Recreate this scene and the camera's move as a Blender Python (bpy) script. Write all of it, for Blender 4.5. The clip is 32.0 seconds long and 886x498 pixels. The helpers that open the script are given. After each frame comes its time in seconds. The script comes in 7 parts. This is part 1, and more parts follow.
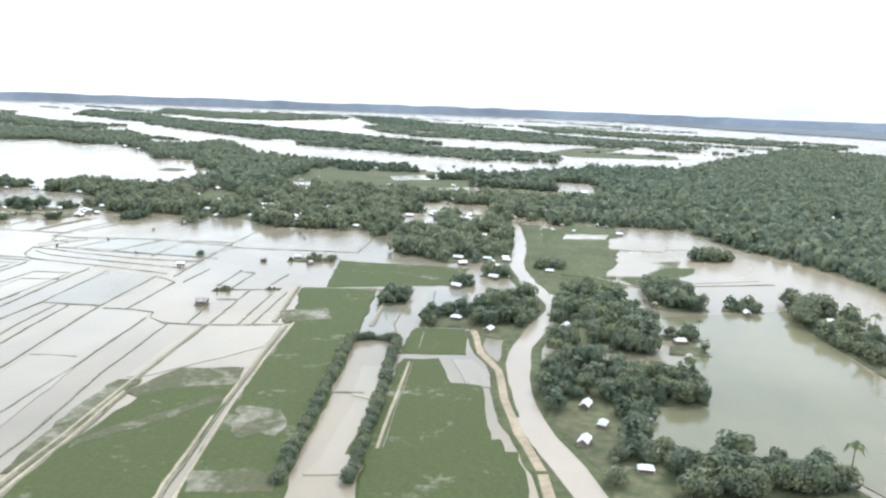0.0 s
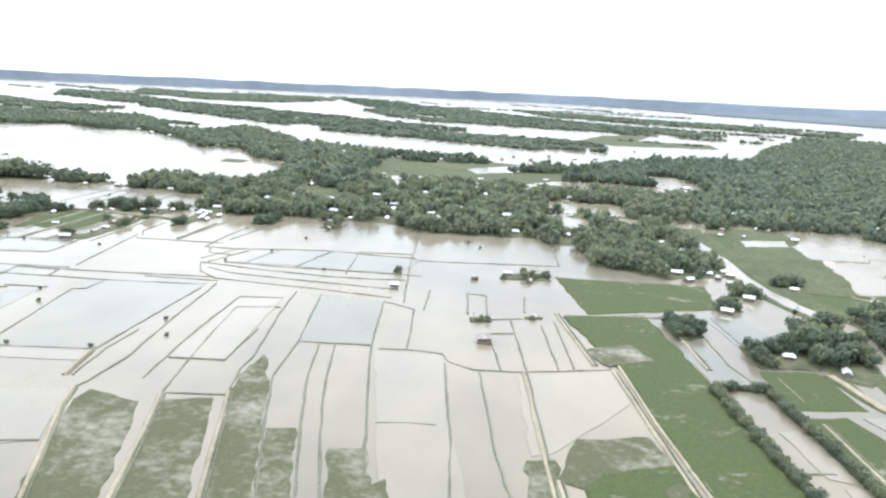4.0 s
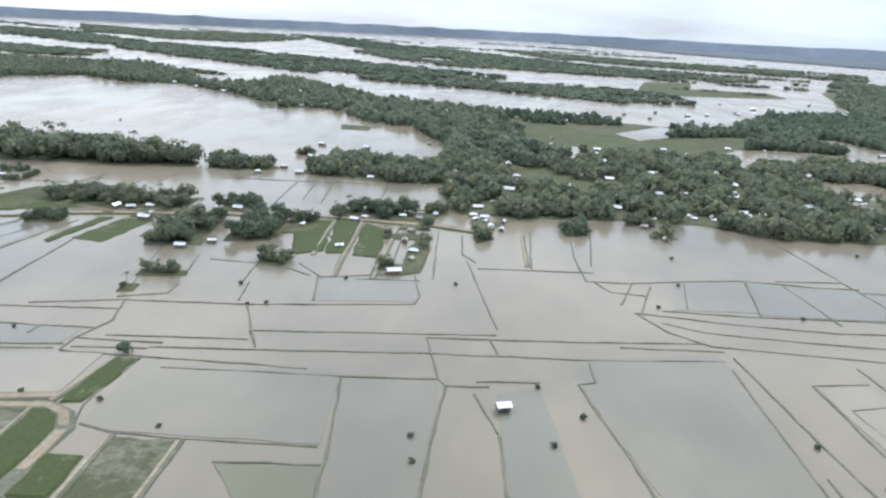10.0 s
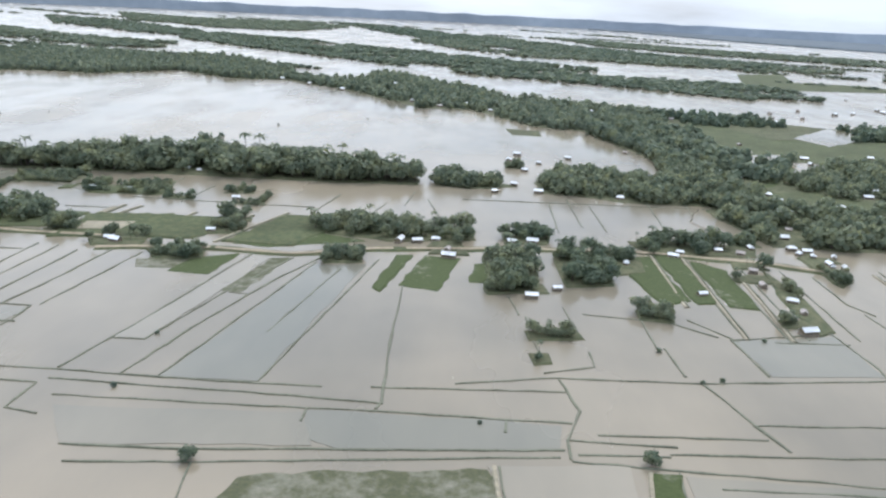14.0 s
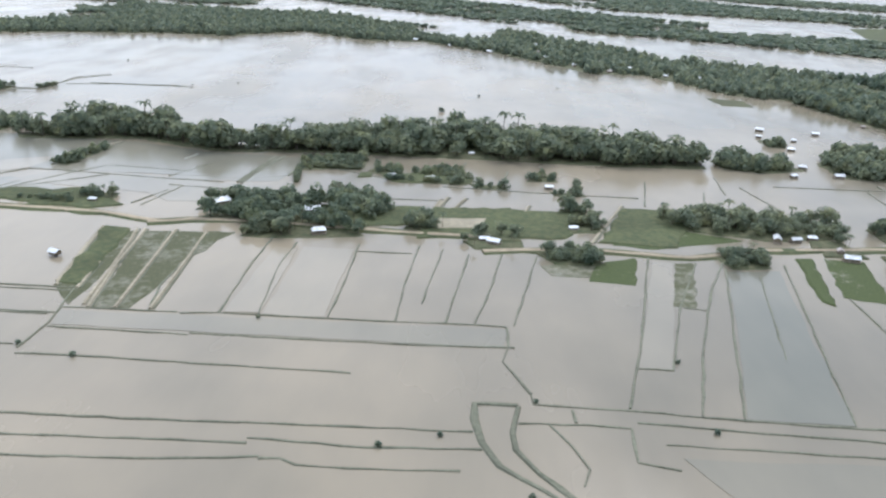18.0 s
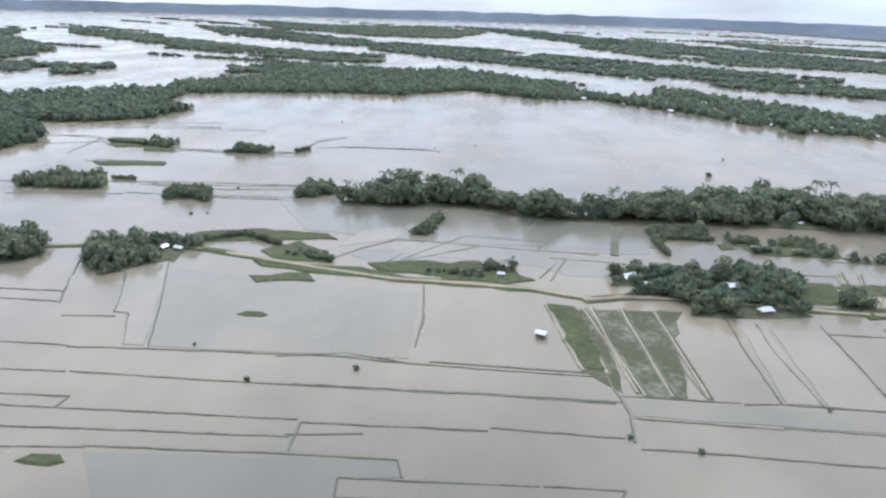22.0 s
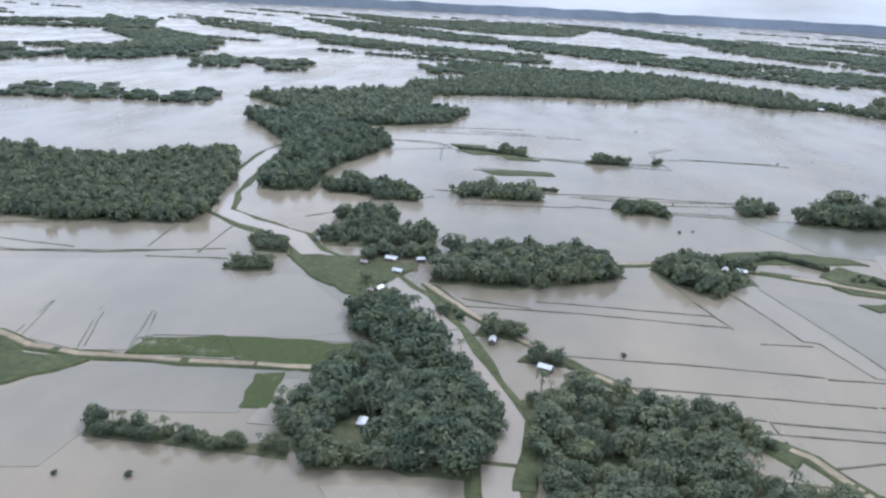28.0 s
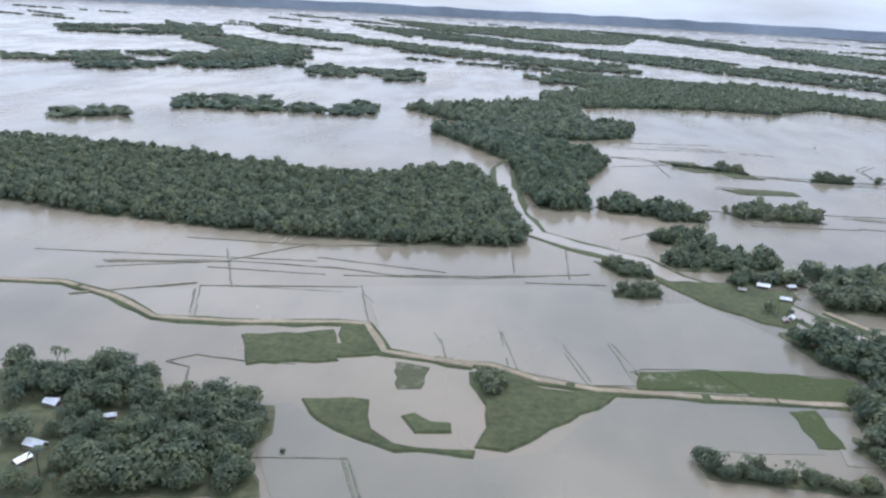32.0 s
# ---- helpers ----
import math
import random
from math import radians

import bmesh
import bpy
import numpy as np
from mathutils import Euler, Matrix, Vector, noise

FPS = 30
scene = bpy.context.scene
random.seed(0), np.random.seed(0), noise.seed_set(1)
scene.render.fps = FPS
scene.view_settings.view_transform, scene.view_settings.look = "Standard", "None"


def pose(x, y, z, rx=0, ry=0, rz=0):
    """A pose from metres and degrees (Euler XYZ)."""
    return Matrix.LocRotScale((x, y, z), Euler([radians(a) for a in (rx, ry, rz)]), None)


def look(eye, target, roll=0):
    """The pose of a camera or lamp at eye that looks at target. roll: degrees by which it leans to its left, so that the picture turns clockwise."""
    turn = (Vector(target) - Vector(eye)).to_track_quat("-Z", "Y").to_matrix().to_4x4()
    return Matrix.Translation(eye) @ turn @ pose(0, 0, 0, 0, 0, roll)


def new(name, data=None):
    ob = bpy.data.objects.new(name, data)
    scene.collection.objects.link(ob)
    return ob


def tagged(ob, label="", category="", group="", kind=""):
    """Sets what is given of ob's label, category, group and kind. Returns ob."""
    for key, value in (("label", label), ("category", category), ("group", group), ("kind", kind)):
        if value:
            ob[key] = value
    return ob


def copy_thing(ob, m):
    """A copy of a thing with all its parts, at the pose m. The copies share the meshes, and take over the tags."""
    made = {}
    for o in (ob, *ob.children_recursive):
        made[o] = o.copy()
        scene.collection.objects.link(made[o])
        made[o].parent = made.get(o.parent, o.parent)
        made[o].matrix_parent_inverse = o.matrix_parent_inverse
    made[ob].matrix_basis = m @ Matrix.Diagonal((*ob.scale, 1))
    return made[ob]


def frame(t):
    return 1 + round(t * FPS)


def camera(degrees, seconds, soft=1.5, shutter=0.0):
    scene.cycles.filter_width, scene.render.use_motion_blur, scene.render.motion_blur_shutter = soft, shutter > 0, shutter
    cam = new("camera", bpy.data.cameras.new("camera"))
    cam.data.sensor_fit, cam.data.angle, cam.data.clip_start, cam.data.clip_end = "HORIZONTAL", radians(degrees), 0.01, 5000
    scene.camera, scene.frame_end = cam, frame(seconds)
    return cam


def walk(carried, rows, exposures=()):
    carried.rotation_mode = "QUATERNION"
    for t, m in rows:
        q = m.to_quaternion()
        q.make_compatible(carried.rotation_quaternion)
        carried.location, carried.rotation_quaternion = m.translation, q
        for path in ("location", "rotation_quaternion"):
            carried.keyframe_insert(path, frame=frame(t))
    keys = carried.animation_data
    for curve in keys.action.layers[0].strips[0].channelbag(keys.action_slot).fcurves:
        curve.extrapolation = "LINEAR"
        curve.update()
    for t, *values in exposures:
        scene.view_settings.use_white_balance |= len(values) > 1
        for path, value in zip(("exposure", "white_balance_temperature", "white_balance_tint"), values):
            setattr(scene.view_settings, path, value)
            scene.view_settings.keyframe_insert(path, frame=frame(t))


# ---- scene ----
# ---- camera ----
DEGREES = 59.97
cam = camera(DEGREES, 32.0, soft=2.4)


def eye(x, y, z, yaw, pitch, roll):
    """A pose from the place and from yaw to the left of +y, pitch upwards and roll, in degrees."""
    turn = Euler((radians(90 + pitch), 0, radians(yaw))).to_matrix().to_4x4()
    return Matrix.Translation((x, y, z)) @ turn @ pose(0, 0, 0, 0, 0, roll)


walk(cam, [
    (0, eye(274.4, -89.2, 72.2, 8.81, -10.86, 2.03)),
    (0.5, eye(260.3, -89.5, 72.8, 8.39, -10.66, 2.16)),
    (1, eye(245.4, -89.6, 73.3, 7.83, -11.27, 2.26)),
    (1.5, eye(230.7, -88.4, 73.8, 6.90, -11.55, 2.37)),
    (2, eye(215.7, -85.5, 74.1, 6.30, -11.36, 2.47)),
    (2.5, eye(201.3, -80.7, 74.1, 5.42, -10.95, 2.59)),
    (3, eye(187.0, -74.8, 74.0, 5.09, -11.21, 2.59)),
    (3.5, eye(174.0, -68.8, 73.8, 5.08, -11.90, 2.62)),
    (4, eye(161.1, -63.6, 73.9, 5.70, -12.10, 2.64)),
    (4.5, eye(148.6, -59.2, 73.8, 6.06, -11.82, 2.65)),
    (6.5, eye(85.4, -30.2, 80.2, 4.00, -13.33, 2.58)),
    (7, eye(69.1, -24.7, 80.6, 3.07, -14.25, 2.52)),
    (7.5, eye(53.9, -19.1, 81.0, 2.31, -14.91, 2.51)),
    (8, eye(37.8, -12.5, 80.8, 2.08, -15.09, 2.56)),
    (8.5, eye(22.3, -6.0, 81.0, 2.02, -15.55, 2.46)),
    (9, eye(6.3, 0.3, 81.1, 1.95, -15.47, 2.47)),
    (9.5, eye(-8.1, 6.1, 80.7, 1.28, -15.12, 2.65)),
    (10, eye(-22.5, 12.1, 79.6, -0.08, -16.51, 2.88)),
    (10.5, eye(-35.6, 17.3, 78.8, -1.20, -18.25, 2.80)),
    (11, eye(-49.5, 22.2, 78.5, -1.54, -19.49, 2.58)),
    (11.5, eye(-63.8, 27.3, 79.0, -1.22, -19.36, 2.43)),
    (12, eye(-78.0, 32.3, 80.0, -0.14, -19.01, 2.37)),
    (12.5, eye(-92.4, 36.7, 81.1, 0.92, -17.91, 2.42)),
    (13, eye(-108.5, 42.2, 81.8, 1.18, -16.30, 2.52)),
    (13.5, eye(-123.5, 47.0, 82.0, 1.10, -16.62, 2.66)),
    (15.5, eye(-179.5, 60.1, 84.9, -0.49, -20.46, 2.65)),
    (16, eye(-194.9, 63.8, 85.8, 1.99, -19.50, 2.74)),
    (16.5, eye(-212.0, 66.9, 86.4, 3.02, -18.79, 2.68)),
    (17, eye(-229.4, 67.5, 87.3, 3.77, -19.76, 2.53)),
    (17.5, eye(-245.5, 67.3, 87.9, 3.38, -20.51, 2.41)),
    (18, eye(-261.5, 67.0, 88.1, 1.98, -21.30, 2.38)),
    (18.5, eye(-276.6, 67.3, 88.1, 0.69, -21.51, 2.52)),
    (19, eye(-293.0, 67.5, 88.0, 0.82, -22.24, 2.11)),
    (19.5, eye(-308.6, 67.0, 89.1, 1.67, -21.32, 1.71)),
    (20, eye(-324.9, 65.4, 90.7, 3.11, -19.91, 1.54)),
    (20.5, eye(-342.1, 64.9, 91.8, 3.86, -19.23, 1.65)),
    (21, eye(-359.7, 64.9, 92.4, 4.34, -18.82, 1.69)),
    (21.5, eye(-376.2, 64.5, 92.3, 4.70, -18.52, 1.67)),
    (22, eye(-392.9, 64.0, 92.1, 5.20, -17.87, 1.75)),
    (22.5, eye(-408.9, 63.3, 91.3, 5.58, -18.28, 1.70)),
    (23, eye(-425.5, 62.7, 91.2, 6.91, -19.36, 1.34)),
    (23.5, eye(-442.1, 61.2, 91.7, 7.46, -20.07, 1.24)),
    (24, eye(-459.0, 59.7, 92.3, 8.11, -19.25, 1.38)),
    (24.5, eye(-475.1, 58.3, 92.6, 8.73, -18.42, 1.58)),
    (25, eye(-491.3, 56.1, 92.9, 8.77, -18.14, 1.70)),
    (25.5, eye(-508.3, 54.0, 93.3, 8.48, -20.22, 1.77)),
    (26, eye(-526.1, 51.6, 94.1, 8.46, -20.12, 1.68)),
    (26.5, eye(-544.5, 49.7, 95.1, 8.77, -20.31, 1.87)),
    (28.5, eye(-608.8, 36.4, 96.2, 7.39, -18.12, 3.11)),
    (29, eye(-627.5, 33.9, 96.6, 7.02, -18.79, 2.96)),
    (29.5, eye(-645.2, 32.6, 96.7, 6.56, -18.73, 3.10)),
    (30, eye(-662.4, 30.9, 96.6, 6.31, -18.88, 3.24)),
    (30.5, eye(-679.2, 29.5, 96.4, 6.80, -19.30, 3.29)),
    (31, eye(-696.0, 27.3, 96.3, 7.35, -18.50, 3.33)),
    (31.5, eye(-712.3, 25.1, 96.6, 7.68, -17.83, 3.21)),
    (32, eye(-728.4, 22.4, 97.0, 7.92, -18.18, 3.09)),
], exposures=[(0.0, 1.28, 6000, 9), (4.0, 1.44, 6000, 9), (7.0, 1.35, 6000, 9), (8.0, 0.98, 5950, 9), (10.0, 0.84, 5820, 10), (13.0, 0.85, 5850, 11), (19.0, 0.87, 5780, 12), (25.0, 0.7, 5550, 14), (32.0, 0.65, 5520, 15)])

# ---- light ----
SUN_HIGH, SUN_ROUND = 52, 25
world = bpy.data.worlds.new("overcast_sky")
scene.world = world
world.use_nodes = True
wn, wl = world.node_tree.nodes, world.node_tree.links
wn.clear()
w_out, w_bg = wn.new("ShaderNodeOutputWorld"), wn.new("ShaderNodeBackground")
w_sky, w_mix = wn.new("ShaderNodeTexSky"), wn.new("ShaderNodeMixRGB")
w_sky.sky_type, w_sky.sun_disc = "NISHITA", False
w_sky.sun_elevation, w_sky.sun_rotation = radians(SUN_HIGH), radians(-SUN_ROUND)
w_sky.air_density, w_sky.dust_density = 1.2, 3.0
w_co, w_map, w_noise, w_ramp = wn.new("ShaderNodeTexCoord"), wn.new("ShaderNodeMapping"), wn.new("ShaderNodeTexNoise"), wn.new("ShaderNodeValToRGB")
w_map.inputs["Scale"].default_value = (1.2, 1.2, 7.0)
w_noise.inputs["Scale"].default_value, w_noise.inputs["Detail"].default_value = 2.6, 6
w_ramp.color_ramp.elements[0].position, w_ramp.color_ramp.elements[0].color = 0.36, (0.58, 0.58, 0.58, 1)
w_ramp.color_ramp.elements[1].position, w_ramp.color_ramp.elements[1].color = 0.6, (1, 1, 1, 1)
w_mix.inputs["Color2"].default_value = (6.55, 6.95, 7.3, 1)
w_bg.inputs["Strength"].default_value = 0.11
wl.new(w_co.outputs["Generated"], w_map.inputs["Vector"])
wl.new(w_map.outputs["Vector"], w_noise.inputs["Vector"])
wl.new(w_noise.outputs["Fac"], w_ramp.inputs["Fac"])
wl.new(w_ramp.outputs["Color"], w_mix.inputs["Fac"])
wl.new(w_sky.outputs["Color"], w_mix.inputs["Color1"])
w_up, w_rise, w_dome = wn.new("ShaderNodeSeparateXYZ"), wn.new("ShaderNodeMapRange"), wn.new("ShaderNodeMixRGB")
w_rise.inputs["From Min"].default_value, w_rise.inputs["From Max"].default_value = 0.0, 0.55
w_rise.inputs["To Min"].default_value, w_rise.inputs["To Max"].default_value = 0.76, 1.15
w_dome.blend_type, w_dome.inputs["Fac"].default_value = "MULTIPLY", 1.0
wl.new(w_co.outputs["Generated"], w_up.inputs["Vector"])
wl.new(w_up.outputs["Z"], w_rise.inputs["Value"])
wl.new(w_mix.outputs["Color"], w_dome.inputs["Color1"])
w_side, w_both = wn.new("ShaderNodeMapRange"), wn.new("ShaderNodeMath")
w_side.inputs["From Min"].default_value, w_side.inputs["From Max"].default_value = -1.0, 1.0
w_side.inputs["To Min"].default_value, w_side.inputs["To Max"].default_value = 1.36, 0.82
w_both.operation = "MULTIPLY"
wl.new(w_up.outputs["X"], w_side.inputs["Value"])
wl.new(w_rise.outputs["Result"], w_both.inputs[0])
wl.new(w_side.outputs["Result"], w_both.inputs[1])
wl.new(w_both.outputs["Value"], w_dome.inputs["Color2"])
wl.new(w_dome.outputs["Color"], w_bg.inputs["Color"])
wl.new(w_bg.outputs["Background"], w_out.inputs["Surface"])

sun = new("sun", bpy.data.lights.new("sun", "SUN"))
sun.data.energy, sun.data.angle, sun.data.color = 1.35, radians(14), (1.0, 0.96, 0.9)
sun.matrix_world = look((0, 0, 0), (-math.sin(radians(-SUN_ROUND)) * -1, -math.cos(radians(SUN_ROUND)), -math.tan(radians(SUN_HIGH))))


# ---- materials ----
def material(name, rough=0.9, metal=0.0):
    m = bpy.data.materials.new(name)
    m.use_nodes = True
    shader = m.node_tree.nodes["Principled BSDF"]
    shader.inputs["Roughness"].default_value, shader.inputs["Metallic"].default_value = rough, metal
    return m, m.node_tree.nodes, m.node_tree.links, shader


def spread(nodes, links, scale, detail=5, stretch=(1, 1, 1), rough=0.6):
    """Noise in metres, by the place in the world."""
    geo, mapping, tex = nodes.new("ShaderNodeNewGeometry"), nodes.new("ShaderNodeMapping"), nodes.new("ShaderNodeTexNoise")
    mapping.inputs["Scale"].default_value = stretch
    tex.inputs["Scale"].default_value, tex.inputs["Detail"].default_value, tex.inputs["Roughness"].default_value = scale, detail, rough
    links.new(geo.outputs["Position"], mapping.inputs["Vector"])
    links.new(mapping.outputs["Vector"], tex.inputs["Vector"])
    return tex.outputs["Fac"]


def ramp(nodes, links, source, *stops):
    node = nodes.new("ShaderNodeValToRGB")
    parts = node.color_ramp.elements
    while len(parts) < len(stops):
        parts.new(0.5)
    for part_, (at, colour) in zip(parts, stops):
        part_.position, part_.color = at, (*colour, 1)
    links.new(source, node.inputs["Fac"])
    return node.outputs["Color"]


def mixed(nodes, links, kind, fac, a, b):
    node = nodes.new("ShaderNodeMixRGB")
    node.blend_type = kind
    if isinstance(fac, float):
        node.inputs["Fac"].default_value = fac
    else:
        links.new(fac, node.inputs["Fac"])
    links.new(a, node.inputs["Color1"])
    links.new(b, node.inputs["Color2"])
    return node.outputs["Color"]


def relief(nodes, links, shader, height, strength, distance):
    bump = nodes.new("ShaderNodeBump")
    bump.inputs["Strength"].default_value, bump.inputs["Distance"].default_value = strength, distance
    links.new(height, bump.inputs["Height"])
    links.new(bump.outputs["Normal"], shader.inputs["Normal"])


def plain(name, dark, light, scale, rough=0.9, metal=0.0, relief_m=0.05, coarse=0.05):
    """A material of two tones, with fine grain and broad stains."""
    m, nodes, links, shader = material(name, rough, metal)
    shader.inputs["Specular IOR Level"].default_value = 0.2 if rough > 0.8 else 0.5
    fine = ramp(nodes, links, spread(nodes, links, scale), (0.3, dark), (0.7, light))
    broad = ramp(nodes, links, spread(nodes, links, coarse, 3), (0.35, (0.72, 0.72, 0.72)), (0.65, (1, 1, 1)))
    links.new(mixed(nodes, links, "MULTIPLY", 1.0, fine, broad), shader.inputs["Base Color"])
    relief(nodes, links, shader, spread(nodes, links, scale * 2), 0.6, relief_m)
    return m


def water_material(name, clear, silt, rough):
    m, nodes, links, shader = material(name, rough)
    shader.inputs["IOR"].default_value = 1.33
    silted = ramp(nodes, links, spread(nodes, links, 0.006, 4), (0.38, clear), (0.6, silt))
    drift = ramp(nodes, links, spread(nodes, links, 0.03, 5, (1, 0.35, 1)), (0.35, (0.84, 0.86, 0.88)), (0.65, (1, 1, 1)))
    links.new(mixed(nodes, links, "MULTIPLY", 1.0, silted, drift), shader.inputs["Base Color"])
    rippled = ramp(nodes, links, spread(nodes, links, 0.02, 4, (1, 0.4, 1)), (0.4, (rough * 0.6,) * 3), (0.62, (rough * 1.5,) * 3))
    links.new(rippled, shader.inputs["Roughness"])
    relief(nodes, links, shader, spread(nodes, links, 1.6, 3), 0.1, 0.04)
    return m


def wet_paddy(name, green, dark, level):
    """Rice that stands half drowned: green where it shows, muddy water between."""
    m, nodes, links, shader = material(name, 0.9)
    shader.inputs["Specular IOR Level"].default_value = 0.2
    blades = ramp(nodes, links, spread(nodes, links, 1.3), (0.3, dark), (0.7, green))
    silt = ramp(nodes, links, spread(nodes, links, 0.2), (0.3, (0.165, 0.155, 0.115)), (0.7, (0.21, 0.19, 0.145)))
    patches = nodes.new("ShaderNodeMath")
    patches.operation = "ADD"
    links.new(spread(nodes, links, 0.07, 7), patches.inputs[0])
    links.new(ramp(nodes, links, spread(nodes, links, 0.45, 4), (0.3, (0, 0, 0)), (0.7, (0.22, 0.22, 0.22))), patches.inputs[1])
    drowned = ramp(nodes, links, patches.outputs[0], (level - 0.08, (0, 0, 0)), (level + 0.27, (1, 1, 1)))
    links.new(mixed(nodes, links, "MIX", drowned, blades, silt), shader.inputs["Base Color"])
    links.new(ramp(nodes, links, drowned, (0.0, (0.9, 0.9, 0.9)), (1.0, (0.16, 0.16, 0.16))), shader.inputs["Roughness"])
    relief(nodes, links, shader, spread(nodes, links, 2.5), 0.25, 0.1)
    return m


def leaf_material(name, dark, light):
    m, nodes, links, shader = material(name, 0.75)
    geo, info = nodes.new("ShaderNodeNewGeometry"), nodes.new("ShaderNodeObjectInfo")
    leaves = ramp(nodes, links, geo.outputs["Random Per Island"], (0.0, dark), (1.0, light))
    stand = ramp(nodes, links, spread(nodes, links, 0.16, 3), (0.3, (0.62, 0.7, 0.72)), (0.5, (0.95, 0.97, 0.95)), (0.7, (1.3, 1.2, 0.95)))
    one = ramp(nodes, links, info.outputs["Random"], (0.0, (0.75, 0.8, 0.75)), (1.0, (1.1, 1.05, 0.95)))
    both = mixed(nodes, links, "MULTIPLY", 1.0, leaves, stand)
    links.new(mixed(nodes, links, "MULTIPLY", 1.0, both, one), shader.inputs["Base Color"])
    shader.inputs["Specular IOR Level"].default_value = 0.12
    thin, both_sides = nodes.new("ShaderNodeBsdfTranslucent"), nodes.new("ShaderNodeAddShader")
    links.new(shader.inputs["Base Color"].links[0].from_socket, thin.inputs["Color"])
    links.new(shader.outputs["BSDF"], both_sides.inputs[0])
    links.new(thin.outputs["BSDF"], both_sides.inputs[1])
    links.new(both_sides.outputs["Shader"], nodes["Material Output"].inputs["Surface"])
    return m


WATER = water_material("muddy_flood_water", (0.16, 0.139, 0.103), (0.238, 0.199, 0.142), 0.19)
ALGAE = water_material("olive_still_water", (0.115, 0.112, 0.066), (0.165, 0.152, 0.095), 0.12)
DEEP = water_material("clear_deep_water", (0.138, 0.132, 0.103), (0.192, 0.175, 0.134), 0.19)
MILD = water_material("grey_flood_water", (0.147, 0.135, 0.103), (0.213, 0.187, 0.139), 0.19)
SILT = water_material("silty_shallow_water", (0.19, 0.168, 0.127), (0.248, 0.213, 0.158), 0.19)
CANAL = water_material("silty_canal_water", (0.24, 0.205, 0.161), (0.292, 0.248, 0.195), 0.18)
EARTH = plain("wet_bund_earth", (0.105, 0.11, 0.078), (0.18, 0.178, 0.128), 0.9)
SAND = plain("pale_dry_mud", (0.22, 0.195, 0.14), (0.33, 0.29, 0.21), 0.8)
TRACK = plain("dirt_road", (0.235, 0.19, 0.13), (0.345, 0.29, 0.205), 0.7)
GRASS = plain("verge_grass", (0.047, 0.062, 0.029), (0.1, 0.105, 0.048), 0.5, relief_m=0.2)
YARD = plain("village_soil", (0.05, 0.064, 0.03), (0.125, 0.118, 0.066), 0.35, relief_m=0.15)
RICE = wet_paddy("green_rice", (0.062, 0.077, 0.027), (0.04, 0.052, 0.019), 0.8)
DROWNED = wet_paddy("half_drowned_rice", (0.085, 0.086, 0.045), (0.056, 0.06, 0.034), 0.65)
# bluer than the grove leaves: distance haze of the far woods put into the colour
LEAF = leaf_material("haze_tinted_leaves", (0.055, 0.07, 0.058), (0.097, 0.114, 0.086))
GROVE = leaf_material("olive_leaves", (0.06, 0.073, 0.057), (0.105, 0.119, 0.083))
PALM = leaf_material("palm_leaves", (0.07, 0.085, 0.05), (0.14, 0.15, 0.085))
BARK = plain("grey_bark", (0.05, 0.04, 0.03), (0.12, 0.10, 0.08), 3)
TIN = plain("galvanised_tin", (0.52, 0.54, 0.55), (0.74, 0.75, 0.75), 1.2, 0.45, 0.35, 0.02, 0.3)
OLDTIN = plain("rusted_tin", (0.22, 0.17, 0.14), (0.42, 0.40, 0.38), 0.9, 0.6, 0.2, 0.02, 0.3)
MUDWALL = plain("mud_wall", (0.16, 0.13, 0.10), (0.27, 0.23, 0.18), 1.5, 0.9, 0, 0.02, 0.3)
REED = plain("woven_reed_wall", (0.12, 0.10, 0.07), (0.22, 0.18, 0.12), 3, 0.9, 0, 0.02, 0.3)
BLUE = plain("faded_blue_sheet", (0.16, 0.22, 0.30), (0.26, 0.32, 0.40), 2, 0.6, 0, 0.01, 0.3)
DOOR = plain("dark_plank_door", (0.04, 0.03, 0.025), (0.09, 0.07, 0.05), 4, 0.8, 0, 0.01, 0.5)
# pale blue-grey is painted haze, not the trees' own green
HAZY_RIM = plain("far_woods", (0.22, 0.255, 0.295), (0.27, 0.305, 0.345), 0.02, relief_m=2.0, coarse=0.002)
# the rim's painted haze again, darker since a flat top catches more light
HAZY_BANK = plain("far_bank_woods", (0.085, 0.105, 0.12), (0.12, 0.14, 0.155), 0.02, relief_m=2.0, coarse=0.002)


# ---- meshes ----
def link(name, bm, mat, parent=None, label=""):
    me = bpy.data.meshes.new(name)
    bm.to_mesh(me)
    bm.free()
    me.materials.append(mat)
    ob = new(name, me)
    ob.parent = parent
    return tagged(ob, label=label)


def part(name, bm, mat, parent, label=""):
    """One mesh under a thing or under a part."""
    return link(name, bm, mat, parent, label)


def box(bm, lo, hi):
    x0, y0, z0 = lo
    x1, y1, z1 = hi
    v = [bm.verts.new(p) for p in ((x0, y0, z0), (x1, y0, z0), (x1, y1, z0), (x0, y1, z0), (x0, y0, z1), (x1, y0, z1), (x1, y1, z1), (x0, y1, z1))]
    for f in ((3, 2, 1, 0), (4, 5, 6, 7), (0, 1, 5, 4), (1, 2, 6, 5), (2, 3, 7, 6), (3, 0, 4, 7)):
        bm.faces.new([v[i] for i in f])
    return bm


def stepped(points, step, wobble, closed=False, seed=0):
    """The line through the points in short, slightly uneven steps."""
    out, rng = [], random.Random(seed)
    ends = list(zip(points, points[1:] + points[:1])) if closed else list(zip(points, points[1:]))
    for a, b in ends:
        a, b = Vector(a), Vector(b)
        n = max(1, int((b - a).length / step))
        for i in range(n):
            p = a.lerp(b, i / n)
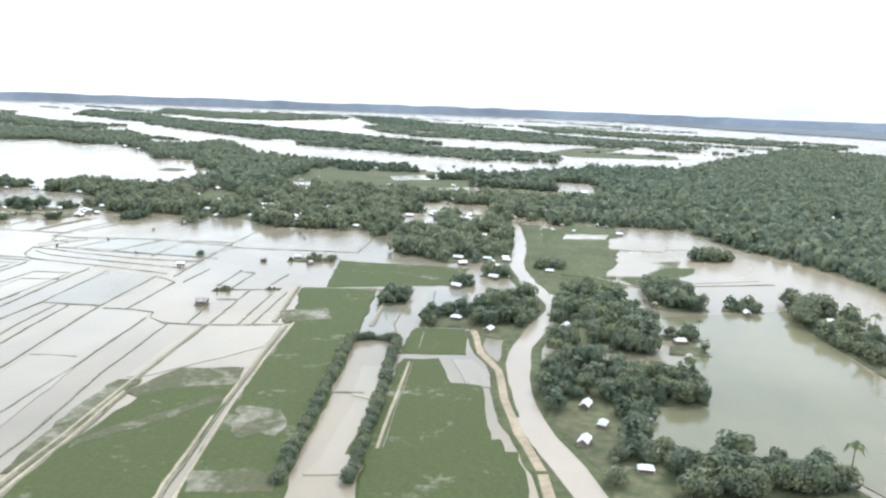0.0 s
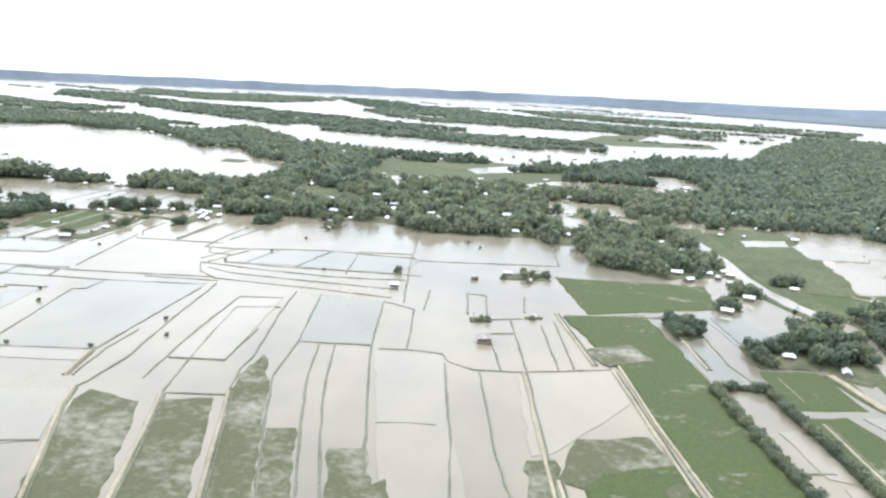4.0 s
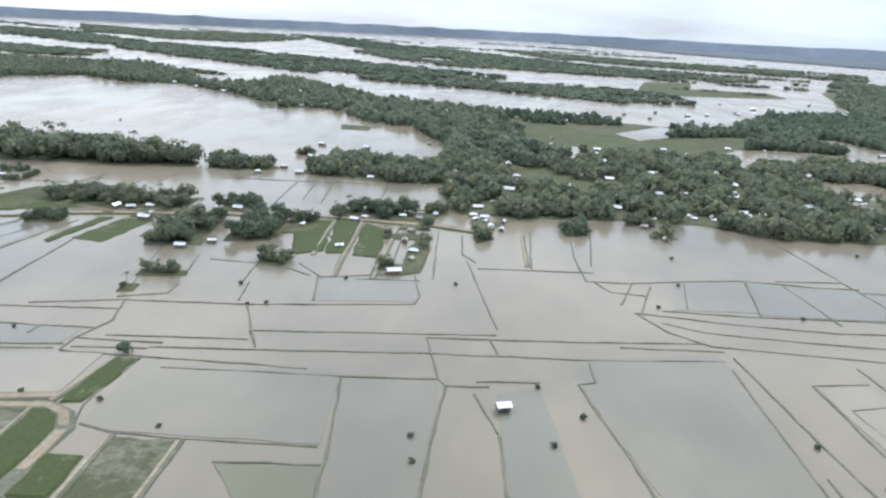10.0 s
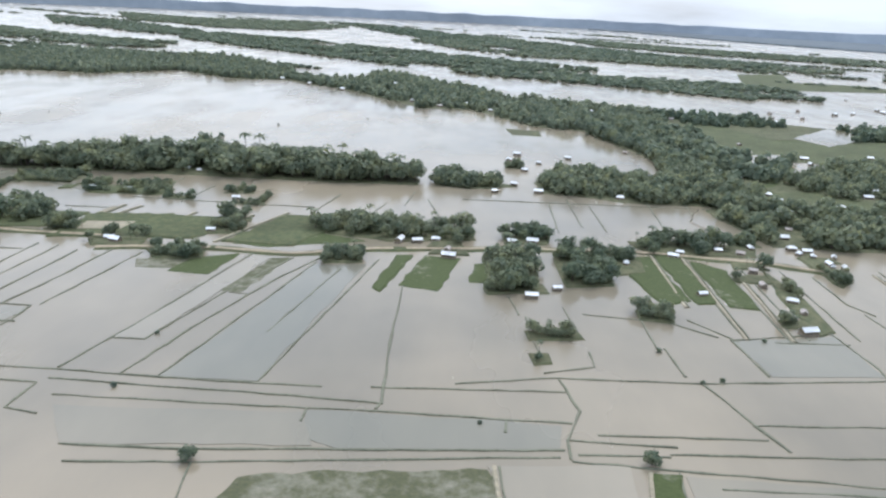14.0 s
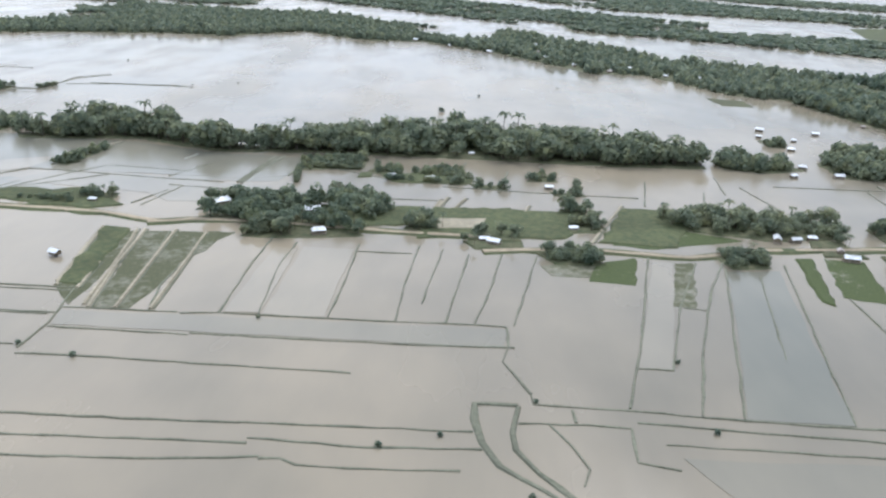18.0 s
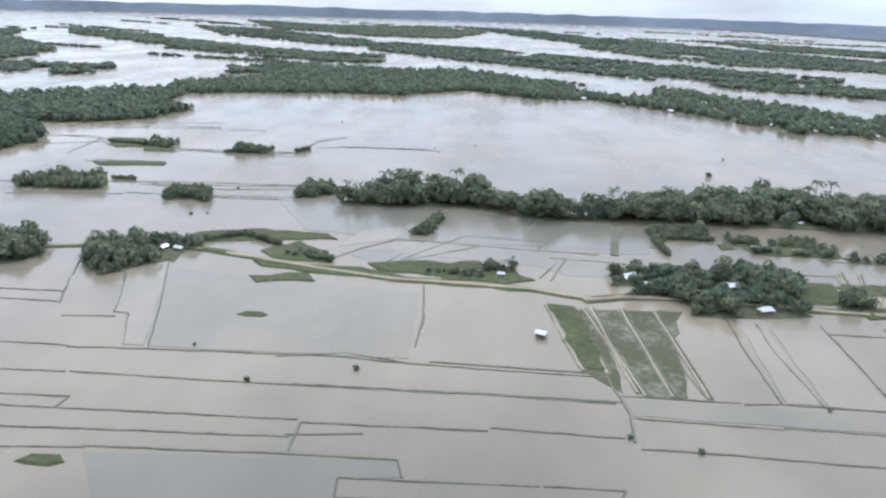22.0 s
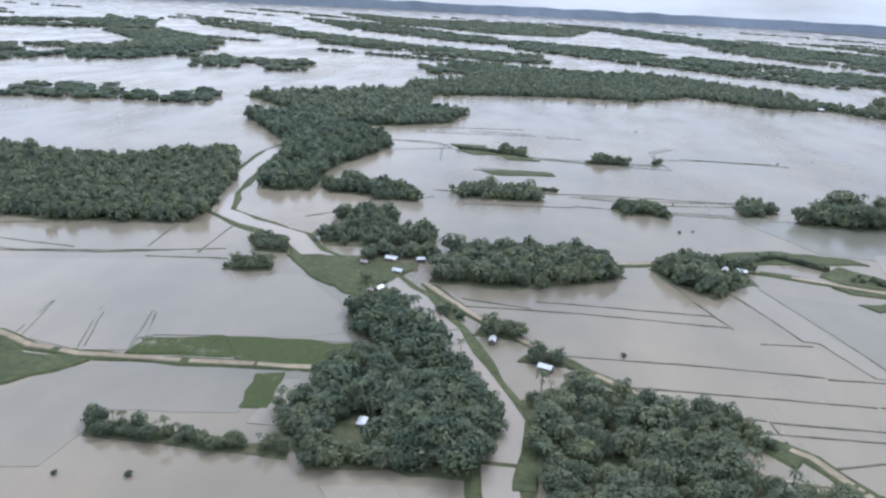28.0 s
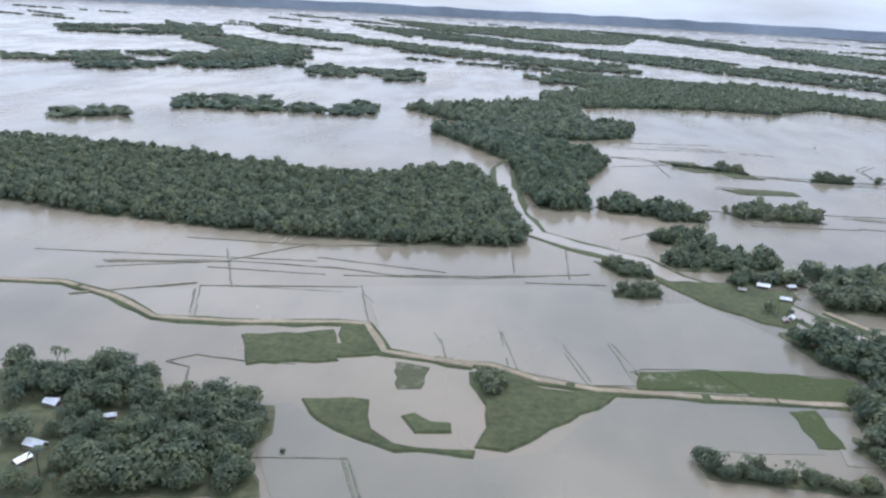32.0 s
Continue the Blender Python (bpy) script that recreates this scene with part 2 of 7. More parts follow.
            out.append(p + Vector((rng.uniform(-1, 1), rng.uniform(-1, 1))) * (wobble if i else wobble * 0.3))
    if not closed:
        out.append(Vector(points[-1]))
    return out


def ridge(name, points, mat, width, height, step=6.0, wobble=0.35, flat=0.45, seed=0, ragged=0.3, base=-0.3):
    """A low bank with sloping sides along a line, of uneven width and height."""
    line, rng, bm = stepped(points, step, wobble, seed=seed), random.Random(seed + 7), bmesh.new()
    rows = []
    for i, p in enumerate(line):
        a, b = line[max(0, i - 1)], line[min(len(line) - 1, i + 1)]
        along = (b - a).normalized() if (b - a).length > 1e-6 else Vector((1, 0))
        side = Vector((-along.y, along.x))
        w, h = width * rng.uniform(1 - ragged, 1 + ragged) / 2, height * rng.uniform(1 - ragged, 1 + ragged)
        rows.append([bm.verts.new((*(p + side * s * w), z)) for s, z in ((-1, base), (-flat, h), (flat, h), (1, base))])
    for r, q in zip(rows, rows[1:]):
        for k in range(3):
            bm.faces.new((r[k], q[k], q[k + 1], r[k + 1]))
    bm.faces.new(rows[0])
    bm.faces.new(rows[-1][::-1])
    bmesh.ops.recalc_face_normals(bm, faces=bm.faces)
    return link(name, bm, mat)


def patch(name, points, mat, height, step=7.0, wobble=1.0, seed=0, base=-0.3, slope=1.3):
    """A flat-topped piece of ground with an uneven outline and sloping sides."""
    line, bm = stepped(points, step, wobble, True, seed), bmesh.new()
    lift = height + 0.0017 * (COUNT[0] % 151)
    spots, _, tris, _, _, _ = delaunay_2d_cdt(line, [], [tuple(range(len(line)))], 1, 0.01)
    top = [bm.verts.new((p.x, p.y, lift)) for p in spots]
    for t in tris:
        a, b, c = (spots[i] for i in t)
        turn = (b - a).x * (c - a).y - (b - a).y * (c - a).x
        bm.faces.new([top[i] for i in (t if turn > 0 else t[::-1])])
    rim, out = [], collections.defaultdict(lambda: Vector((0, 0, 0)))
    for e in [e for e in bm.edges if len(e.link_faces) == 1]:
        a, b = (loop.vert for loop in (e.link_loops[0], e.link_loops[0].link_loop_next))
        away = Vector((b.co.y - a.co.y, a.co.x - b.co.x, 0)).normalized()
        out[a] += away
        out[b] += away
        rim.append((a, b))
    low = {v: bm.verts.new(v.co + (away.normalized() * slope if away.length > 0.1 else away) - Vector((0, 0, lift - base))) for v, away in out.items()}
    for a, b in rim:
        bm.faces.new((b, a, low[a], low[b]))
    for v in [v for v in bm.verts if not v.link_faces]:
        bm.verts.remove(v)
    return link(name, bm, mat)


import collections
from mathutils import noise
from mathutils.geometry import delaunay_2d_cdt

COUNT = [0]
HOLES = []


def within(p, poly):
    x, y, inside = p[0], p[1], False
    for (xa, ya), (xb, yb) in zip(poly, poly[1:] + poly[:1]):
        if (ya > y) != (yb > y) and x < (xb - xa) * (y - ya) / (yb - ya) + xa:
            inside = not inside
    return inside


# ---- trees ----
def crown_mesh(seed, lobes, leaves, size):
    """A crown of many leaf clumps round several lobes, one metre wide and high in all: corners and faces."""
    rng = np.random.default_rng(seed)
    verts, faces = [], []
    centres = [(0, 0, 0.62)] + [(0.27 * math.cos(a), 0.27 * math.sin(a), rng.uniform(0.3, 0.66)) for a in np.arange(lobes - 1) * 6.283 / max(1, lobes - 1) + rng.uniform(0, 6)]
    for n, c in enumerate(centres):
        r = rng.uniform(0.22, 0.3) if n else 0.3
        for k in range(leaves):
            z = 1 - 1.75 * (k + 0.5) / leaves
            a = k * 2.4 + rng.uniform(-0.4, 0.4)
            ring = math.sqrt(max(0, 1 - z * z))
            out = np.array([ring * math.cos(a), ring * math.sin(a), z])
            at = np.array(c) + out * r * rng.uniform(0.78, 1.12)
            u = np.cross(out + rng.uniform(-0.5, 0.5, 3), [0.3, 0.2, 1.0])
            u /= np.linalg.norm(u) + 1e-9
            w = np.cross(out, u) + rng.uniform(-0.35, 0.35, 3)
            s = size * rng.uniform(0.7, 1.3)
            i = len(verts)
            verts += [tuple(at - u * s - w * s * 0.7), tuple(at + u * s - w * s * 0.6), tuple(at + u * s * 0.7 + w * s), tuple(at - u * s * 0.8 + w * s * 0.8)]
            faces.append((i, i + 1, i + 2, i + 3))
    return verts, faces


def palm_mesh(seed, fronds):
    """A head of drooping fronds on top of a unit-high palm."""
    rng, verts, faces = np.random.default_rng(seed), [], []
    for k in range(fronds):
        a, droop, long_ = k * 6.283 / fronds + rng.uniform(-0.2, 0.2), rng.uniform(0.05, 0.22), rng.uniform(0.26, 0.34)
        d, s = np.array([math.cos(a), math.sin(a), 0]), np.array([-math.sin(a), math.cos(a), 0])
        up = rng.uniform(0.02, 0.14)
        spine = [np.array([0, 0, 0.93]), d * long_ * 0.55 + [0, 0, 0.93 + up], d * long_ + [0, 0, 0.93 + up - droop]]
        i = len(verts)
        verts += [tuple(spine[0]), tuple(spine[1] - s * 0.06), tuple(spine[1] + s * 0.06 + [0, 0, 0.01]), tuple(spine[2])]
        faces += [(i, i + 1, i + 2), (i + 1, i + 3, i + 2)]
    return verts, faces


def stem(verts, faces, sides, r0, r1, a, b):
    i = len(verts)
    for p, r in ((a, r0), (b, r1)):
        verts += [(p[0] + r * math.cos(k * 6.283 / sides), p[1] + r * math.sin(k * 6.283 / sides), p[2]) for k in range(sides)]
    faces += [(i + k, i + (k + 1) % sides, i + sides + (k + 1) % sides, i + sides + k) for k in range(sides)]


def ready(name, verts, faces, mat):
    me = bpy.data.meshes.new(name)
    me.from_pydata(verts, [], faces)
    me.materials.append(mat)
    return me


def trunk_of(seed, palm=False):
    rng, verts, faces = random.Random(seed), [], []
    if palm:
        lean = rng.uniform(-0.04, 0.04)
        stem(verts, faces, 6, 0.022, 0.016, (0, 0, -0.02), (lean, 0, 0.5))
        stem(verts, faces, 6, 0.016, 0.012, (lean, 0, 0.5), (0, 0, 0.95))
    else:
        stem(verts, faces, 7, 0.045, 0.03, (0, 0, -0.03), (0, 0, 0.32))
        for k in range(4):
            a = k * 1.57 + rng.uniform(-0.4, 0.4)
            stem(verts, faces, 5, 0.025, 0.008, (0, 0, 0.28), (0.24 * math.cos(a), 0.24 * math.sin(a), rng.uniform(0.45, 0.65)))
    return verts, faces


FULL = []
for n in range(6):
    FULL.append((ready("trunk", *trunk_of(n), BARK), ready("crown", *crown_mesh(40 + n, 7, 46, 0.062), GROVE)))
for n in range(2):
    FULL.append((ready("trunk", *trunk_of(n, True), BARK), ready("crown", *palm_mesh(60 + n, 13), PALM)))
THIN = []
for n in range(5):
    v, f = crown_mesh(80 + n, 4, 13, 0.115)
    crown_faces = len(f)
    stem(v, f, 3, 0.04, 0.03, (0, 0, -0.03), (0, 0, 0.4))
    THIN.append((np.array(v), f, crown_faces))
for n in range(2):
    v, f = palm_mesh(90 + n, 9)
    crown_faces = len(f)
    stem(v, f, 3, 0.02, 0.012, (0, 0, -0.02), (0, 0, 0.95))
    THIN.append((np.array(v), f, crown_faces))
FINE = []
for n in range(6):
    v, f = crown_mesh(140 + n, 6, 26, 0.078)
    crown_faces = len(f)
    stem(v, f, 4, 0.04, 0.03, (0, 0, -0.03), (0, 0, 0.4))
    FINE.append((np.array(v), f, crown_faces))
FINE += THIN[-2:]
NEAR = []
for n in range(6):
    v, f = crown_mesh(160 + n, 8, 44, 0.053)
    crown_faces = len(f)
    for k in range(3):
        stem(v, f, 4, 0.035, 0.012, (0, 0, -0.03 if k == 0 else 0.25), (0.2 * math.cos(k * 2.1), 0.2 * math.sin(k * 2.1), 0.55))
    NEAR.append((np.array(v), f, crown_faces))
NEAR += THIN[-2:]
LUMP = []
for n in range(4):
    v, f = crown_mesh(120 + n, 3, 9, 0.17)
    LUMP.append((np.array(v), f, len(f)))
DOT = []
for n in range(4):
    v, f = crown_mesh(180 + n, 2, 9, 0.2)
    DOT.append((np.array(v), f, len(f)))


def tree(x, y, height, kind, turn, wide, z=0.2):
    trunk, crown = FULL[kind]
    ob = new("palm_tree" if kind > 5 else "tree")
    ob.matrix_basis = Matrix.Translation((x, y, z)) @ pose(0, 0, 0, 0, 0, turn) @ Matrix.Diagonal((height * wide, height * wide, height, 1))
    for name, me in (("trunk", trunk), ("crown", crown)):
        new(name, me).parent = ob
    if kind > 5:
        return tagged(ob, "slender palm with drooping green fronds above the village", "palm", "village palms")
    return tagged(ob, "dark green broadleaf tree with a rounded, uneven crown", "tree", "village trees")


def stand(name, places, forms, label, mats):
    """Many trees, joined: places of (x, y, z, height, width, turn)."""
    pts, polys, kinds, base = [], [], [], 0
    for n, (x, y, z, h, w, a) in enumerate(places):
        v, f, lim = forms[n * 7 % len(forms)]
        c, s = math.cos(a), math.sin(a)
        q = np.empty_like(v)
        q[:, 0], q[:, 1], q[:, 2] = x + (v[:, 0] * c - v[:, 1] * s) * w, y + (v[:, 0] * s + v[:, 1] * c) * w, z + v[:, 2] * h
        pts.append(q)
        polys += [tuple(i + base for i in t) for t in f]
        kinds += [0] * lim + [1] * (len(f) - lim)
        base += len(v)
    if not pts:
        return None
    me = bpy.data.meshes.new(name)
    me.from_pydata(np.concatenate(pts).tolist(), [], polys)
    for m in mats:
        me.materials.append(m)
    me.polygons.foreach_set("material_index", kinds)
    return tagged(new(name, me), label, "trees", kind="stuff")


def hedge(*points):
    """A close row of bushy shrubs along a bank."""
    COUNT[0] += 1
    rng, spots = random.Random(5000 + COUNT[0]), []
    for p in stepped(list(points), 1.1, 0.45, seed=COUNT[0]):
        h = rng.uniform(1.6, 3.2)
        spots.append((p.x, p.y, 0.0, h, h * rng.uniform(0.9, 1.3), rng.uniform(0, 6.28)))
    tagged(ridge("hedge_bank", list(points), GRASS, 2.6, 0.3, 4.0, 0.3, seed=COUNT[0]), "grassy bank under a hedge", "bank", kind="structure")
    return stand("hedge", spots, NEAR[:6], "close row of dark shrubs on a bank", (GROVE, BARK))


def open_ground(p):
    """Whether trees keep off this spot: ponds, clearings, houses and their yards."""
    return any(lo[0] <= p[0] <= hi[0] and lo[1] <= p[1] <= hi[1] and within(p, poly) for lo, hi, poly in HOLES)


def keep_off(points):
    xs, ys = [p[0] for p in points], [p[1] for p in points]
    HOLES.append(((min(xs), min(ys)), (max(xs), max(ys)), list(points)))


def wood(points, gap, tall, singles, forms, floor=True):
    """A stand of trees over a piece of village ground; the first few are things of their own."""
    COUNT[0] += 1
    rng = random.Random(1000 + COUNT[0])
    if floor:
        tagged(patch("ground", points, YARD, 0.22, max(5.0, gap), gap * 0.25, COUNT[0]), "low dark village ground under trees", "ground", kind="structure")
    xs, ys, joined, made = [p[0] for p in points], [p[1] for p in points], [], 0
    spots = []
    y = min(ys)
    while y < max(ys):
        x = min(xs)
        while x < max(xs):
            p = (x + rng.uniform(-0.5, 0.5) * gap, y + rng.uniform(-0.5, 0.5) * gap)
            if within(p, points) and not open_ground(p) and rng.random() < 0.93 and (gap < 7 or noise.noise((p[0] * 0.01, p[1] * 0.018, 1.0)) > -0.25):
                spots.append(p)
            x += gap
        y += gap * 0.9
    rng.shuffle(spots)
    for n, (x, y) in enumerate(spots):
        h = tall * (rng.uniform(0.6, 1.1) if rng.random() < 0.85 else rng.uniform(1.1, 1.45))
        if n < singles:
            kind = rng.choice((0, 1, 2, 3, 4, 5, 0, 1, 2, 3, 4, 5, 6, 7))
            tree(x, y, h * (1.15 if kind > 5 else 1), kind, rng.uniform(0, 360), rng.uniform(0.75, 1.05))
        else:
            joined.append((x, y, 0.2 if gap < 5 else -1.5, h if gap < 5 else h + 1.5, h * rng.uniform(0.8, 1.15), rng.uniform(0, 6.28)))
    if joined:
        # lump forms stand far off and take the leaf colour with haze in it
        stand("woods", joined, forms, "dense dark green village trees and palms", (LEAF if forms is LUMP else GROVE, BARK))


def far_wood(points, gap, tall):
    COUNT[0] += 1
    rng = random.Random(3000 + COUNT[0])
    xs, ys, joined = [p[0] for p in points], [p[1] for p in points], []
    y = min(ys)
    while y < max(ys):
        x = min(xs)
        while x < max(xs):
            p = (x + rng.uniform(-0.5, 0.5) * gap, y + rng.uniform(-0.5, 0.5) * gap)
            if within(p, points) and not open_ground(p) and rng.random() < 0.9 and noise.noise((p[0] * 0.009, p[1] * 0.016, 3.0)) > -0.16:
                joined.append((*p, -1.6, 1.6 + tall * rng.uniform(0.6, 1.2), gap * rng.uniform(1.0, 1.7), rng.uniform(0, 6.28)))
            x += gap
        y += gap
    if joined:
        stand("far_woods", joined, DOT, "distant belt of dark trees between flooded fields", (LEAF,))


def far_strips(count, seed):
    """Thin lines of trees on the bunds of the far plain, too many to tell apart."""
    rng, joined = random.Random(seed), []
    for n in range(count):
        x, y = rng.uniform(-2600, 1500), 1050 + 2300 * rng.random() ** 1.3
        a, long_ = radians(rng.uniform(-38, -8)), rng.uniform(60, 330) * (0.6 + y / 2600)
        for k in range(int(long_ / 4.5)):
            if noise.noise((x * 0.01 + k * 0.08, y * 0.01, 7.0)) < -0.2:
                continue
            d = k * 4.5 - long_ / 2
            if open_ground((x + d * math.cos(a), y + d * math.sin(a))):
                continue
            joined.append((x + d * math.cos(a) + rng.uniform(-4, 4), y + d * math.sin(a) + rng.uniform(-3, 3), -1.4, rng.uniform(3.5, 6.5), rng.uniform(8, 12), rng.uniform(0, 6.28)))
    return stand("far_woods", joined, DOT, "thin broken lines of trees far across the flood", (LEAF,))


# ---- fields, roads and water ----
def bund(*points):
    COUNT[0] += 1
    ob = ridge("field_bund", list(points), EARTH, 0.85, 0.2, 4.0, 0.2, seed=COUNT[0], ragged=0.4)
    return tagged(ob, "low dark earth bund between flooded fields", "bund", "field bunds")


def dyke(*points):
    COUNT[0] += 1
    ob = ridge("field_dyke", list(points), SAND, 1.5, 0.4, 8.0, 0.15, seed=COUNT[0], ragged=0.14)
    crest = ridge("crest", [(x + 1.0, y) for x, y in points], EARTH, 0.75, 0.3, 6.0, 0.2, seed=COUNT[0], ragged=0.3)
    crest.parent = ob
    tagged(crest, "line of dark wet earth")
    return tagged(ob, "pale dry mud dyke along a field edge", "bund", "pale field dykes")


def track(*points):
    COUNT[0] += 1
    tagged(ridge("track_bank", list(points), EARTH, 4.4, 0.4, 5.0, 0.3, 0.6, COUNT[0], 0.2), "low earth bank that carries a footpath", "bank", kind="structure")
    return tagged(ridge("track", list(points), TRACK, 2.3, 0.5, 5.0, 0.2, 0.8, COUNT[0] + 1, 0.15, 0.25), "pale bare footpath between flooded fields", "path", kind="structure")


def wet_bank(*points):
    COUNT[0] += 1
    ob = ridge("field_bund", list(points), EARTH, 2.0, 0.3, 4.0, 0.4, seed=COUNT[0], ragged=0.4)
    return tagged(ob, "broad curving bank of dark wet earth", "bund", "field bunds")


def river(*points):
    COUNT[0] += 1
    keep_off(points)
    return tagged(patch("river", list(points), SILT, 0.3, 60.0, 6.0, COUNT[0]), "wide pale silty river far across the plain", "river", kind="structure")


def beyond(*points):
    COUNT[0] += 1
    keep_off(points)
    return tagged(patch("far_bank_woods", list(points), HAZY_BANK, 4.0, 60.0, 8.0, COUNT[0]), "dark unbroken woods on the far bank of the river, blue-grey haze painted in", "woods", kind="structure")


def pond(*points):
    COUNT[0] += 1
    keep_off(points)
    return tagged(patch("pond", list(points), WATER, 0.5, 5.0, 1.0, COUNT[0]), "muddy pond among village trees", "pond", kind="structure")


def rice(*points):
    COUNT[0] += 1
    keep_off(points)
    ob = patch("rice_field", list(points), RICE, 0.16, 4.0, 0.6, COUNT[0])
    return tagged(ob, "bright green rice field standing above the flood water", "field", "rice fields")


def drowned(*points):
    COUNT[0] += 1
    ob = patch("drowned_field", list(points), DROWNED, 0.06, 3.0, 0.6, COUNT[0])
    return tagged(ob, "olive rice field half drowned in muddy water", "field", "drowned fields")


def bare_patch(*points):
    COUNT[0] += 1
    ob = patch("bare_patch", list(points), DROWNED, 0.2, 2.5, 0.8, COUNT[0], 0.1, 0.2)
    return tagged(ob, "pale drowned spot where the rice has gone", "field", "bare spots in the rice")


def clearing(*points):
    COUNT[0] += 1
    keep_off(points)
    ob = patch("ground", list(points), GRASS, 0.5, 5.0, 1.0, COUNT[0])
    return tagged(ob, "open grassy ground among the village trees", "ground", kind="structure")


def verge(*points):
    COUNT[0] += 1
    ob = patch("ground", list(points), GRASS, 0.3, 5.0, 1.2, COUNT[0])
    return tagged(ob, "rough grass on dry ground beside the road", "ground", kind="structure")


def sandy_patch(*points):
    COUNT[0] += 1
    return tagged(patch("ground", list(points), SAND, 0.42, 4.0, 0.6, COUNT[0]), "pale drying ground beside a village", "ground", kind="structure")


def road(*points):
    COUNT[0] += 1
    tagged(ridge("verge", list(points), GRASS, 6.2, 0.45, 6.0, 0.5, 0.55, COUNT[0]), "grass bank that carries a dirt road", "bank", kind="structure")
    return tagged(ridge("road", list(points), TRACK, 2.5, 0.56, 6.0, 0.25, 0.8, COUNT[0] + 1, 0.12, 0.3), "pale rutted dirt road on a low bank", "road", kind="structure")


def deep_field(*points):
    COUNT[0] += 1
    ob = patch("flooded_field", list(points), DEEP, 0.02, 6.0, 0.5, COUNT[0], -0.06, 0.02)
    return tagged(ob, "flooded field under deeper blue-grey water", "field", "deep flooded fields")


def still_water(*points):
    COUNT[0] += 1
    ob = patch("flooded_field", list(points), ALGAE, 0.02, 6.0, 0.4, COUNT[0], -0.06, 0.02)
    return tagged(ob, "flooded field under still olive-green water", "field", "olive flooded fields")


def mild_field(*points):
    COUNT[0] += 1
    ob = patch("flooded_field", list(points), MILD, 0.02, 6.0, 0.4, COUNT[0], -0.06, 0.02)
    return tagged(ob, "flooded field under grey-green water", "field", "grey flooded fields")


def silty_field(*points):
    COUNT[0] += 1
    ob = patch("flooded_field", list(points), SILT, 0.02, 6.0, 0.4, COUNT[0], -0.06, 0.02)
    return tagged(ob, "flooded field under shallow beige silty water", "field", "silty flooded fields")


def canal(width, *points):
    COUNT[0] += 1
    tagged(ridge("canal_bank", list(points), GRASS, width + 9, 0.32, 8.0, 0.8, 0.7, COUNT[0], 0.15), "grassy bank along the canal", "bank", kind="structure")
    return tagged(ridge("canal", list(points), CANAL, width + 0.6, 0.4, 8.0, 0.6, 0.97, COUNT[0] + 1, 0.12, 0.2), "silty brown canal between tree-lined banks", "canal", kind="structure")


# ---- houses ----
def house_form(long_, deep, high, rise, wall_mat, roof_mat, hip):
    """A tin-roofed village house round its own base."""
    home = new("house")
    bm = bmesh.new()
    box(bm, (-long_ / 2 - 0.5, -deep / 2 - 0.5, -0.6), (long_ / 2 + 0.5, deep / 2 + 0.5, 0.35))
    part("plinth", bm, MUDWALL, home, "raised mud plinth")
    x, y = long_ / 2, deep / 2
    for lo, hi in (((-x, -y, 0.35), (x, -y + 0.15, high)), ((-x, y - 0.15, 0.35), (x, y, high))):
        part("wall", box(bmesh.new(), lo, hi), wall_mat, home)
    for s in (-1, 1):
        bm = bmesh.new()
        a, b = s * x, s * (x - 0.15)
        ring = [(-y + 0.15, 0.35), (y - 0.15, 0.35), (y - 0.15, high), (0, high + rise * (0.15 if hip else 0.92)), (-y + 0.15, high)]
        f1 = [bm.verts.new((a, p, q)) for p, q in ring]
        f2 = [bm.verts.new((b, p, q)) for p, q in ring]
        bm.faces.new(f1)
        bm.faces.new(f2[::-1])
        for i in range(5):
            bm.faces.new((f1[i], f2[i], f2[(i + 1) % 5], f1[(i + 1) % 5]))
        bmesh.ops.recalc_face_normals(bm, faces=bm.faces)
        part("gable", bm, wall_mat, home)
    over, cut = 0.55, (deep * 0.35 if hip else 0.0)
    for s in (-1, 1):
        bm, rows, n = bmesh.new(), [], int(long_ / 0.45)
        for i in range(n + 1):
            u = -1 + 2 * i / n
            lift = 0.035 if i % 2 else 0.0
            top = [bm.verts.new((u * (x + over - cut), s * 0.02, high + rise + lift)), bm.verts.new((u * (x + over), s * (y + over), high - over * rise / y + lift))]
            rows.append(top + [bm.verts.new((v.co.x, v.co.y, v.co.z - 0.06)) for v in top])
        for r, q in zip(rows, rows[1:]):
            for k in ((0, 1), (1, 3), (3, 2), (2, 0)):
                bm.faces.new((r[k[0]], r[k[1]], q[k[1]], q[k[0]]))
        bmesh.ops.recalc_face_normals(bm, faces=bm.faces)
        part("roof_sheet", bm, roof_mat, home, "corrugated tin roof slope")
    if hip:
        for s in (-1, 1):
            bm = bmesh.new()
            v = [bm.verts.new(p) for p in ((s * (x + over - cut), 0, high + rise), (s * (x + over), -y - over, high - over * rise / y), (s * (x + over), y + over, high - over * rise / y))]
            w = [bm.verts.new((p.co.x, p.co.y, p.co.z - 0.06)) for p in v]
            bm.faces.new(v)
            bm.faces.new(w[::-1])
            for i in range(3):
                bm.faces.new((v[i], w[i], w[(i + 1) % 3], v[(i + 1) % 3]))
            bmesh.ops.recalc_face_normals(bm, faces=bm.faces)
            part("roof_end", bm, roof_mat, home)
    bm = bmesh.new()
    box(bm, (-x - over + cut, -0.12, high + rise - 0.02), (x + over - cut, 0.12, high + rise + 0.09))
    part("ridge_cap", bm, roof_mat, home)
    part("door", box(bmesh.new(), (-0.45, -y - 0.04, 0.35), (0.45, -y - 0.003, 2.15)), DOOR, home, "dark plank door")
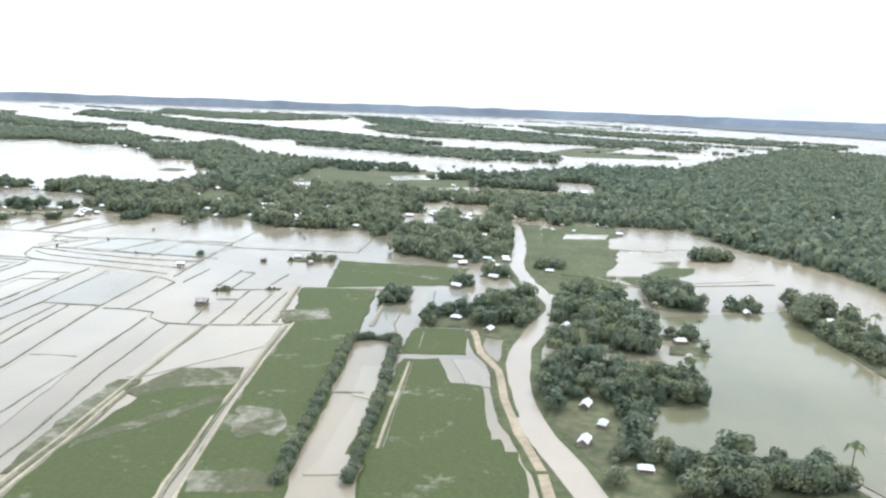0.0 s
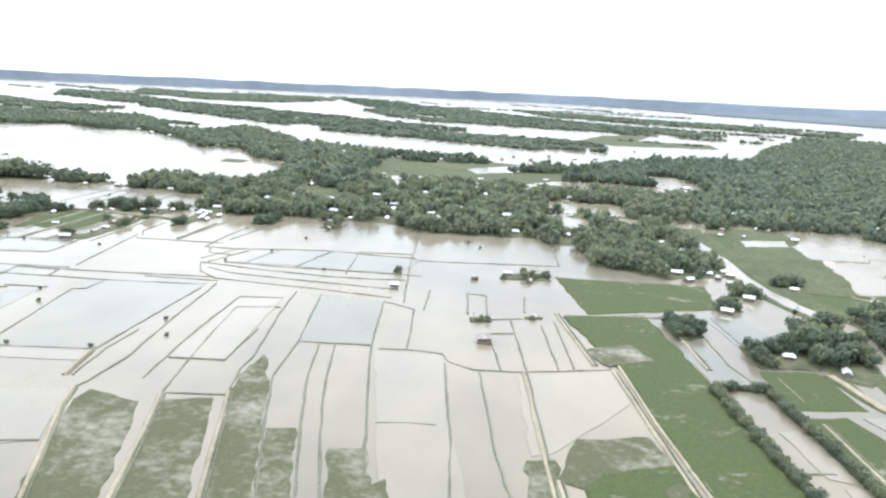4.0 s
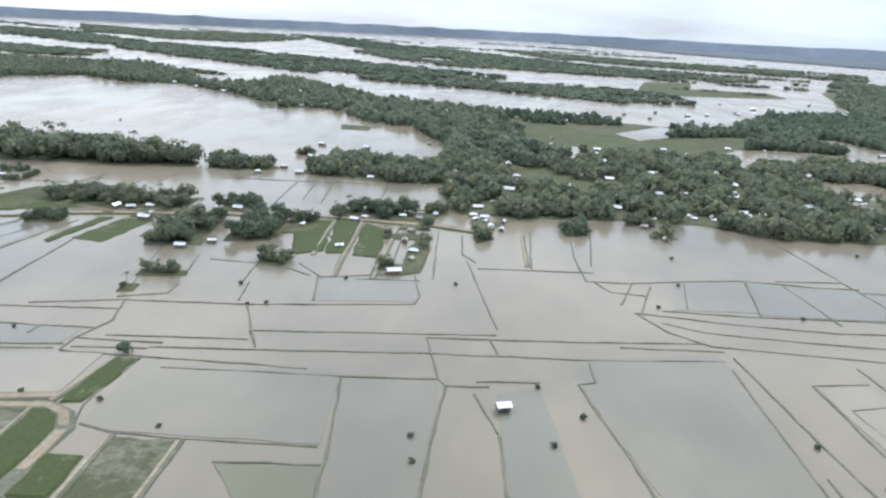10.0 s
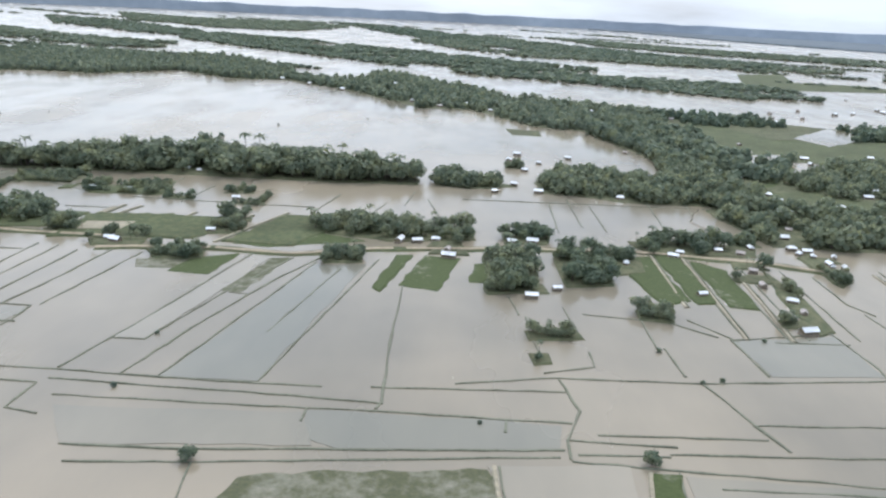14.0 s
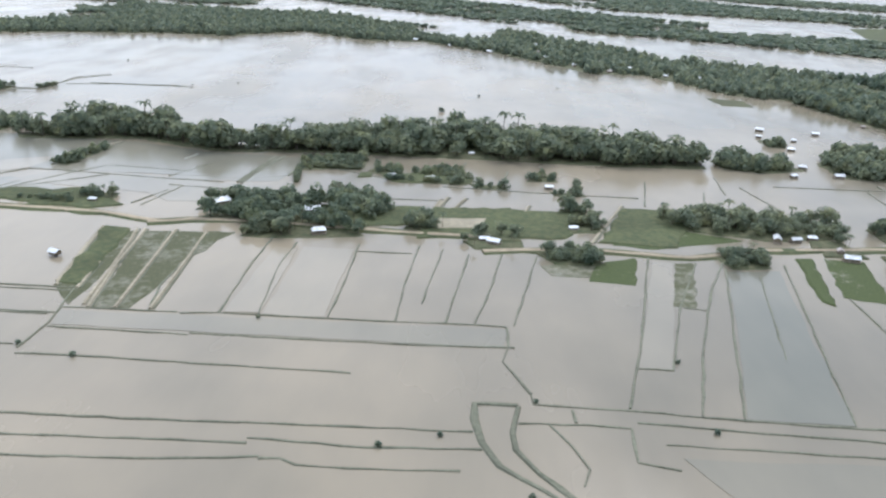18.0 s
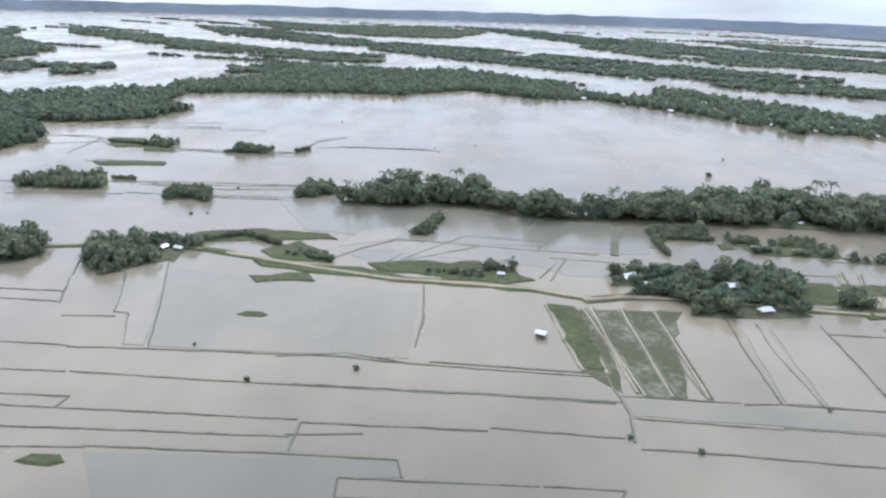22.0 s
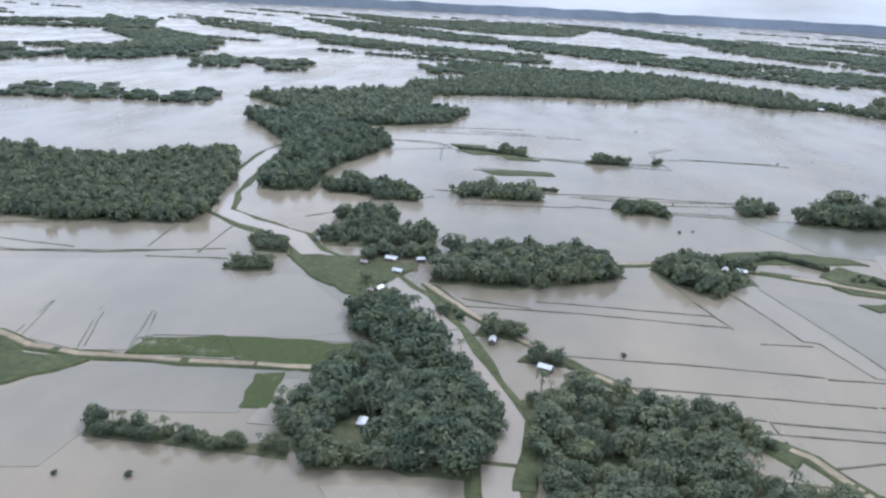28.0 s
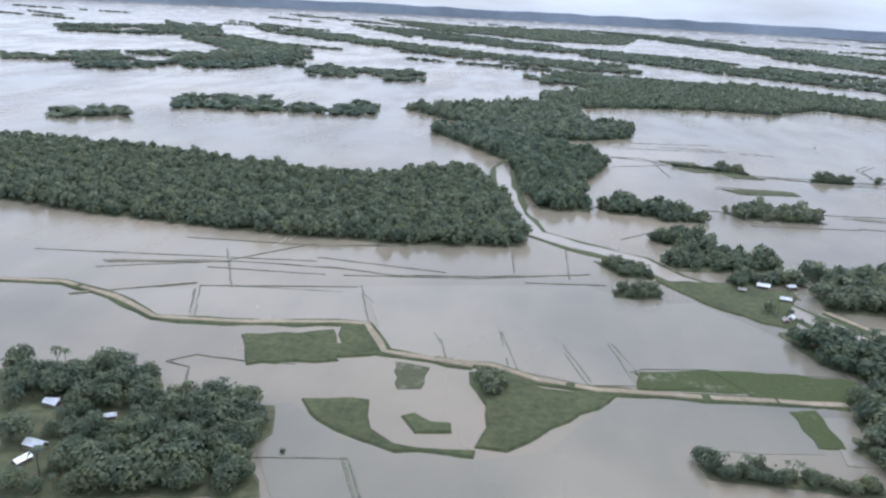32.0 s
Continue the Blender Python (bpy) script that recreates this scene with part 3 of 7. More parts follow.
    for s in (-1, 1):
        part("window", box(bmesh.new(), (s * x * 0.55 - 0.4, -y - 0.04, 1.1), (s * x * 0.55 + 0.4, -y - 0.003, 1.9)), DOOR, home, "dark wooden shutter")
    return tagged(home, "small village house with a pale corrugated tin roof", "house", "village houses")


HOUSES = [
    house_form(8.5, 4.6, 2.5, 1.5, MUDWALL, TIN, False),
    house_form(7.0, 4.2, 2.4, 1.3, REED, TIN, True),
    house_form(9.5, 5.0, 2.6, 1.6, REED, TIN, False),
    house_form(6.0, 4.0, 2.3, 1.2, MUDWALL, OLDTIN, False),
]
tagged(HOUSES[3], "small mud-walled house with a rusted tin roof")
FRESH = [True] * 4


def house(x, y, kind, turn, size=1.0, clear=13):
    keep_off([(x - 6, y - clear), (x + 6, y - clear), (x + 6, y + 4), (x - 6, y + 4)])
    at = pose(x, y, 0.35, 0, 0, turn) @ Matrix.Diagonal((size, size, size, 1))
    if FRESH[kind]:
        FRESH[kind] = False
        HOUSES[kind].matrix_basis = at
        return HOUSES[kind]
    return copy_thing(HOUSES[kind], at)


def field_hut(x, y, turn, post_mat):
    """A watch hut on posts in the flood."""
    hut = new("field_hut")
    hut.matrix_basis = pose(x, y, 0, 0, 0, turn) @ Matrix.Diagonal((0.72, 0.72, 0.72, 1))
    for i in (-1, 1):
        for j in (-1, 1):
            bm = bmesh.new()
            box(bm, (i * 1.7 - 0.08, j * 1.3 - 0.08, -0.5), (i * 1.7 + 0.08, j * 1.3 + 0.08, 2.2))
            part("post", bm, post_mat, hut)
    part("deck", box(bmesh.new(), (-1.95, -1.55, 0.75), (1.95, 1.55, 0.87)), BARK, hut)
    part("wall", box(bmesh.new(), (-1.85, -1.45, 0.87), (1.85, 1.45, 2.1)), REED, hut, "woven reed walls")
    for s in (-1, 1):
        bm = bmesh.new()
        v = [bm.verts.new(p) for p in ((-2.4, 0, 3.1), (2.4, 0, 3.1), (2.4, s * 2.0, 2.0), (-2.4, s * 2.0, 2.0))]
        w = [bm.verts.new((p.co.x, p.co.y, p.co.z - 0.07)) for p in v]
        bm.faces.new(v)
        bm.faces.new(w[::-1])
        for i in range(4):
            bm.faces.new((v[i], w[i], w[(i + 1) % 4], v[(i + 1) % 4]))
        bmesh.ops.recalc_face_normals(bm, faces=bm.faces)
        part("roof_sheet", bm, TIN, hut, "pale tin roof")
    part("door", box(bmesh.new(), (-0.4, -1.5, 0.87), (0.4, -1.453, 1.95)), DOOR, hut)
    return tagged(hut, "small tin-roofed watch hut on posts in the flood", "hut", "field huts")


def boat(x, y, turn):
    """A country boat, round its own keel."""
    craft, bm, rows = new("boat"), bmesh.new(), []
    craft.matrix_basis = pose(x, y, 0.45, 0, 0, turn)
    for i in range(13):
        u = -1 + i / 6
        w, rise = 0.75 * (1 - abs(u) ** 2.4) + 0.04, 0.55 * u * u
        rows.append([bm.verts.new((3.4 * u, s * w, z + rise)) for s, z in ((-1, 0.5), (-0.75, 0.0), (0, -0.15), (0.75, 0.0), (1, 0.5), (0.85, 0.48), (0.6, 0.08), (0, 0.0), (-0.6, 0.08), (-0.85, 0.48))])
    for r, q in zip(rows, rows[1:]):
        for k in range(10):
            bm.faces.new((r[k], q[k], q[(k + 1) % 10], r[(k + 1) % 10]))
    bm.faces.new(rows[0])
    bm.faces.new(rows[-1][::-1])
    bmesh.ops.recalc_face_normals(bm, faces=bm.faces)
    part("hull", bm, DOOR, craft, "dark tarred plank hull")
    bm, rows = bmesh.new(), []
    for i in range(9):
        a = math.pi * i / 8
        rows.append([bm.verts.new((x_, 0.7 * math.cos(a), 0.45 + 0.75 * math.sin(a))) for x_ in (-1.3, 1.3)] + [bm.verts.new((x_, 0.64 * math.cos(a), 0.45 + 0.69 * math.sin(a))) for x_ in (1.3, -1.3)])
    for r, q in zip(rows, rows[1:]):
        for k in range(4):
            bm.faces.new((r[k], q[k], q[(k + 1) % 4], r[(k + 1) % 4]))
    bmesh.ops.recalc_face_normals(bm, faces=bm.faces)
    part("canopy", bm, BLUE, craft, "faded blue sheet canopy")
    return tagged(craft, "country boat with a blue canopy on the canal", "boat")


BUSHES = []


def bush(x, y, size, turn):
    if not BUSHES:
        for n in range(3):
            BUSHES.append(ready("leaves", *crown_mesh(200 + n, 5, 26, 0.1), LEAF))
        bm = bmesh.new()
        bmesh.ops.create_cone(bm, cap_ends=True, segments=10, radius1=0.62, radius2=0.34, depth=0.3)
        for v in bm.verts:
            v.co.x *= 1 + 0.2 * math.sin(v.co.y * 9)
        me = bpy.data.meshes.new("mound")
        bm.to_mesh(me)
        bm.free()
        me.materials.append(EARTH)
        BUSHES.append(me)
    ob = new("bush")
    ob.matrix_basis = pose(x, y, 0, 0, 0, turn) @ Matrix.Diagonal((size, size, size * 0.8, 1))
    new("mound", BUSHES[3]).parent = ob
    new("leaves", BUSHES[int(turn) % 3]).parent = ob
    return tagged(ob, "dark bush on an earth mound in the flooded field", "bush", "field bushes")


# ---- the land ----
bm = bmesh.new()
rings = [(0.0, 1), (400, 48), (1200, 48), (2600, 48), (4400, 48), (7000, 48)]
middle = bm.verts.new((-370, 300, 0))
last = None
for r, n in rings[1:]:
    now = [bm.verts.new((-370 + r * math.cos(k * 6.283185 / n), 300 + r * math.sin(k * 6.283185 / n), 0)) for k in range(n)]
    for k in range(n):
        if last is None:
            bm.faces.new((middle, now[k], now[(k + 1) % n]))
        else:
            bm.faces.new((last[k], now[k], now[(k + 1) % n], last[(k + 1) % n]))
    last = now
tagged(link("water", bm, WATER), "muddy flood water over the fields to the horizon", "water", kind="structure")

# the wooded rim of the plain, with haze put into its colour
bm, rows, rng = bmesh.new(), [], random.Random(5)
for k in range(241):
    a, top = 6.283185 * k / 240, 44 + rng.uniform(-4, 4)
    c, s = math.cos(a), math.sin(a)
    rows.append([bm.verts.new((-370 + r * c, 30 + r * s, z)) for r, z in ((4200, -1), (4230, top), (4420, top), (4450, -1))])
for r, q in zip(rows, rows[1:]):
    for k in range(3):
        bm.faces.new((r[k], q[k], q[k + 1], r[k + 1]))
tagged(link("backdrop", bm, HAZY_RIM), "line of distant woods at the horizon, haze painted in as blue-grey", "woods", kind="structure")

river((60.0, 4080.0), (298.0, 3504.0), (703.0, 2516.0), (908.0, 2015.0), (1072.0, 1614.0), (1469.0, 2221.0), (1210.0, 2601.0), (887.0, 3076.0), (640.0, 3800.0), (480.0, 4060.0))
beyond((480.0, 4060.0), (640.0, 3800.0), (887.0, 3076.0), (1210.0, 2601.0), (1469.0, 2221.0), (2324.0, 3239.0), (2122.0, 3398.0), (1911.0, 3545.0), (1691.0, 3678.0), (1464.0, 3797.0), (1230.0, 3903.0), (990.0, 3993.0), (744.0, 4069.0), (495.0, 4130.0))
far_strips(70, 11)

# ponds among the trees
clearing((31.8, 668.3), (64.9, 671.5), (83.6, 635.1), (92.3, 603.0), (150.2, 612.9), (214.0, 641.4), (225.3, 619.0), (155.6, 514.7), (125.5, 501.7), (99.2, 515.7), (71.3, 530.5), (29.0, 528.8), (34.0, 603.7))
clearing((24.1, 414.9), (52.0, 426.9), (66.0, 416.1), (57.6, 399.6), (19.2, 389.2))
clearing((-21.3, 386.6), (16.2, 387.5), (14.2, 379.2), (-12.5, 368.2), (-20.3, 375.5))
clearing((291.8, 1286.4), (379.1, 1332.6), (332.4, 1172.1), (445.3, 1169.6), (436.9, 1083.3), (287.3, 1042.6), (241.8, 1111.5))
silty_field((161.8, 827.6), (201.8, 822.1), (177.9, 743.6), (146.6, 725.8), (145.8, 766.4))
silty_field((220.7, 819.0), (269.7, 855.9), (281.5, 802.6), (250.6, 739.0), (214.3, 731.6), (204.7, 760.4))
keep_off([(390.4, 1338.6), (557.2, 1466.0), (648.3, 1354.2), (446.0, 976.5), (428.8, 1035.9), (445.3, 1169.6), (342.2, 1176.8)])
keep_off([(5.7, 1155.8), (101.1, 1264.4), (143.5, 1208.0), (260.6, 1270.0), (292.5, 1201.2), (210.2, 1079.8), (123.9, 1099.7), (40.5, 1104.4)])
keep_off([(161.8, 827.6), (201.8, 822.1), (151.9, 670.0), (125.2, 658.4), (139.1, 743.2)])
keep_off([(220.7, 819.0), (269.7, 855.9), (281.5, 802.6), (217.3, 666.0), (186.3, 663.5), (178.8, 692.6)])
keep_off([(-81.3, 614.7), (-46.0, 589.9), (-34.1, 556.6), (-23.6, 526.8), (-23.1, 490.3), (-40.7, 490.1), (-80.1, 508.7), (-180.8, 513.6), (-233.9, 720.6), (-168.6, 680.6)])
pond((157.0, 528.2), (185.4, 564.2), (245.7, 571.4), (234.9, 529.9), (206.2, 498.3), (164.1, 491.3))
pond((264.1, 647.9), (298.2, 649.4), (316.1, 575.3), (283.3, 539.0), (266.9, 573.9))
pond((110.5, 625.0), (162.9, 685.5), (178.4, 643.5), (121.7, 590.4))
pond((171.1, 389.1), (189.3, 402.3), (196.5, 350.2), (182.4, 344.4))
pond((-37.7, 364.9), (-27.6, 390.7), (-20.7, 349.0), (-32.1, 336.9))
pond((171.5, 448.0), (197.6, 454.2), (227.0, 455.9), (225.9, 404.9), (202.8, 407.4), (175.5, 403.0))
pond((184.9, 383.0), (201.0, 389.7), (202.8, 338.6), (185.2, 331.7))
pond((212.0, 382.9), (227.5, 394.1), (227.3, 362.2), (213.6, 356.8))
pond((195.7, 402.3), (217.2, 393.7), (257.6, 404.8), (247.0, 383.6), (209.9, 376.3))
pond((44.2, 538.8), (72.4, 546.8), (62.2, 509.1), (38.2, 503.1))
pond((276.2, 345.8), (302.0, 354.8), (299.0, 338.0), (275.1, 330.2))
pond((300.6, 340.3), (310.8, 347.3), (331.0, 328.4), (326.3, 310.5), (300.2, 308.8))
pond((300.6, 266.2), (314.6, 277.7), (322.9, 275.8), (310.2, 246.6), (294.7, 242.7))

# clearings among the trees
clearing((17.2, 428.7), (46.4, 437.1), (46.6, 404.8), (16.9, 401.5))
clearing((20.0, 409.2), (47.6, 417.5), (42.6, 401.2), (17.0, 396.4))

# deeper, clearer flooded fields
deep_field((-457.4, 336.8), (-439.3, 345.3), (-405.4, 332.4), (-433.3, 322.2))
deep_field((-378.1, 385.3), (-349.6, 392.9), (-353.6, 354.4), (-380.0, 353.7))
deep_field((-347.6, 393.3), (-332.8, 394.5), (-338.0, 357.4), (-352.4, 354.0))
mild_field((-295.1, 331.0), (-275.4, 333.6), (-278.1, 315.5), (-298.3, 315.7))
deep_field((209.0, 169.4), (218.7, 172.3), (223.4, 136.8), (214.4, 135.4))
deep_field((227.1, 196.9), (236.8, 201.7), (244.3, 175.2), (229.8, 169.4))
mild_field((-423.8, 361.9), (-380.8, 354.5), (-355.6, 350.4), (-338.0, 349.9), (-342.9, 329.1), (-370.5, 325.4), (-381.2, 334.0), (-438.4, 340.2))
mild_field((-663.5, 208.3), (-651.6, 214.1), (-648.1, 200.0), (-648.7, 189.0))
# added patch, no field of its own: weaker sky reflection and deeper mud as tint
mild_field((-798.6, 180.1), (-785.8, 183.4), (-771.0, 171.0), (-739.8, 168.9), (-723.5, 176.3), (-709.6, 201.0), (-697.0, 208.1), (-656.0, 212.9), (-659.1, 190.4), (-688.0, 184.7), (-690.0, 161.4), (-774.9, 142.3))
deep_field((93.7, 190.6), (116.6, 187.1), (121.1, 142.9), (100.5, 140.6))
deep_field((-61.2, 241.6), (-31.0, 248.9), (-29.3, 224.2), (-58.3, 221.4))
deep_field((-8.6, 168.0), (1.5, 172.4), (3.2, 144.2), (4.2, 126.6), (4.4, 108.1), (-8.0, 106.7), (-8.7, 138.5))
deep_field((80.8, 258.9), (98.2, 255.3), (121.1, 254.1), (114.8, 227.7), (94.6, 227.0), (73.9, 227.4))
deep_field((-166.4, 193.8), (-125.1, 193.6), (-113.1, 192.5), (-114.5, 183.4), (-158.1, 179.8), (-165.8, 183.3))
deep_field((-182.3, 286.4), (-165.6, 289.4), (-179.8, 205.1), (-201.9, 205.2), (-194.8, 233.4))
deep_field((-479.6, 196.3), (-413.7, 202.0), (-412.3, 196.6), (-425.1, 194.3), (-422.8, 184.1), (-467.5, 178.3))
mild_field((10.7, 174.6), (15.0, 189.6), (50.2, 195.8), (50.0, 119.6), (21.9, 115.4))
mild_field((-43.1, 171.4), (-21.8, 172.7), (-23.4, 146.3), (-26.5, 104.6), (-40.0, 103.0))
mild_field((54.2, 252.5), (79.3, 258.7), (73.7, 229.0), (47.7, 228.5))
mild_field((-91.4, 176.7), (-44.9, 174.9), (-44.3, 143.5), (-85.0, 144.5), (-92.5, 147.2))
mild_field((-218.4, 190.3), (-167.3, 192.5), (-162.7, 180.4), (-210.1, 176.3))
mild_field((-362.8, 236.6), (-250.2, 239.6), (-252.0, 229.8), (-361.3, 228.6))
mild_field((-521.2, 308.7), (-422.3, 299.7), (-418.3, 250.7), (-489.2, 247.2))
deep_field((225.1, 195.6), (239.1, 200.0), (243.4, 176.0), (229.2, 167.7))
deep_field((-477.7, 363.6), (-433.5, 357.8), (-348.8, 359.0), (-336.4, 365.3), (-345.6, 395.6), (-375.0, 394.7), (-416.8, 407.9), (-450.3, 407.6), (-506.6, 414.7))

# silty flooded fields
silty_field((-860.2, 244.4), (-842.5, 245.9), (-834.9, 226.4), (-843.6, 223.0))
silty_field((-840.7, 245.4), (-788.1, 256.5), (-781.9, 237.6), (-832.9, 226.1))
silty_field((-775.2, 224.9), (-756.4, 229.1), (-737.8, 219.5), (-736.7, 215.5), (-770.6, 216.3))
silty_field((-739.1, 234.6), (-723.9, 236.3), (-714.3, 211.8), (-734.3, 215.0))
silty_field((-459.0, 343.7), (-440.1, 357.2), (-436.1, 378.0), (-454.9, 367.3))
silty_field((-298.3, 331.7), (-276.7, 333.2), (-278.5, 313.1), (-301.3, 308.6))
silty_field((-707.9, 266.5), (-674.8, 282.9), (-656.1, 262.8), (-641.0, 234.4), (-679.0, 228.7))
silty_field((-632.4, 167.6), (-606.1, 172.9), (-605.5, 163.7), (-626.3, 159.6))
silty_field((-654.3, 208.3), (-647.0, 209.9), (-646.4, 187.4), (-655.5, 186.6))
silty_field((123.2, 137.4), (141.6, 138.7), (149.1, 90.5), (162.9, 27.0), (146.8, 23.8))
silty_field((163.1, 128.2), (187.7, 136.2), (190.8, 115.2), (171.2, 85.2), (166.6, 83.1))
silty_field((34.4, 90.3), (58.8, 95.7), (67.4, 71.0), (53.8, 63.6))
silty_field((271.1, 351.1), (294.5, 363.8), (294.2, 344.6), (270.3, 332.3))
silty_field((296.3, 263.5), (311.9, 274.7), (303.7, 246.2), (295.0, 243.5))
silty_field((294.9, 335.9), (349.9, 355.9), (363.7, 327.3), (298.2, 312.3))
silty_field((320.6, 253.8), (333.3, 279.2), (361.3, 255.6), (321.7, 236.1))
silty_field((25.9, 117.6), (49.3, 119.7), (50.0, 113.3), (26.2, 110.6))
silty_field((68.5, 179.4), (82.4, 181.4), (86.1, 122.1), (71.2, 120.9))
silty_field((-128.7, 176.5), (-101.4, 179.2), (-102.4, 158.4), (-117.8, 157.1), (-118.6, 161.1), (-124.4, 163.0))
silty_field((-203.8, 292.1), (-197.6, 290.8), (-212.8, 223.8), (-220.7, 223.9))
silty_field((-321.4, 287.3), (-314.2, 285.7), (-313.4, 241.3), (-322.6, 240.5))
silty_field((-312.7, 288.2), (-296.9, 288.6), (-296.9, 240.7), (-312.6, 240.5))
silty_field((-525.7, 309.4), (-515.3, 317.9), (-491.2, 247.3), (-497.5, 247.1), (-505.2, 267.4), (-510.6, 268.4))
silty_field((-868.8, 239.7), (-842.9, 247.5), (-833.5, 225.1), (-845.2, 221.8), (-862.4, 231.1))
silty_field((-842.1, 247.7), (-787.3, 255.9), (-780.3, 236.5), (-831.5, 223.4))
silty_field((-783.7, 251.7), (-740.3, 256.6), (-703.9, 241.5), (-700.4, 214.3), (-713.8, 210.9), (-731.6, 214.8), (-769.2, 215.8))
silty_field((222.7, 106.0), (230.0, 108.0), (233.0, 82.9), (225.9, 85.1))
silty_field((229.0, 50.8), (227.6, 81.5), (232.5, 82.0), (237.7, 45.6), (227.9, 43.3))
silty_field((-792.0, 264.5), (-712.3, 288.7), (-644.6, 240.6), (-656.4, 233.7), (-698.2, 224.9), (-736.3, 220.7), (-759.2, 220.8))
silty_field((-842.5, 248.8), (-789.4, 263.5), (-780.9, 236.1), (-821.7, 226.4), (-831.8, 226.4))
silty_field((246.1, 118.0), (251.7, 119.5), (258.8, 106.9), (259.8, 99.2), (252.9, 98.6))
silty_field((-778.2, 232.2), (-710.0, 246.0), (-698.3, 223.9), (-718.0, 213.1), (-750.9, 218.0), (-768.2, 215.6))

# still olive water
still_water((-62.2, 134.8), (-43.3, 135.8), (-40.4, 103.0), (-42.3, 102.8))
still_water((307.7, 179.9), (358.6, 203.8), (365.4, 128.9), (339.5, 59.5), (332.0, 72.2), (295.7, 70.0), (299.0, 104.9), (314.2, 105.6), (312.4, 142.2))
still_water((297.8, 93.3), (315.8, 106.0), (311.1, 71.3), (296.2, 65.1))

# canals
canal(6.0, (243.3, 388.8), (253.6, 313.8), (255.4, 252.7), (262.5, 219.6), (272.5, 193.6), (274.0, 177.5), (268.1, 153.8), (264.9, 134.4), (265.6, 108.7), (267.7, 88.6), (273.2, 70.0), (278.8, 57.8), (283.5, 45.5))
canal(8.0, (-580.4, 131.0), (-586.7, 146.0), (-593.1, 159.9), (-595.9, 173.3), (-596.4, 200.3), (-604.7, 218.3), (-614.8, 240.2), (-626.9, 262.7), (-643.0, 284.3), (-658.5, 291.6), (-678.7, 305.1), (-690.6, 323.5), (-716.4, 336.1), (-733.7, 348.8), (-743.3, 376.5), (-753.1, 430.8), (-757.8, 478.0), (-749.9, 530.6), (-743.1, 580.7))

# roads
road((248.8, 146.5), (253.5, 125.3), (259.8, 111.9), (263.1, 91.4), (268.0, 71.8), (273.7, 54.0), (275.6, 43.7))
road((-256.7, 292.2), (-244.3, 295.0), (-219.5, 297.8), (-191.3, 295.9), (-163.7, 306.3), (-127.2, 312.3), (-75.1, 318.4), (-25.5, 312.2), (-8.2, 305.4))
road((-367.9, 302.3), (-354.4, 307.5), (-332.1, 308.6), (-301.5, 306.4), (-275.4, 305.2), (-255.8, 305.0))
road((-566.9, 323.1), (-536.1, 335.0), (-505.5, 330.3), (-487.0, 325.1), (-460.7, 317.3), (-432.3, 311.1), (-405.8, 310.9), (-385.7, 309.5), (-365.6, 304.0))
road((-538.5, 207.9), (-527.6, 200.6), (-516.9, 183.4), (-506.9, 170.2))
road((-755.4, 215.7), (-740.0, 215.8), (-726.3, 210.1), (-711.0, 208.7), (-676.8, 212.3), (-646.0, 216.5))
road((-906.5, 237.3), (-885.9, 240.8), (-863.5, 234.0), (-843.4, 222.2), (-821.0, 224.8), (-788.6, 233.2), (-780.1, 234.1), (-770.7, 216.6), (-744.9, 214.3))
road((-630.9, 285.4), (-613.1, 263.5), (-598.8, 250.0), (-576.9, 231.4), (-562.5, 220.1), (-546.2, 212.9))

# dry ground
verge((-277.5, 330.7), (-246.9, 337.1), (-247.9, 305.9), (-277.5, 301.3))
sandy_patch((-272.9, 320.8), (-255.5, 323.6), (-257.6, 313.2), (-271.9, 310.9))
verge((-812.9, 216.6), (-788.8, 227.3), (-784.3, 217.6), (-779.2, 234.3), (-770.6, 216.3), (-804.4, 200.2))
verge((-379.1, 296.5), (-371.4, 295.4), (-365.6, 252.3), (-371.8, 252.4))
verge((-274.3, 333.8), (-241.5, 335.1), (-247.6, 310.3), (-277.0, 310.2))
verge((-240.4, 335.3), (-221.8, 336.6), (-229.1, 311.1), (-246.1, 311.5))
verge((-204.1, 343.4), (-175.5, 344.1), (-193.5, 305.5), (-218.2, 305.9))
verge((-519.4, 351.0), (-498.6, 360.1), (-467.2, 358.9), (-462.2, 353.1), (-487.4, 347.8), (-512.2, 339.5))
verge((-486.1, 332.9), (-475.6, 347.2), (-461.6, 334.3), (-458.0, 324.5), (-477.5, 325.1))
verge((-430.8, 325.0), (-404.5, 335.5), (-383.6, 318.9), (-394.3, 313.2), (-426.5, 319.2))
verge((-485.6, 320.6), (-471.3, 317.4), (-445.9, 320.9), (-426.3, 313.0), (-433.3, 310.3), (-480.9, 316.1))
verge((-298.5, 372.7), (-276.8, 379.2), (-260.7, 376.6), (-262.4, 366.8), (-292.2, 364.1))
verge((-307.7, 374.6), (-303.0, 375.3), (-303.3, 370.3), (-308.0, 368.0))
verge((-651.5, 533.0), (-634.8, 537.3), (-625.3, 519.1), (-639.8, 515.5))
verge((-625.5, 523.0), (-609.1, 527.1), (-599.1, 510.0), (-617.4, 507.5))
verge((-630.9, 472.7), (-590.7, 478.7), (-588.6, 471.1), (-622.2, 463.5))
verge((-659.2, 545.8), (-636.4, 547.9), (-628.3, 525.0), (-646.6, 523.9))
verge((-550.7, 219.1), (-539.9, 211.6), (-529.8, 200.0), (-532.0, 196.2), (-539.1, 204.1))
verge((252.2, 373.5), (260.7, 376.8), (269.5, 257.5), (280.0, 209.8), (271.2, 202.3), (261.2, 242.0))
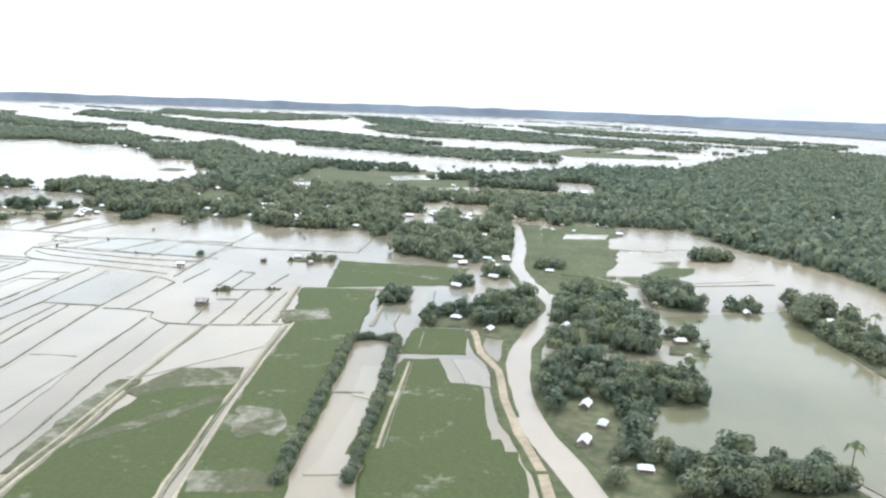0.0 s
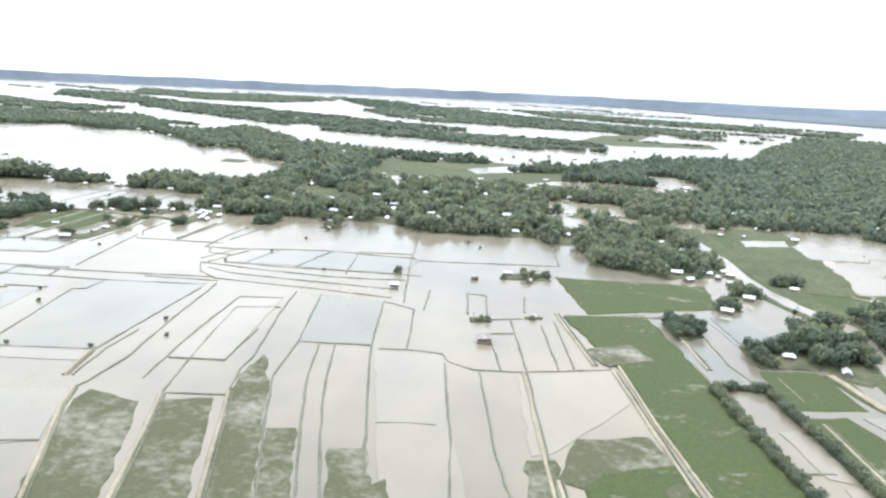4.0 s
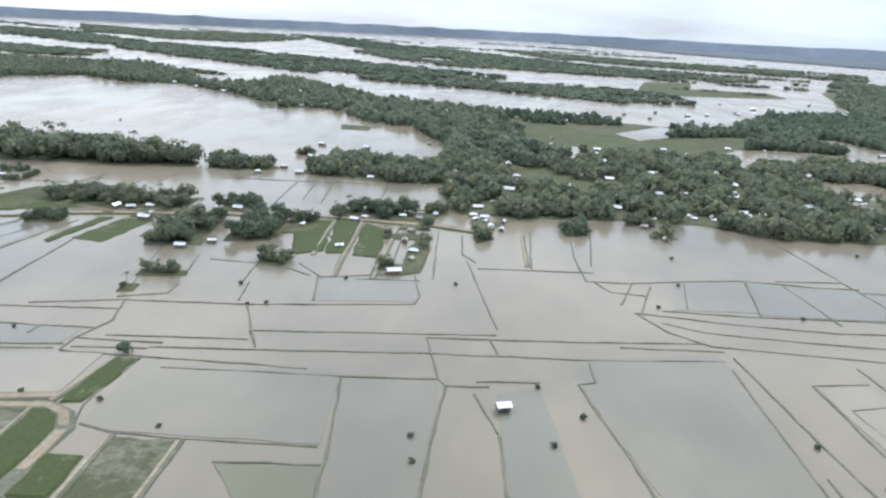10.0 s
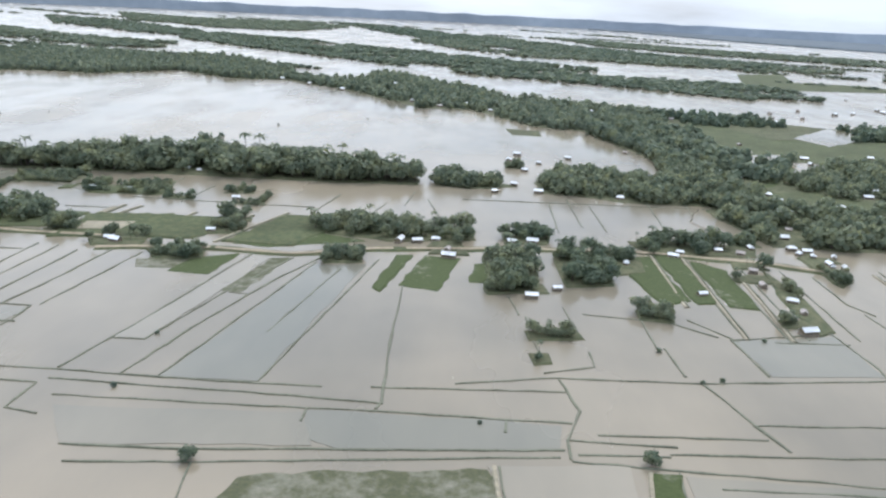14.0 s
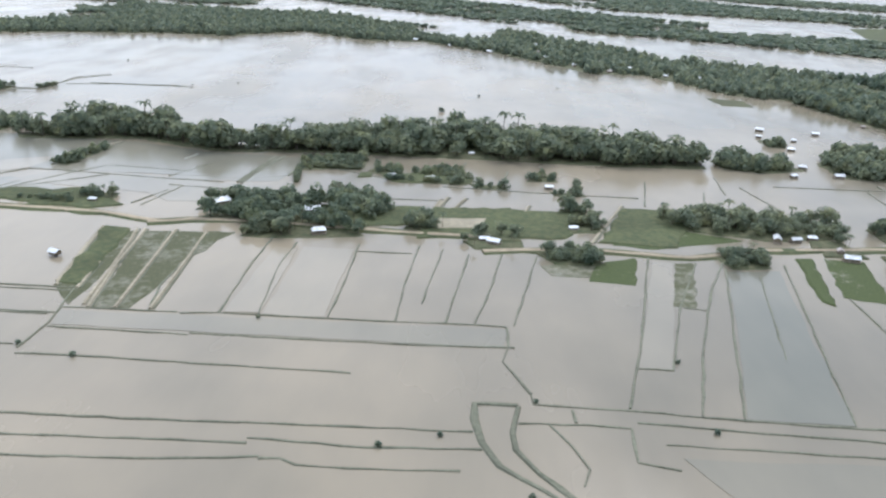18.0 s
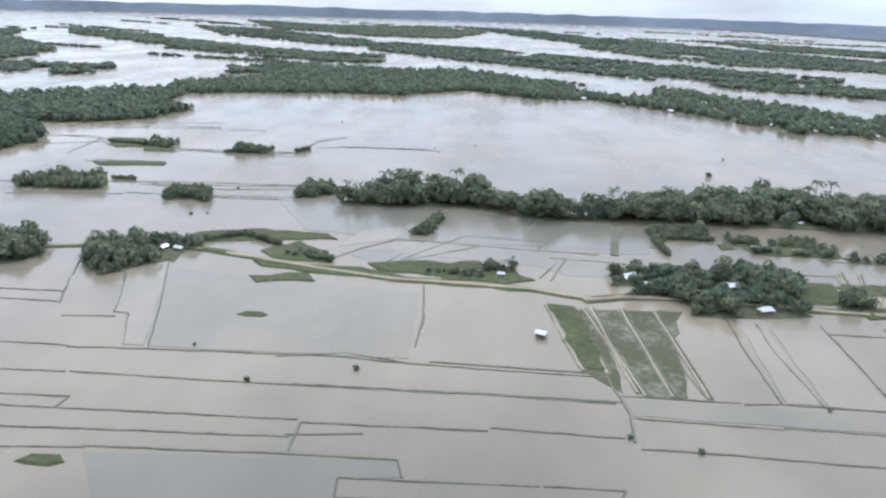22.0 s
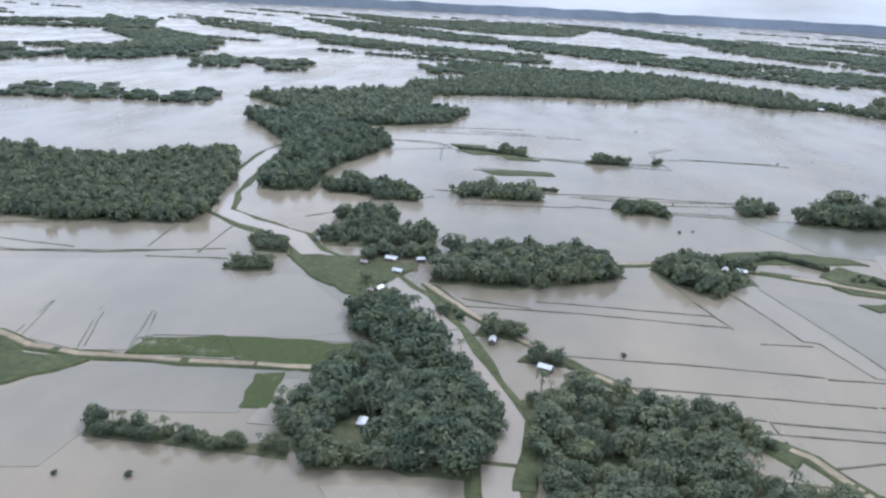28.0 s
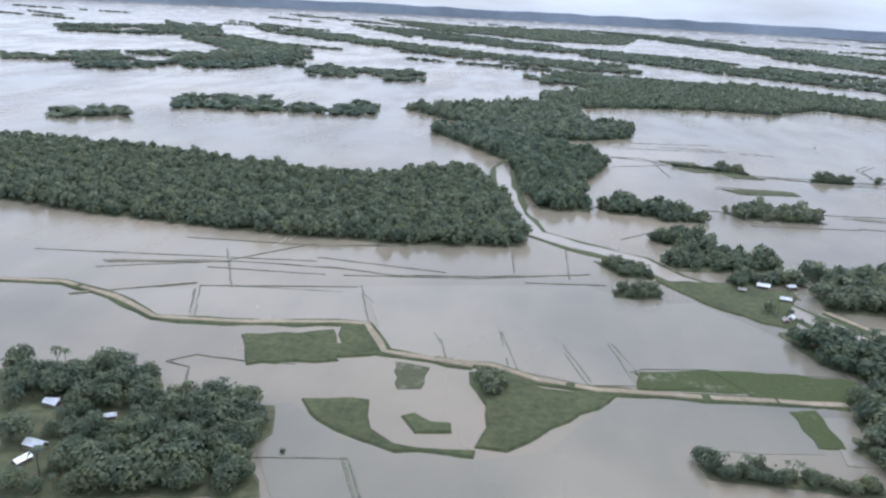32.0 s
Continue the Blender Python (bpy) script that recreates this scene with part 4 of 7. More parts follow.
verge((-263.4, 314.4), (-264.7, 330.8), (-234.4, 333.6), (-221.5, 328.7), (-229.4, 308.2), (-248.9, 305.3))
verge((-531.0, 185.3), (-523.1, 184.4), (-517.7, 183.2), (-509.1, 169.8), (-519.0, 168.3))
verge((-677.2, 298.9), (-662.4, 290.6), (-644.1, 278.3), (-646.0, 267.4), (-655.9, 269.8), (-668.8, 282.8))
verge((-592.4, 201.2), (-588.4, 202.1), (-588.9, 174.7), (-593.1, 173.8))
verge((-327.2, 329.9), (-278.2, 333.0), (-280.7, 314.3), (-301.6, 309.6))
verge((280.0, 390.0), (308.0, 371.8), (300.0, 270.7), (298.2, 239.7), (276.8, 240.2), (267.4, 244.6), (267.3, 319.3))
verge((-444.0, 326.0), (-428.2, 331.7), (-404.8, 330.4), (-400.8, 322.4), (-420.3, 318.9), (-438.6, 319.5))
verge((-784.1, 185.8), (-768.4, 188.7), (-765.2, 176.1), (-758.8, 170.9), (-740.0, 172.4), (-739.8, 170.4), (-757.0, 168.5), (-765.3, 171.2), (-777.7, 177.2))
verge((-744.7, 210.2), (-735.4, 212.7), (-726.1, 205.9), (-707.2, 206.1), (-716.1, 195.2), (-732.7, 174.8), (-739.2, 174.5), (-737.1, 183.5), (-738.8, 193.8))
verge((-758.3, 183.5), (-755.8, 185.0), (-751.8, 182.0), (-747.1, 182.6), (-746.6, 179.2), (-753.7, 177.5))
verge((-812.0, 218.0), (-789.7, 225.2), (-782.2, 208.7), (-804.6, 202.1))
verge((-787.1, 231.4), (-780.4, 234.0), (-771.4, 217.1), (-780.6, 213.9))
verge((-686.3, 301.0), (-671.2, 282.5), (-661.4, 274.9), (-645.9, 279.3), (-637.2, 297.7), (-659.0, 306.0))
verge((-416.0, 319.6), (-404.2, 324.6), (-402.0, 317.8), (-415.3, 313.1))
verge((-481.0, 305.3), (-462.7, 311.3), (-458.9, 304.4), (-477.3, 300.3))

# rice fields
rice((-698.4, 222.6), (-680.2, 226.7), (-681.8, 216.8), (-700.1, 212.2))
drowned((-347.6, 294.3), (-341.4, 294.9), (-341.5, 280.4), (-345.6, 275.7))
rice((-79.8, 299.9), (-71.5, 312.2), (-67.7, 313.0), (-64.7, 271.1), (-73.0, 265.5))
rice((-65.1, 314.4), (-56.6, 316.1), (-56.4, 269.8), (-62.5, 268.7))
rice((-53.4, 310.3), (-43.9, 301.7), (-45.5, 266.2), (-53.3, 267.6))
rice((177.9, 184.5), (205.2, 192.9), (212.9, 137.4), (218.6, 94.0), (222.6, 63.8), (224.3, 45.8), (227.2, 29.6), (210.3, 25.9), (206.1, 42.1), (200.4, 74.4), (192.0, 136.6))
rice((177.3, 71.5), (180.9, 77.4), (195.6, 84.2), (199.1, 64.2), (201.2, 49.1), (203.5, 34.3), (205.5, 24.8), (180.1, 19.3), (177.9, 29.6), (176.6, 45.9))
drowned((172.2, 73.8), (173.8, 79.9), (176.9, 92.6), (192.3, 96.6), (195.1, 84.8), (180.6, 78.1), (176.3, 71.9))
drowned((166.9, 61.1), (165.9, 80.6), (171.2, 82.0), (172.2, 71.6), (174.0, 53.6), (175.8, 32.9), (172.8, 31.3), (169.9, 45.7))
drowned((159.7, 31.0), (163.5, 35.3), (165.8, 34.7), (169.2, 24.6), (165.4, 23.7))
drowned((134.2, 63.2), (138.7, 68.0), (142.2, 56.7), (141.9, 53.5))
bare_patch((202.4, 71.5), (212.6, 71.3), (216.4, 65.3), (216.6, 58.1), (212.7, 58.5), (209.6, 55.0), (206.9, 57.2))
bare_patch((181.5, 151.7), (196.1, 159.6), (201.3, 147.0), (188.2, 139.9))
bare_patch((206.5, 39.8), (217.7, 43.1), (223.2, 41.8), (224.7, 34.9), (209.4, 31.5))
bare_patch((177.2, 46.1), (181.2, 54.8), (189.0, 65.9), (195.1, 77.3), (196.7, 74.5), (190.7, 62.2), (183.2, 51.0), (178.4, 43.0))
rice((-678.3, 227.7), (-639.8, 232.3), (-631.0, 222.6), (-652.4, 215.2), (-667.1, 213.1))
rice((236.9, 56.3), (264.1, 67.6), (280.4, 3.8), (250.1, -2.7))
rice((-98.2, 176.5), (-92.7, 176.9), (-96.1, 155.6), (-99.7, 155.0))
rice((-103.9, 151.3), (-98.8, 152.1), (-95.9, 145.4), (-97.5, 125.4), (-98.1, 122.3), (-104.9, 122.0))
rice((-93.2, 135.4), (-86.9, 135.2), (-86.9, 122.8), (-94.6, 122.4))
rice((-126.5, 160.9), (-119.1, 161.2), (-118.3, 157.0), (-125.8, 156.0))
rice((-125.4, 152.5), (-119.3, 152.1), (-119.5, 146.6), (-124.7, 146.1))
rice((-160.7, 267.7), (-156.4, 300.1), (-151.5, 300.9), (-158.6, 265.5))
rice((-153.4, 271.5), (-146.7, 301.8), (-134.8, 300.6), (-141.6, 268.2))
rice((-131.7, 277.5), (-129.6, 295.2), (-123.9, 297.4), (-124.5, 277.6))
rice((-222.0, 286.3), (-209.1, 293.6), (-212.9, 272.2), (-225.3, 273.5))
rice((263.0, 366.9), (296.6, 369.4), (306.2, 315.0), (279.7, 286.4), (266.9, 292.7))
rice((268.9, 235.1), (289.7, 245.5), (303.0, 224.3), (277.6, 219.2))
rice((176.5, 239.1), (235.3, 240.6), (233.2, 208.0), (186.5, 189.7))
rice((230.2, 146.1), (245.8, 148.0), (249.3, 123.2), (229.9, 119.8))
rice((232.7, 115.2), (241.9, 117.8), (248.3, 99.6), (256.3, 99.7), (261.3, 70.9), (262.5, 59.4), (233.5, 53.5), (233.1, 80.6))
rice((15.8, 653.2), (163.8, 689.6), (165.7, 641.5), (90.7, 590.0), (31.9, 608.0))
rice((11.2, 447.8), (38.7, 460.6), (42.1, 411.0), (19.9, 413.0))
rice((-213.8, 304.5), (-199.1, 335.4), (-187.2, 321.8), (-169.1, 315.1), (-201.1, 302.7))
rice((-274.1, 332.8), (-245.3, 334.1), (-249.0, 315.1), (-276.9, 313.8))
rice((-243.2, 334.4), (-224.9, 334.8), (-229.1, 318.5), (-248.0, 315.3))
rice((-700.1, 221.8), (-681.4, 228.5), (-654.5, 232.6), (-640.1, 230.2), (-647.0, 220.6), (-693.2, 214.0))
rice((-659.6, 192.6), (-662.2, 209.4), (-655.4, 212.0), (-653.4, 194.0))
rice((264.2, 61.9), (268.1, 62.9), (271.5, 42.7), (265.8, 41.4))
rice((300.2, 240.5), (323.0, 270.0), (336.6, 274.1), (334.2, 261.2), (309.1, 226.2))
rice((267.5, 222.8), (281.2, 237.5), (300.5, 216.7), (295.6, 210.2), (277.4, 208.0))

# drowned fields
drowned((63.1, 90.4), (63.1, 96.7), (77.4, 92.0), (82.1, 79.0), (101.5, 14.9), (89.0, 12.4))
drowned((80.9, 94.3), (92.8, 97.5), (98.4, 79.9), (115.6, 17.7), (103.9, 15.4), (85.4, 79.7))
drowned((93.3, 112.2), (94.2, 128.3), (101.6, 110.5), (126.5, 19.8), (118.0, 18.1), (98.4, 90.6))
drowned((110.0, 84.9), (115.7, 86.1), (133.5, 21.2), (127.3, 20.0))
drowned((125.5, 78.2), (132.6, 79.7), (146.6, 23.8), (139.0, 22.3))
drowned((-120.3, 148.9), (-104.3, 150.9), (-104.3, 126.5), (-104.9, 122.0), (-113.3, 121.6))
drowned((-140.1, 172.6), (-127.8, 173.5), (-126.4, 154.8), (-130.6, 154.6))
drowned((-127.4, 148.5), (-121.3, 148.9), (-119.5, 133.5))
drowned((-83.9, 142.3), (-71.7, 142.1), (-72.9, 123.4), (-85.2, 122.8))
drowned((-176.3, 161.1), (-173.9, 168.6), (-161.6, 171.4), (-129.0, 175.3), (-126.8, 159.9), (-128.6, 158.6), (-158.7, 157.9), (-173.6, 156.6))
drowned((-139.8, 152.0), (-129.9, 152.5), (-129.3, 145.7), (-138.2, 145.0))
drowned((-118.1, 153.5), (-105.0, 153.8), (-105.3, 147.8), (-117.6, 146.7))
drowned((-204.8, 259.7), (-196.7, 290.9), (-191.4, 291.9), (-198.7, 258.9))
drowned((-239.1, 283.2), (-220.4, 289.0), (-224.7, 276.6), (-236.4, 275.9))
drowned((-378.6, 290.3), (-368.1, 294.1), (-363.1, 259.1), (-362.5, 239.8), (-371.7, 250.8), (-376.3, 274.2))
drowned((-365.5, 294.4), (-357.6, 295.4), (-351.9, 252.8), (-350.9, 239.3), (-355.7, 238.8))
drowned((-356.8, 295.5), (-337.3, 297.8), (-344.8, 282.2), (-345.2, 253.5), (-346.7, 239.7), (-349.5, 239.4))
drowned((300.8, 268.0), (331.9, 289.8), (326.2, 257.6), (308.4, 234.6))
drowned((245.1, 48.6), (263.9, 54.3), (265.3, 41.3), (245.8, 36.9))
drowned((-766.3, 211.5), (-756.7, 210.5), (-756.8, 198.3), (-762.5, 196.8))

# pale dykes
dyke((-270.3, 347.0), (-273.9, 327.4), (-276.9, 311.3))
dyke((-368.7, 295.9), (-363.4, 268.8), (-358.9, 240.2))
dyke((-380.4, 296.3), (-372.5, 252.9))
dyke((-272.8, 343.8), (-277.9, 312.8))
dyke((-239.7, 341.7), (-246.7, 311.5))
dyke((-356.5, 297.3), (-350.4, 239.4))
dyke((-346.0, 295.6), (-341.5, 239.8))
dyke((-66.6, 315.0), (-67.3, 265.2))
dyke((-55.3, 317.3), (-57.0, 242.9))
dyke((-40.8, 302.3), (-44.3, 243.2))
dyke((175.1, 188.2), (184.0, 140.0))
dyke((164.7, 130.1), (170.0, 75.8), (173.4, 45.2), (174.9, 27.5), (175.4, 19.2))
dyke((171.8, 73.7), (175.5, 45.7), (177.0, 29.4), (178.6, 19.9))
dyke((188.8, 136.9), (195.0, 92.1), (198.0, 70.4), (201.9, 47.9), (203.9, 34.0), (205.9, 25.0))
dyke((190.8, 140.7), (195.0, 105.6), (200.5, 71.0), (204.7, 48.6), (207.4, 34.8), (209.2, 25.7))
dyke((-277.0, 313.3), (-272.2, 341.8))
dyke((58.9, 96.7), (61.7, 87.1), (72.1, 63.0), (74.6, 57.0), (92.3, 14.5))
dyke((94.8, 102.1), (100.7, 80.4), (105.5, 63.1), (117.8, 18.8))
dyke((79.9, 98.1), (85.9, 77.3), (90.4, 60.1), (102.0, 15.6))
dyke((49.3, 120.3), (50.5, 113.4), (52.2, 103.5))
dyke((-102.4, 155.2), (-98.0, 177.1))
dyke((-71.2, 142.1), (-72.1, 123.4), (-72.6, 113.4))
dyke((-84.7, 143.2), (-85.2, 122.8), (-85.4, 112.8))
dyke((8.4, 305.2), (6.8, 264.0))
dyke((-127.6, 176.6), (-126.4, 158.5))
dyke((-173.4, 156.2), (-143.2, 158.4), (-128.5, 158.3), (-126.1, 157.2))
dyke((-129.5, 152.9), (-128.9, 145.8), (-128.1, 135.8))
dyke((-119.4, 152.6), (-119.0, 146.6), (-118.3, 136.6))
dyke((-104.6, 154.7), (-105.0, 141.8), (-105.1, 137.8))
dyke((-366.1, 296.4), (-362.4, 267.2), (-357.1, 238.7))
dyke((-378.9, 291.7), (-375.9, 274.3), (-371.6, 250.7))
dyke((-367.6, 267.6), (-366.1, 255.6), (-365.3, 249.7))
track((-128.8, 151.1), (-116.4, 151.8), (-101.8, 153.1), (-97.1, 150.3), (-94.2, 144.5), (-94.5, 134.8), (-95.1, 122.4), (-95.6, 112.4))
track((-171.9, 153.6), (-157.0, 154.4), (-141.7, 154.6), (-121.4, 154.6), (-111.4, 155.9), (-102.3, 157.4))
dyke((177.9, 186.0), (211.7, 192.2))
dyke((211.3, 189.6), (215.4, 143.7))
dyke((234.7, 112.3), (237.3, 78.5), (239.4, 54.7))
dyke((-435.5, 370.3), (-423.0, 406.8))
dyke((-220.0, 330.6), (-217.3, 341.3))
dyke((-884.5, 263.5), (-843.6, 276.1))
dyke((-878.4, 232.3), (-845.2, 252.4))
dyke((284.6, 245.8), (298.2, 232.2), (313.1, 223.9))
dyke((-271.5, 311.5), (-269.6, 327.1), (-263.4, 346.9))
dyke((-552.8, 203.5), (-532.1, 206.5))
dyke((-544.2, 189.9), (-523.6, 190.4))
dyke((-277.3, 313.2), (-275.0, 326.0))
dyke((-221.0, 304.8), (-204.3, 347.5))

# field bunds
bund((-381.6, 356.2), (-371.5, 378.3))
bund((-377.3, 345.1), (-345.7, 342.5), (-313.2, 339.6))
bund((-332.5, 370.5), (-332.6, 391.7))
bund((-264.3, 399.3), (-268.0, 368.2))
bund((-246.2, 388.7), (-250.5, 356.4))
bund((-188.6, 382.7), (-195.0, 348.6))
bund((-167.1, 371.1), (-172.5, 347.5))
bund((-156.2, 394.7), (-158.7, 369.4))
bund((-272.9, 360.9), (-221.3, 358.5), (-195.7, 358.5))
bund((-317.5, 378.7), (-294.7, 367.4), (-274.0, 367.9))
bund((-291.8, 341.8), (-272.0, 342.4))
bund((-221.3, 358.5), (-221.6, 340.0))
wet_bank((-352.6, 352.7), (-347.3, 389.8))
bund((-884.6, 257.4), (-842.6, 276.9))
bund((-870.9, 298.2), (-818.6, 303.6), (-783.9, 314.1))
bund((-842.6, 276.9), (-802.6, 280.7), (-781.0, 279.1), (-752.9, 286.4), (-720.0, 297.6))
bund((-850.0, 289.8), (-831.9, 252.3))
bund((-742.6, 332.1), (-738.9, 295.7))
bund((-720.1, 335.4), (-718.3, 293.7))
bund((-788.2, 258.6), (-780.5, 237.1))
bund((-842.5, 247.0), (-834.4, 226.5))
bund((-832.3, 253.3), (-788.2, 258.6))
bund((-756.5, 229.9), (-752.9, 217.3))
bund((-739.5, 239.6), (-735.1, 214.8))
bund((-723.1, 239.0), (-713.5, 211.3))
bund((-707.0, 240.0), (-700.6, 214.6))
bund((-767.8, 163.2), (-761.7, 150.3))
bund((-658.0, 492.7), (-663.7, 541.8), (-640.4, 541.6), (-608.0, 521.0), (-569.5, 515.5), (-545.4, 518.0), (-525.6, 523.1), (-525.6, 542.7), (-526.7, 568.1), (-511.9, 588.4))
bund((-520.4, 544.1), (-492.3, 551.5), (-462.9, 553.0), (-440.8, 552.7))
bund((-719.2, 530.9), (-693.0, 545.1), (-663.7, 541.8))
bund((-635.8, 472.2), (-593.5, 474.4))
bund((-653.3, 601.9), (-607.5, 604.4))
bund((-596.3, 597.1), (-571.9, 598.9))
bund((-649.4, 417.6), (-616.6, 422.5))
bund((-574.8, 428.2), (-531.9, 431.7), (-482.1, 443.0))
bund((-549.0, 409.7), (-481.5, 416.5))
bund((-438.9, 356.7), (-425.8, 356.9), (-383.3, 353.1), (-358.2, 352.2))
bund((-460.2, 326.1), (-450.0, 343.2), (-438.9, 356.7))
bund((-441.1, 319.5), (-433.0, 340.7))
bund((-381.7, 321.3), (-375.1, 338.7))
bund((-454.0, 246.3), (-435.5, 251.5), (-418.8, 248.0), (-407.7, 247.5), (-366.4, 247.8))
bund((-445.1, 232.1), (-405.0, 233.6), (-364.9, 234.1))
wet_bank((-348.5, 394.0), (-353.1, 353.1))
wet_bank((-332.3, 394.6), (-335.7, 365.2))
bund((153.1, 128.1), (159.2, 83.0), (165.5, 51.6), (169.1, 27.7))
bund((-433.2, 331.4), (-419.2, 355.6), (-410.9, 367.5), (-375.0, 364.6))
bund((-377.7, 319.7), (-371.6, 343.7))
bund((-691.3, 512.7), (-654.8, 532.2))
bund((-649.6, 523.1), (-605.7, 523.9))
bund((-599.9, 515.5), (-547.2, 513.2), (-518.9, 512.7), (-525.9, 543.6), (-523.7, 565.4), (-509.3, 585.1))
bund((-508.5, 552.0), (-449.7, 556.2), (-441.4, 550.1))
bund((-626.3, 470.5), (-589.3, 475.8))
bund((-580.9, 425.9), (-534.3, 423.3), (-489.1, 435.2))
bund((-578.4, 408.1), (-522.4, 408.2), (-476.8, 411.9))
bund((-687.6, 582.4), (-604.2, 599.8))
bund((-751.8, 587.8), (-612.6, 624.5))
bund((-721.0, 541.6), (-670.5, 549.3), (-646.9, 519.8), (-606.1, 519.4), (-521.4, 525.5))
bund((-633.7, 477.9), (-593.8, 480.2))
bund((-601.3, 427.5), (-555.7, 435.1), (-480.7, 441.2))
wet_bank((-351.7, 352.4), (-344.6, 395.7))
bund((53.9, 194.4), (55.3, 178.5), (57.0, 153.6), (60.8, 118.2), (60.0, 101.0), (58.9, 96.7))
bund((84.3, 191.6), (87.2, 161.5), (92.1, 127.7), (92.2, 115.7), (94.8, 102.1))
bund((93.7, 190.6), (100.3, 140.6), (101.7, 114.1), (108.0, 89.9), (115.2, 64.9), (127.9, 20.7))
bund((116.6, 187.1), (121.1, 142.9), (127.7, 106.1), (134.6, 68.8), (143.0, 23.6))
bund((71.4, 168.3), (74.7, 137.1), (79.9, 98.1))
bund((71.4, 168.3), (85.1, 171.9))
bund((79.9, 98.1), (95.2, 100.2))
bund((100.3, 140.6), (121.2, 142.0))
bund((106.7, 139.3), (110.8, 112.6), (117.6, 83.9), (122.2, 66.3), (133.8, 21.8))
bund((111.3, 139.5), (115.3, 113.6), (121.7, 84.8), (126.5, 67.2), (138.6, 22.8))
bund((128.1, 180.3), (131.6, 141.2))
bund((116.6, 187.1), (125.1, 182.7), (128.1, 180.3))
bund((123.9, 139.8), (134.4, 141.0), (142.0, 139.7), (144.1, 134.2), (151.6, 129.4), (161.8, 130.2), (175.1, 133.7), (188.4, 138.0))
bund((143.6, 132.4), (146.6, 107.1), (149.1, 90.5), (150.9, 72.0), (155.4, 26.2))
bund((132.5, 92.3), (138.7, 93.6), (145.4, 93.7))
bund((130.2, 206.1), (131.2, 181.1))
bund((143.8, 206.9), (146.0, 180.0))
bund((150.9, 203.6), (152.9, 172.8))
bund((143.8, 205.4), (150.8, 204.3))
bund((164.7, 205.2), (164.6, 186.8))
bund((155.4, 151.3), (158.9, 130.3))
bund((160.1, 177.6), (165.5, 132.7))
bund((170.1, 173.2), (174.3, 133.5))
bund((174.3, 178.4), (178.3, 136.4))
bund((153.8, 175.4), (164.1, 179.2))
bund((154.6, 161.1), (161.4, 162.8))
bund((35.2, 224.1), (41.3, 210.0), (50.6, 201.5), (70.3, 199.1), (93.6, 196.5), (118.2, 192.4))
bund((35.2, 224.1), (57.4, 219.4), (89.3, 215.5), (106.4, 216.3), (119.0, 218.2))
bund((123.1, 188.8), (116.7, 247.5), (111.3, 314.1))
bund((92.0, 259.2), (95.0, 221.6))
bund((91.6, 261.3), (114.9, 263.1))
bund((117.3, 252.9), (126.8, 252.7), (178.6, 259.4))
bund((179.1, 259.6), (177.4, 295.4))
bund((54.5, 62.7), (55.7, 67.4), (67.6, 70.6))
bund((-9.4, 150.7), (-13.6, 167.5))
bund((-92.6, 184.0), (-69.0, 185.2), (-25.0, 188.3), (18.2, 189.0), (50.9, 192.0))
bund((-85.8, 173.1), (-67.6, 173.5), (-44.6, 173.1), (-22.2, 174.2))
bund((-67.6, 187.3), (-71.6, 197.1), (-6.9, 202.0))
bund((-25.4, 198.0), (-22.9, 181.3), (-21.9, 174.2), (-20.1, 171.0), (-10.2, 171.4))
bund((-25.4, 198.0), (-8.8, 198.8))
bund((-8.8, 198.8), (-6.9, 188.1))
bund((-8.8, 198.8), (4.1, 199.5), (17.0, 200.2), (29.1, 201.3), (41.3, 202.5), (49.4, 203.2))
bund((51.2, 187.4), (50.6, 174.6), (50.4, 161.9), (50.2, 149.1), (50.0, 136.4), (49.7, 123.5), (48.3, 121.6))
bund((48.3, 121.6), (25.8, 119.0), (10.2, 117.1), (11.0, 108.9), (12.0, 98.9))
bund((25.3, 118.5), (25.9, 110.6), (26.7, 100.6))
bund((19.9, 118.3), (14.6, 151.5), (10.8, 174.6), (15.1, 176.3), (15.5, 188.2))
bund((-44.1, 172.0), (-42.7, 146.6), (-42.2, 127.8), (-40.4, 103.0), (-39.7, 93.0))
bund((-20.1, 171.0), (-22.8, 146.4), (-24.7, 123.0), (-26.0, 104.6), (-26.7, 94.6))
bund((-9.1, 149.8), (-9.0, 137.7), (-8.8, 125.3), (-8.6, 112.8), (-8.4, 100.6), (-8.3, 96.6))
bund((-62.8, 135.8), (-42.9, 136.3))
bund((52.6, 140.0), (52.0, 123.7), (53.2, 113.7), (54.4, 103.8))
bund((67.9, 180.4), (82.6, 182.6))
bund((67.9, 180.4), (68.1, 168.1), (68.3, 155.8), (68.8, 143.0), (69.4, 130.3), (70.5, 117.8), (71.6, 105.7))
bund((85.4, 148.9), (85.7, 136.3), (86.0, 123.8), (86.0, 121.7))
bund((71.1, 120.3), (85.9, 121.3))
bund((41.3, 217.0), (51.7, 211.3), (63.8, 209.2), (76.5, 207.7), (89.0, 206.5), (101.1, 205.3), (114.4, 204.0), (118.8, 203.5))
bund((43.9, 226.7), (69.6, 225.5), (113.5, 226.4), (124.3, 226.0))
bund((32.6, 230.6), (39.0, 247.7), (40.0, 251.3))
bund((25.4, 251.3), (40.0, 251.3))
bund((25.4, 251.3), (25.3, 278.9), (27.6, 301.9))
bund((52.4, 229.9), (58.4, 254.7))
bund((73.4, 226.2), (80.5, 260.3))
bund((40.0, 251.3), (52.3, 254.5), (64.5, 257.2), (76.5, 259.5), (88.5, 258.7), (100.6, 256.7), (113.3, 256.4), (117.5, 256.3))
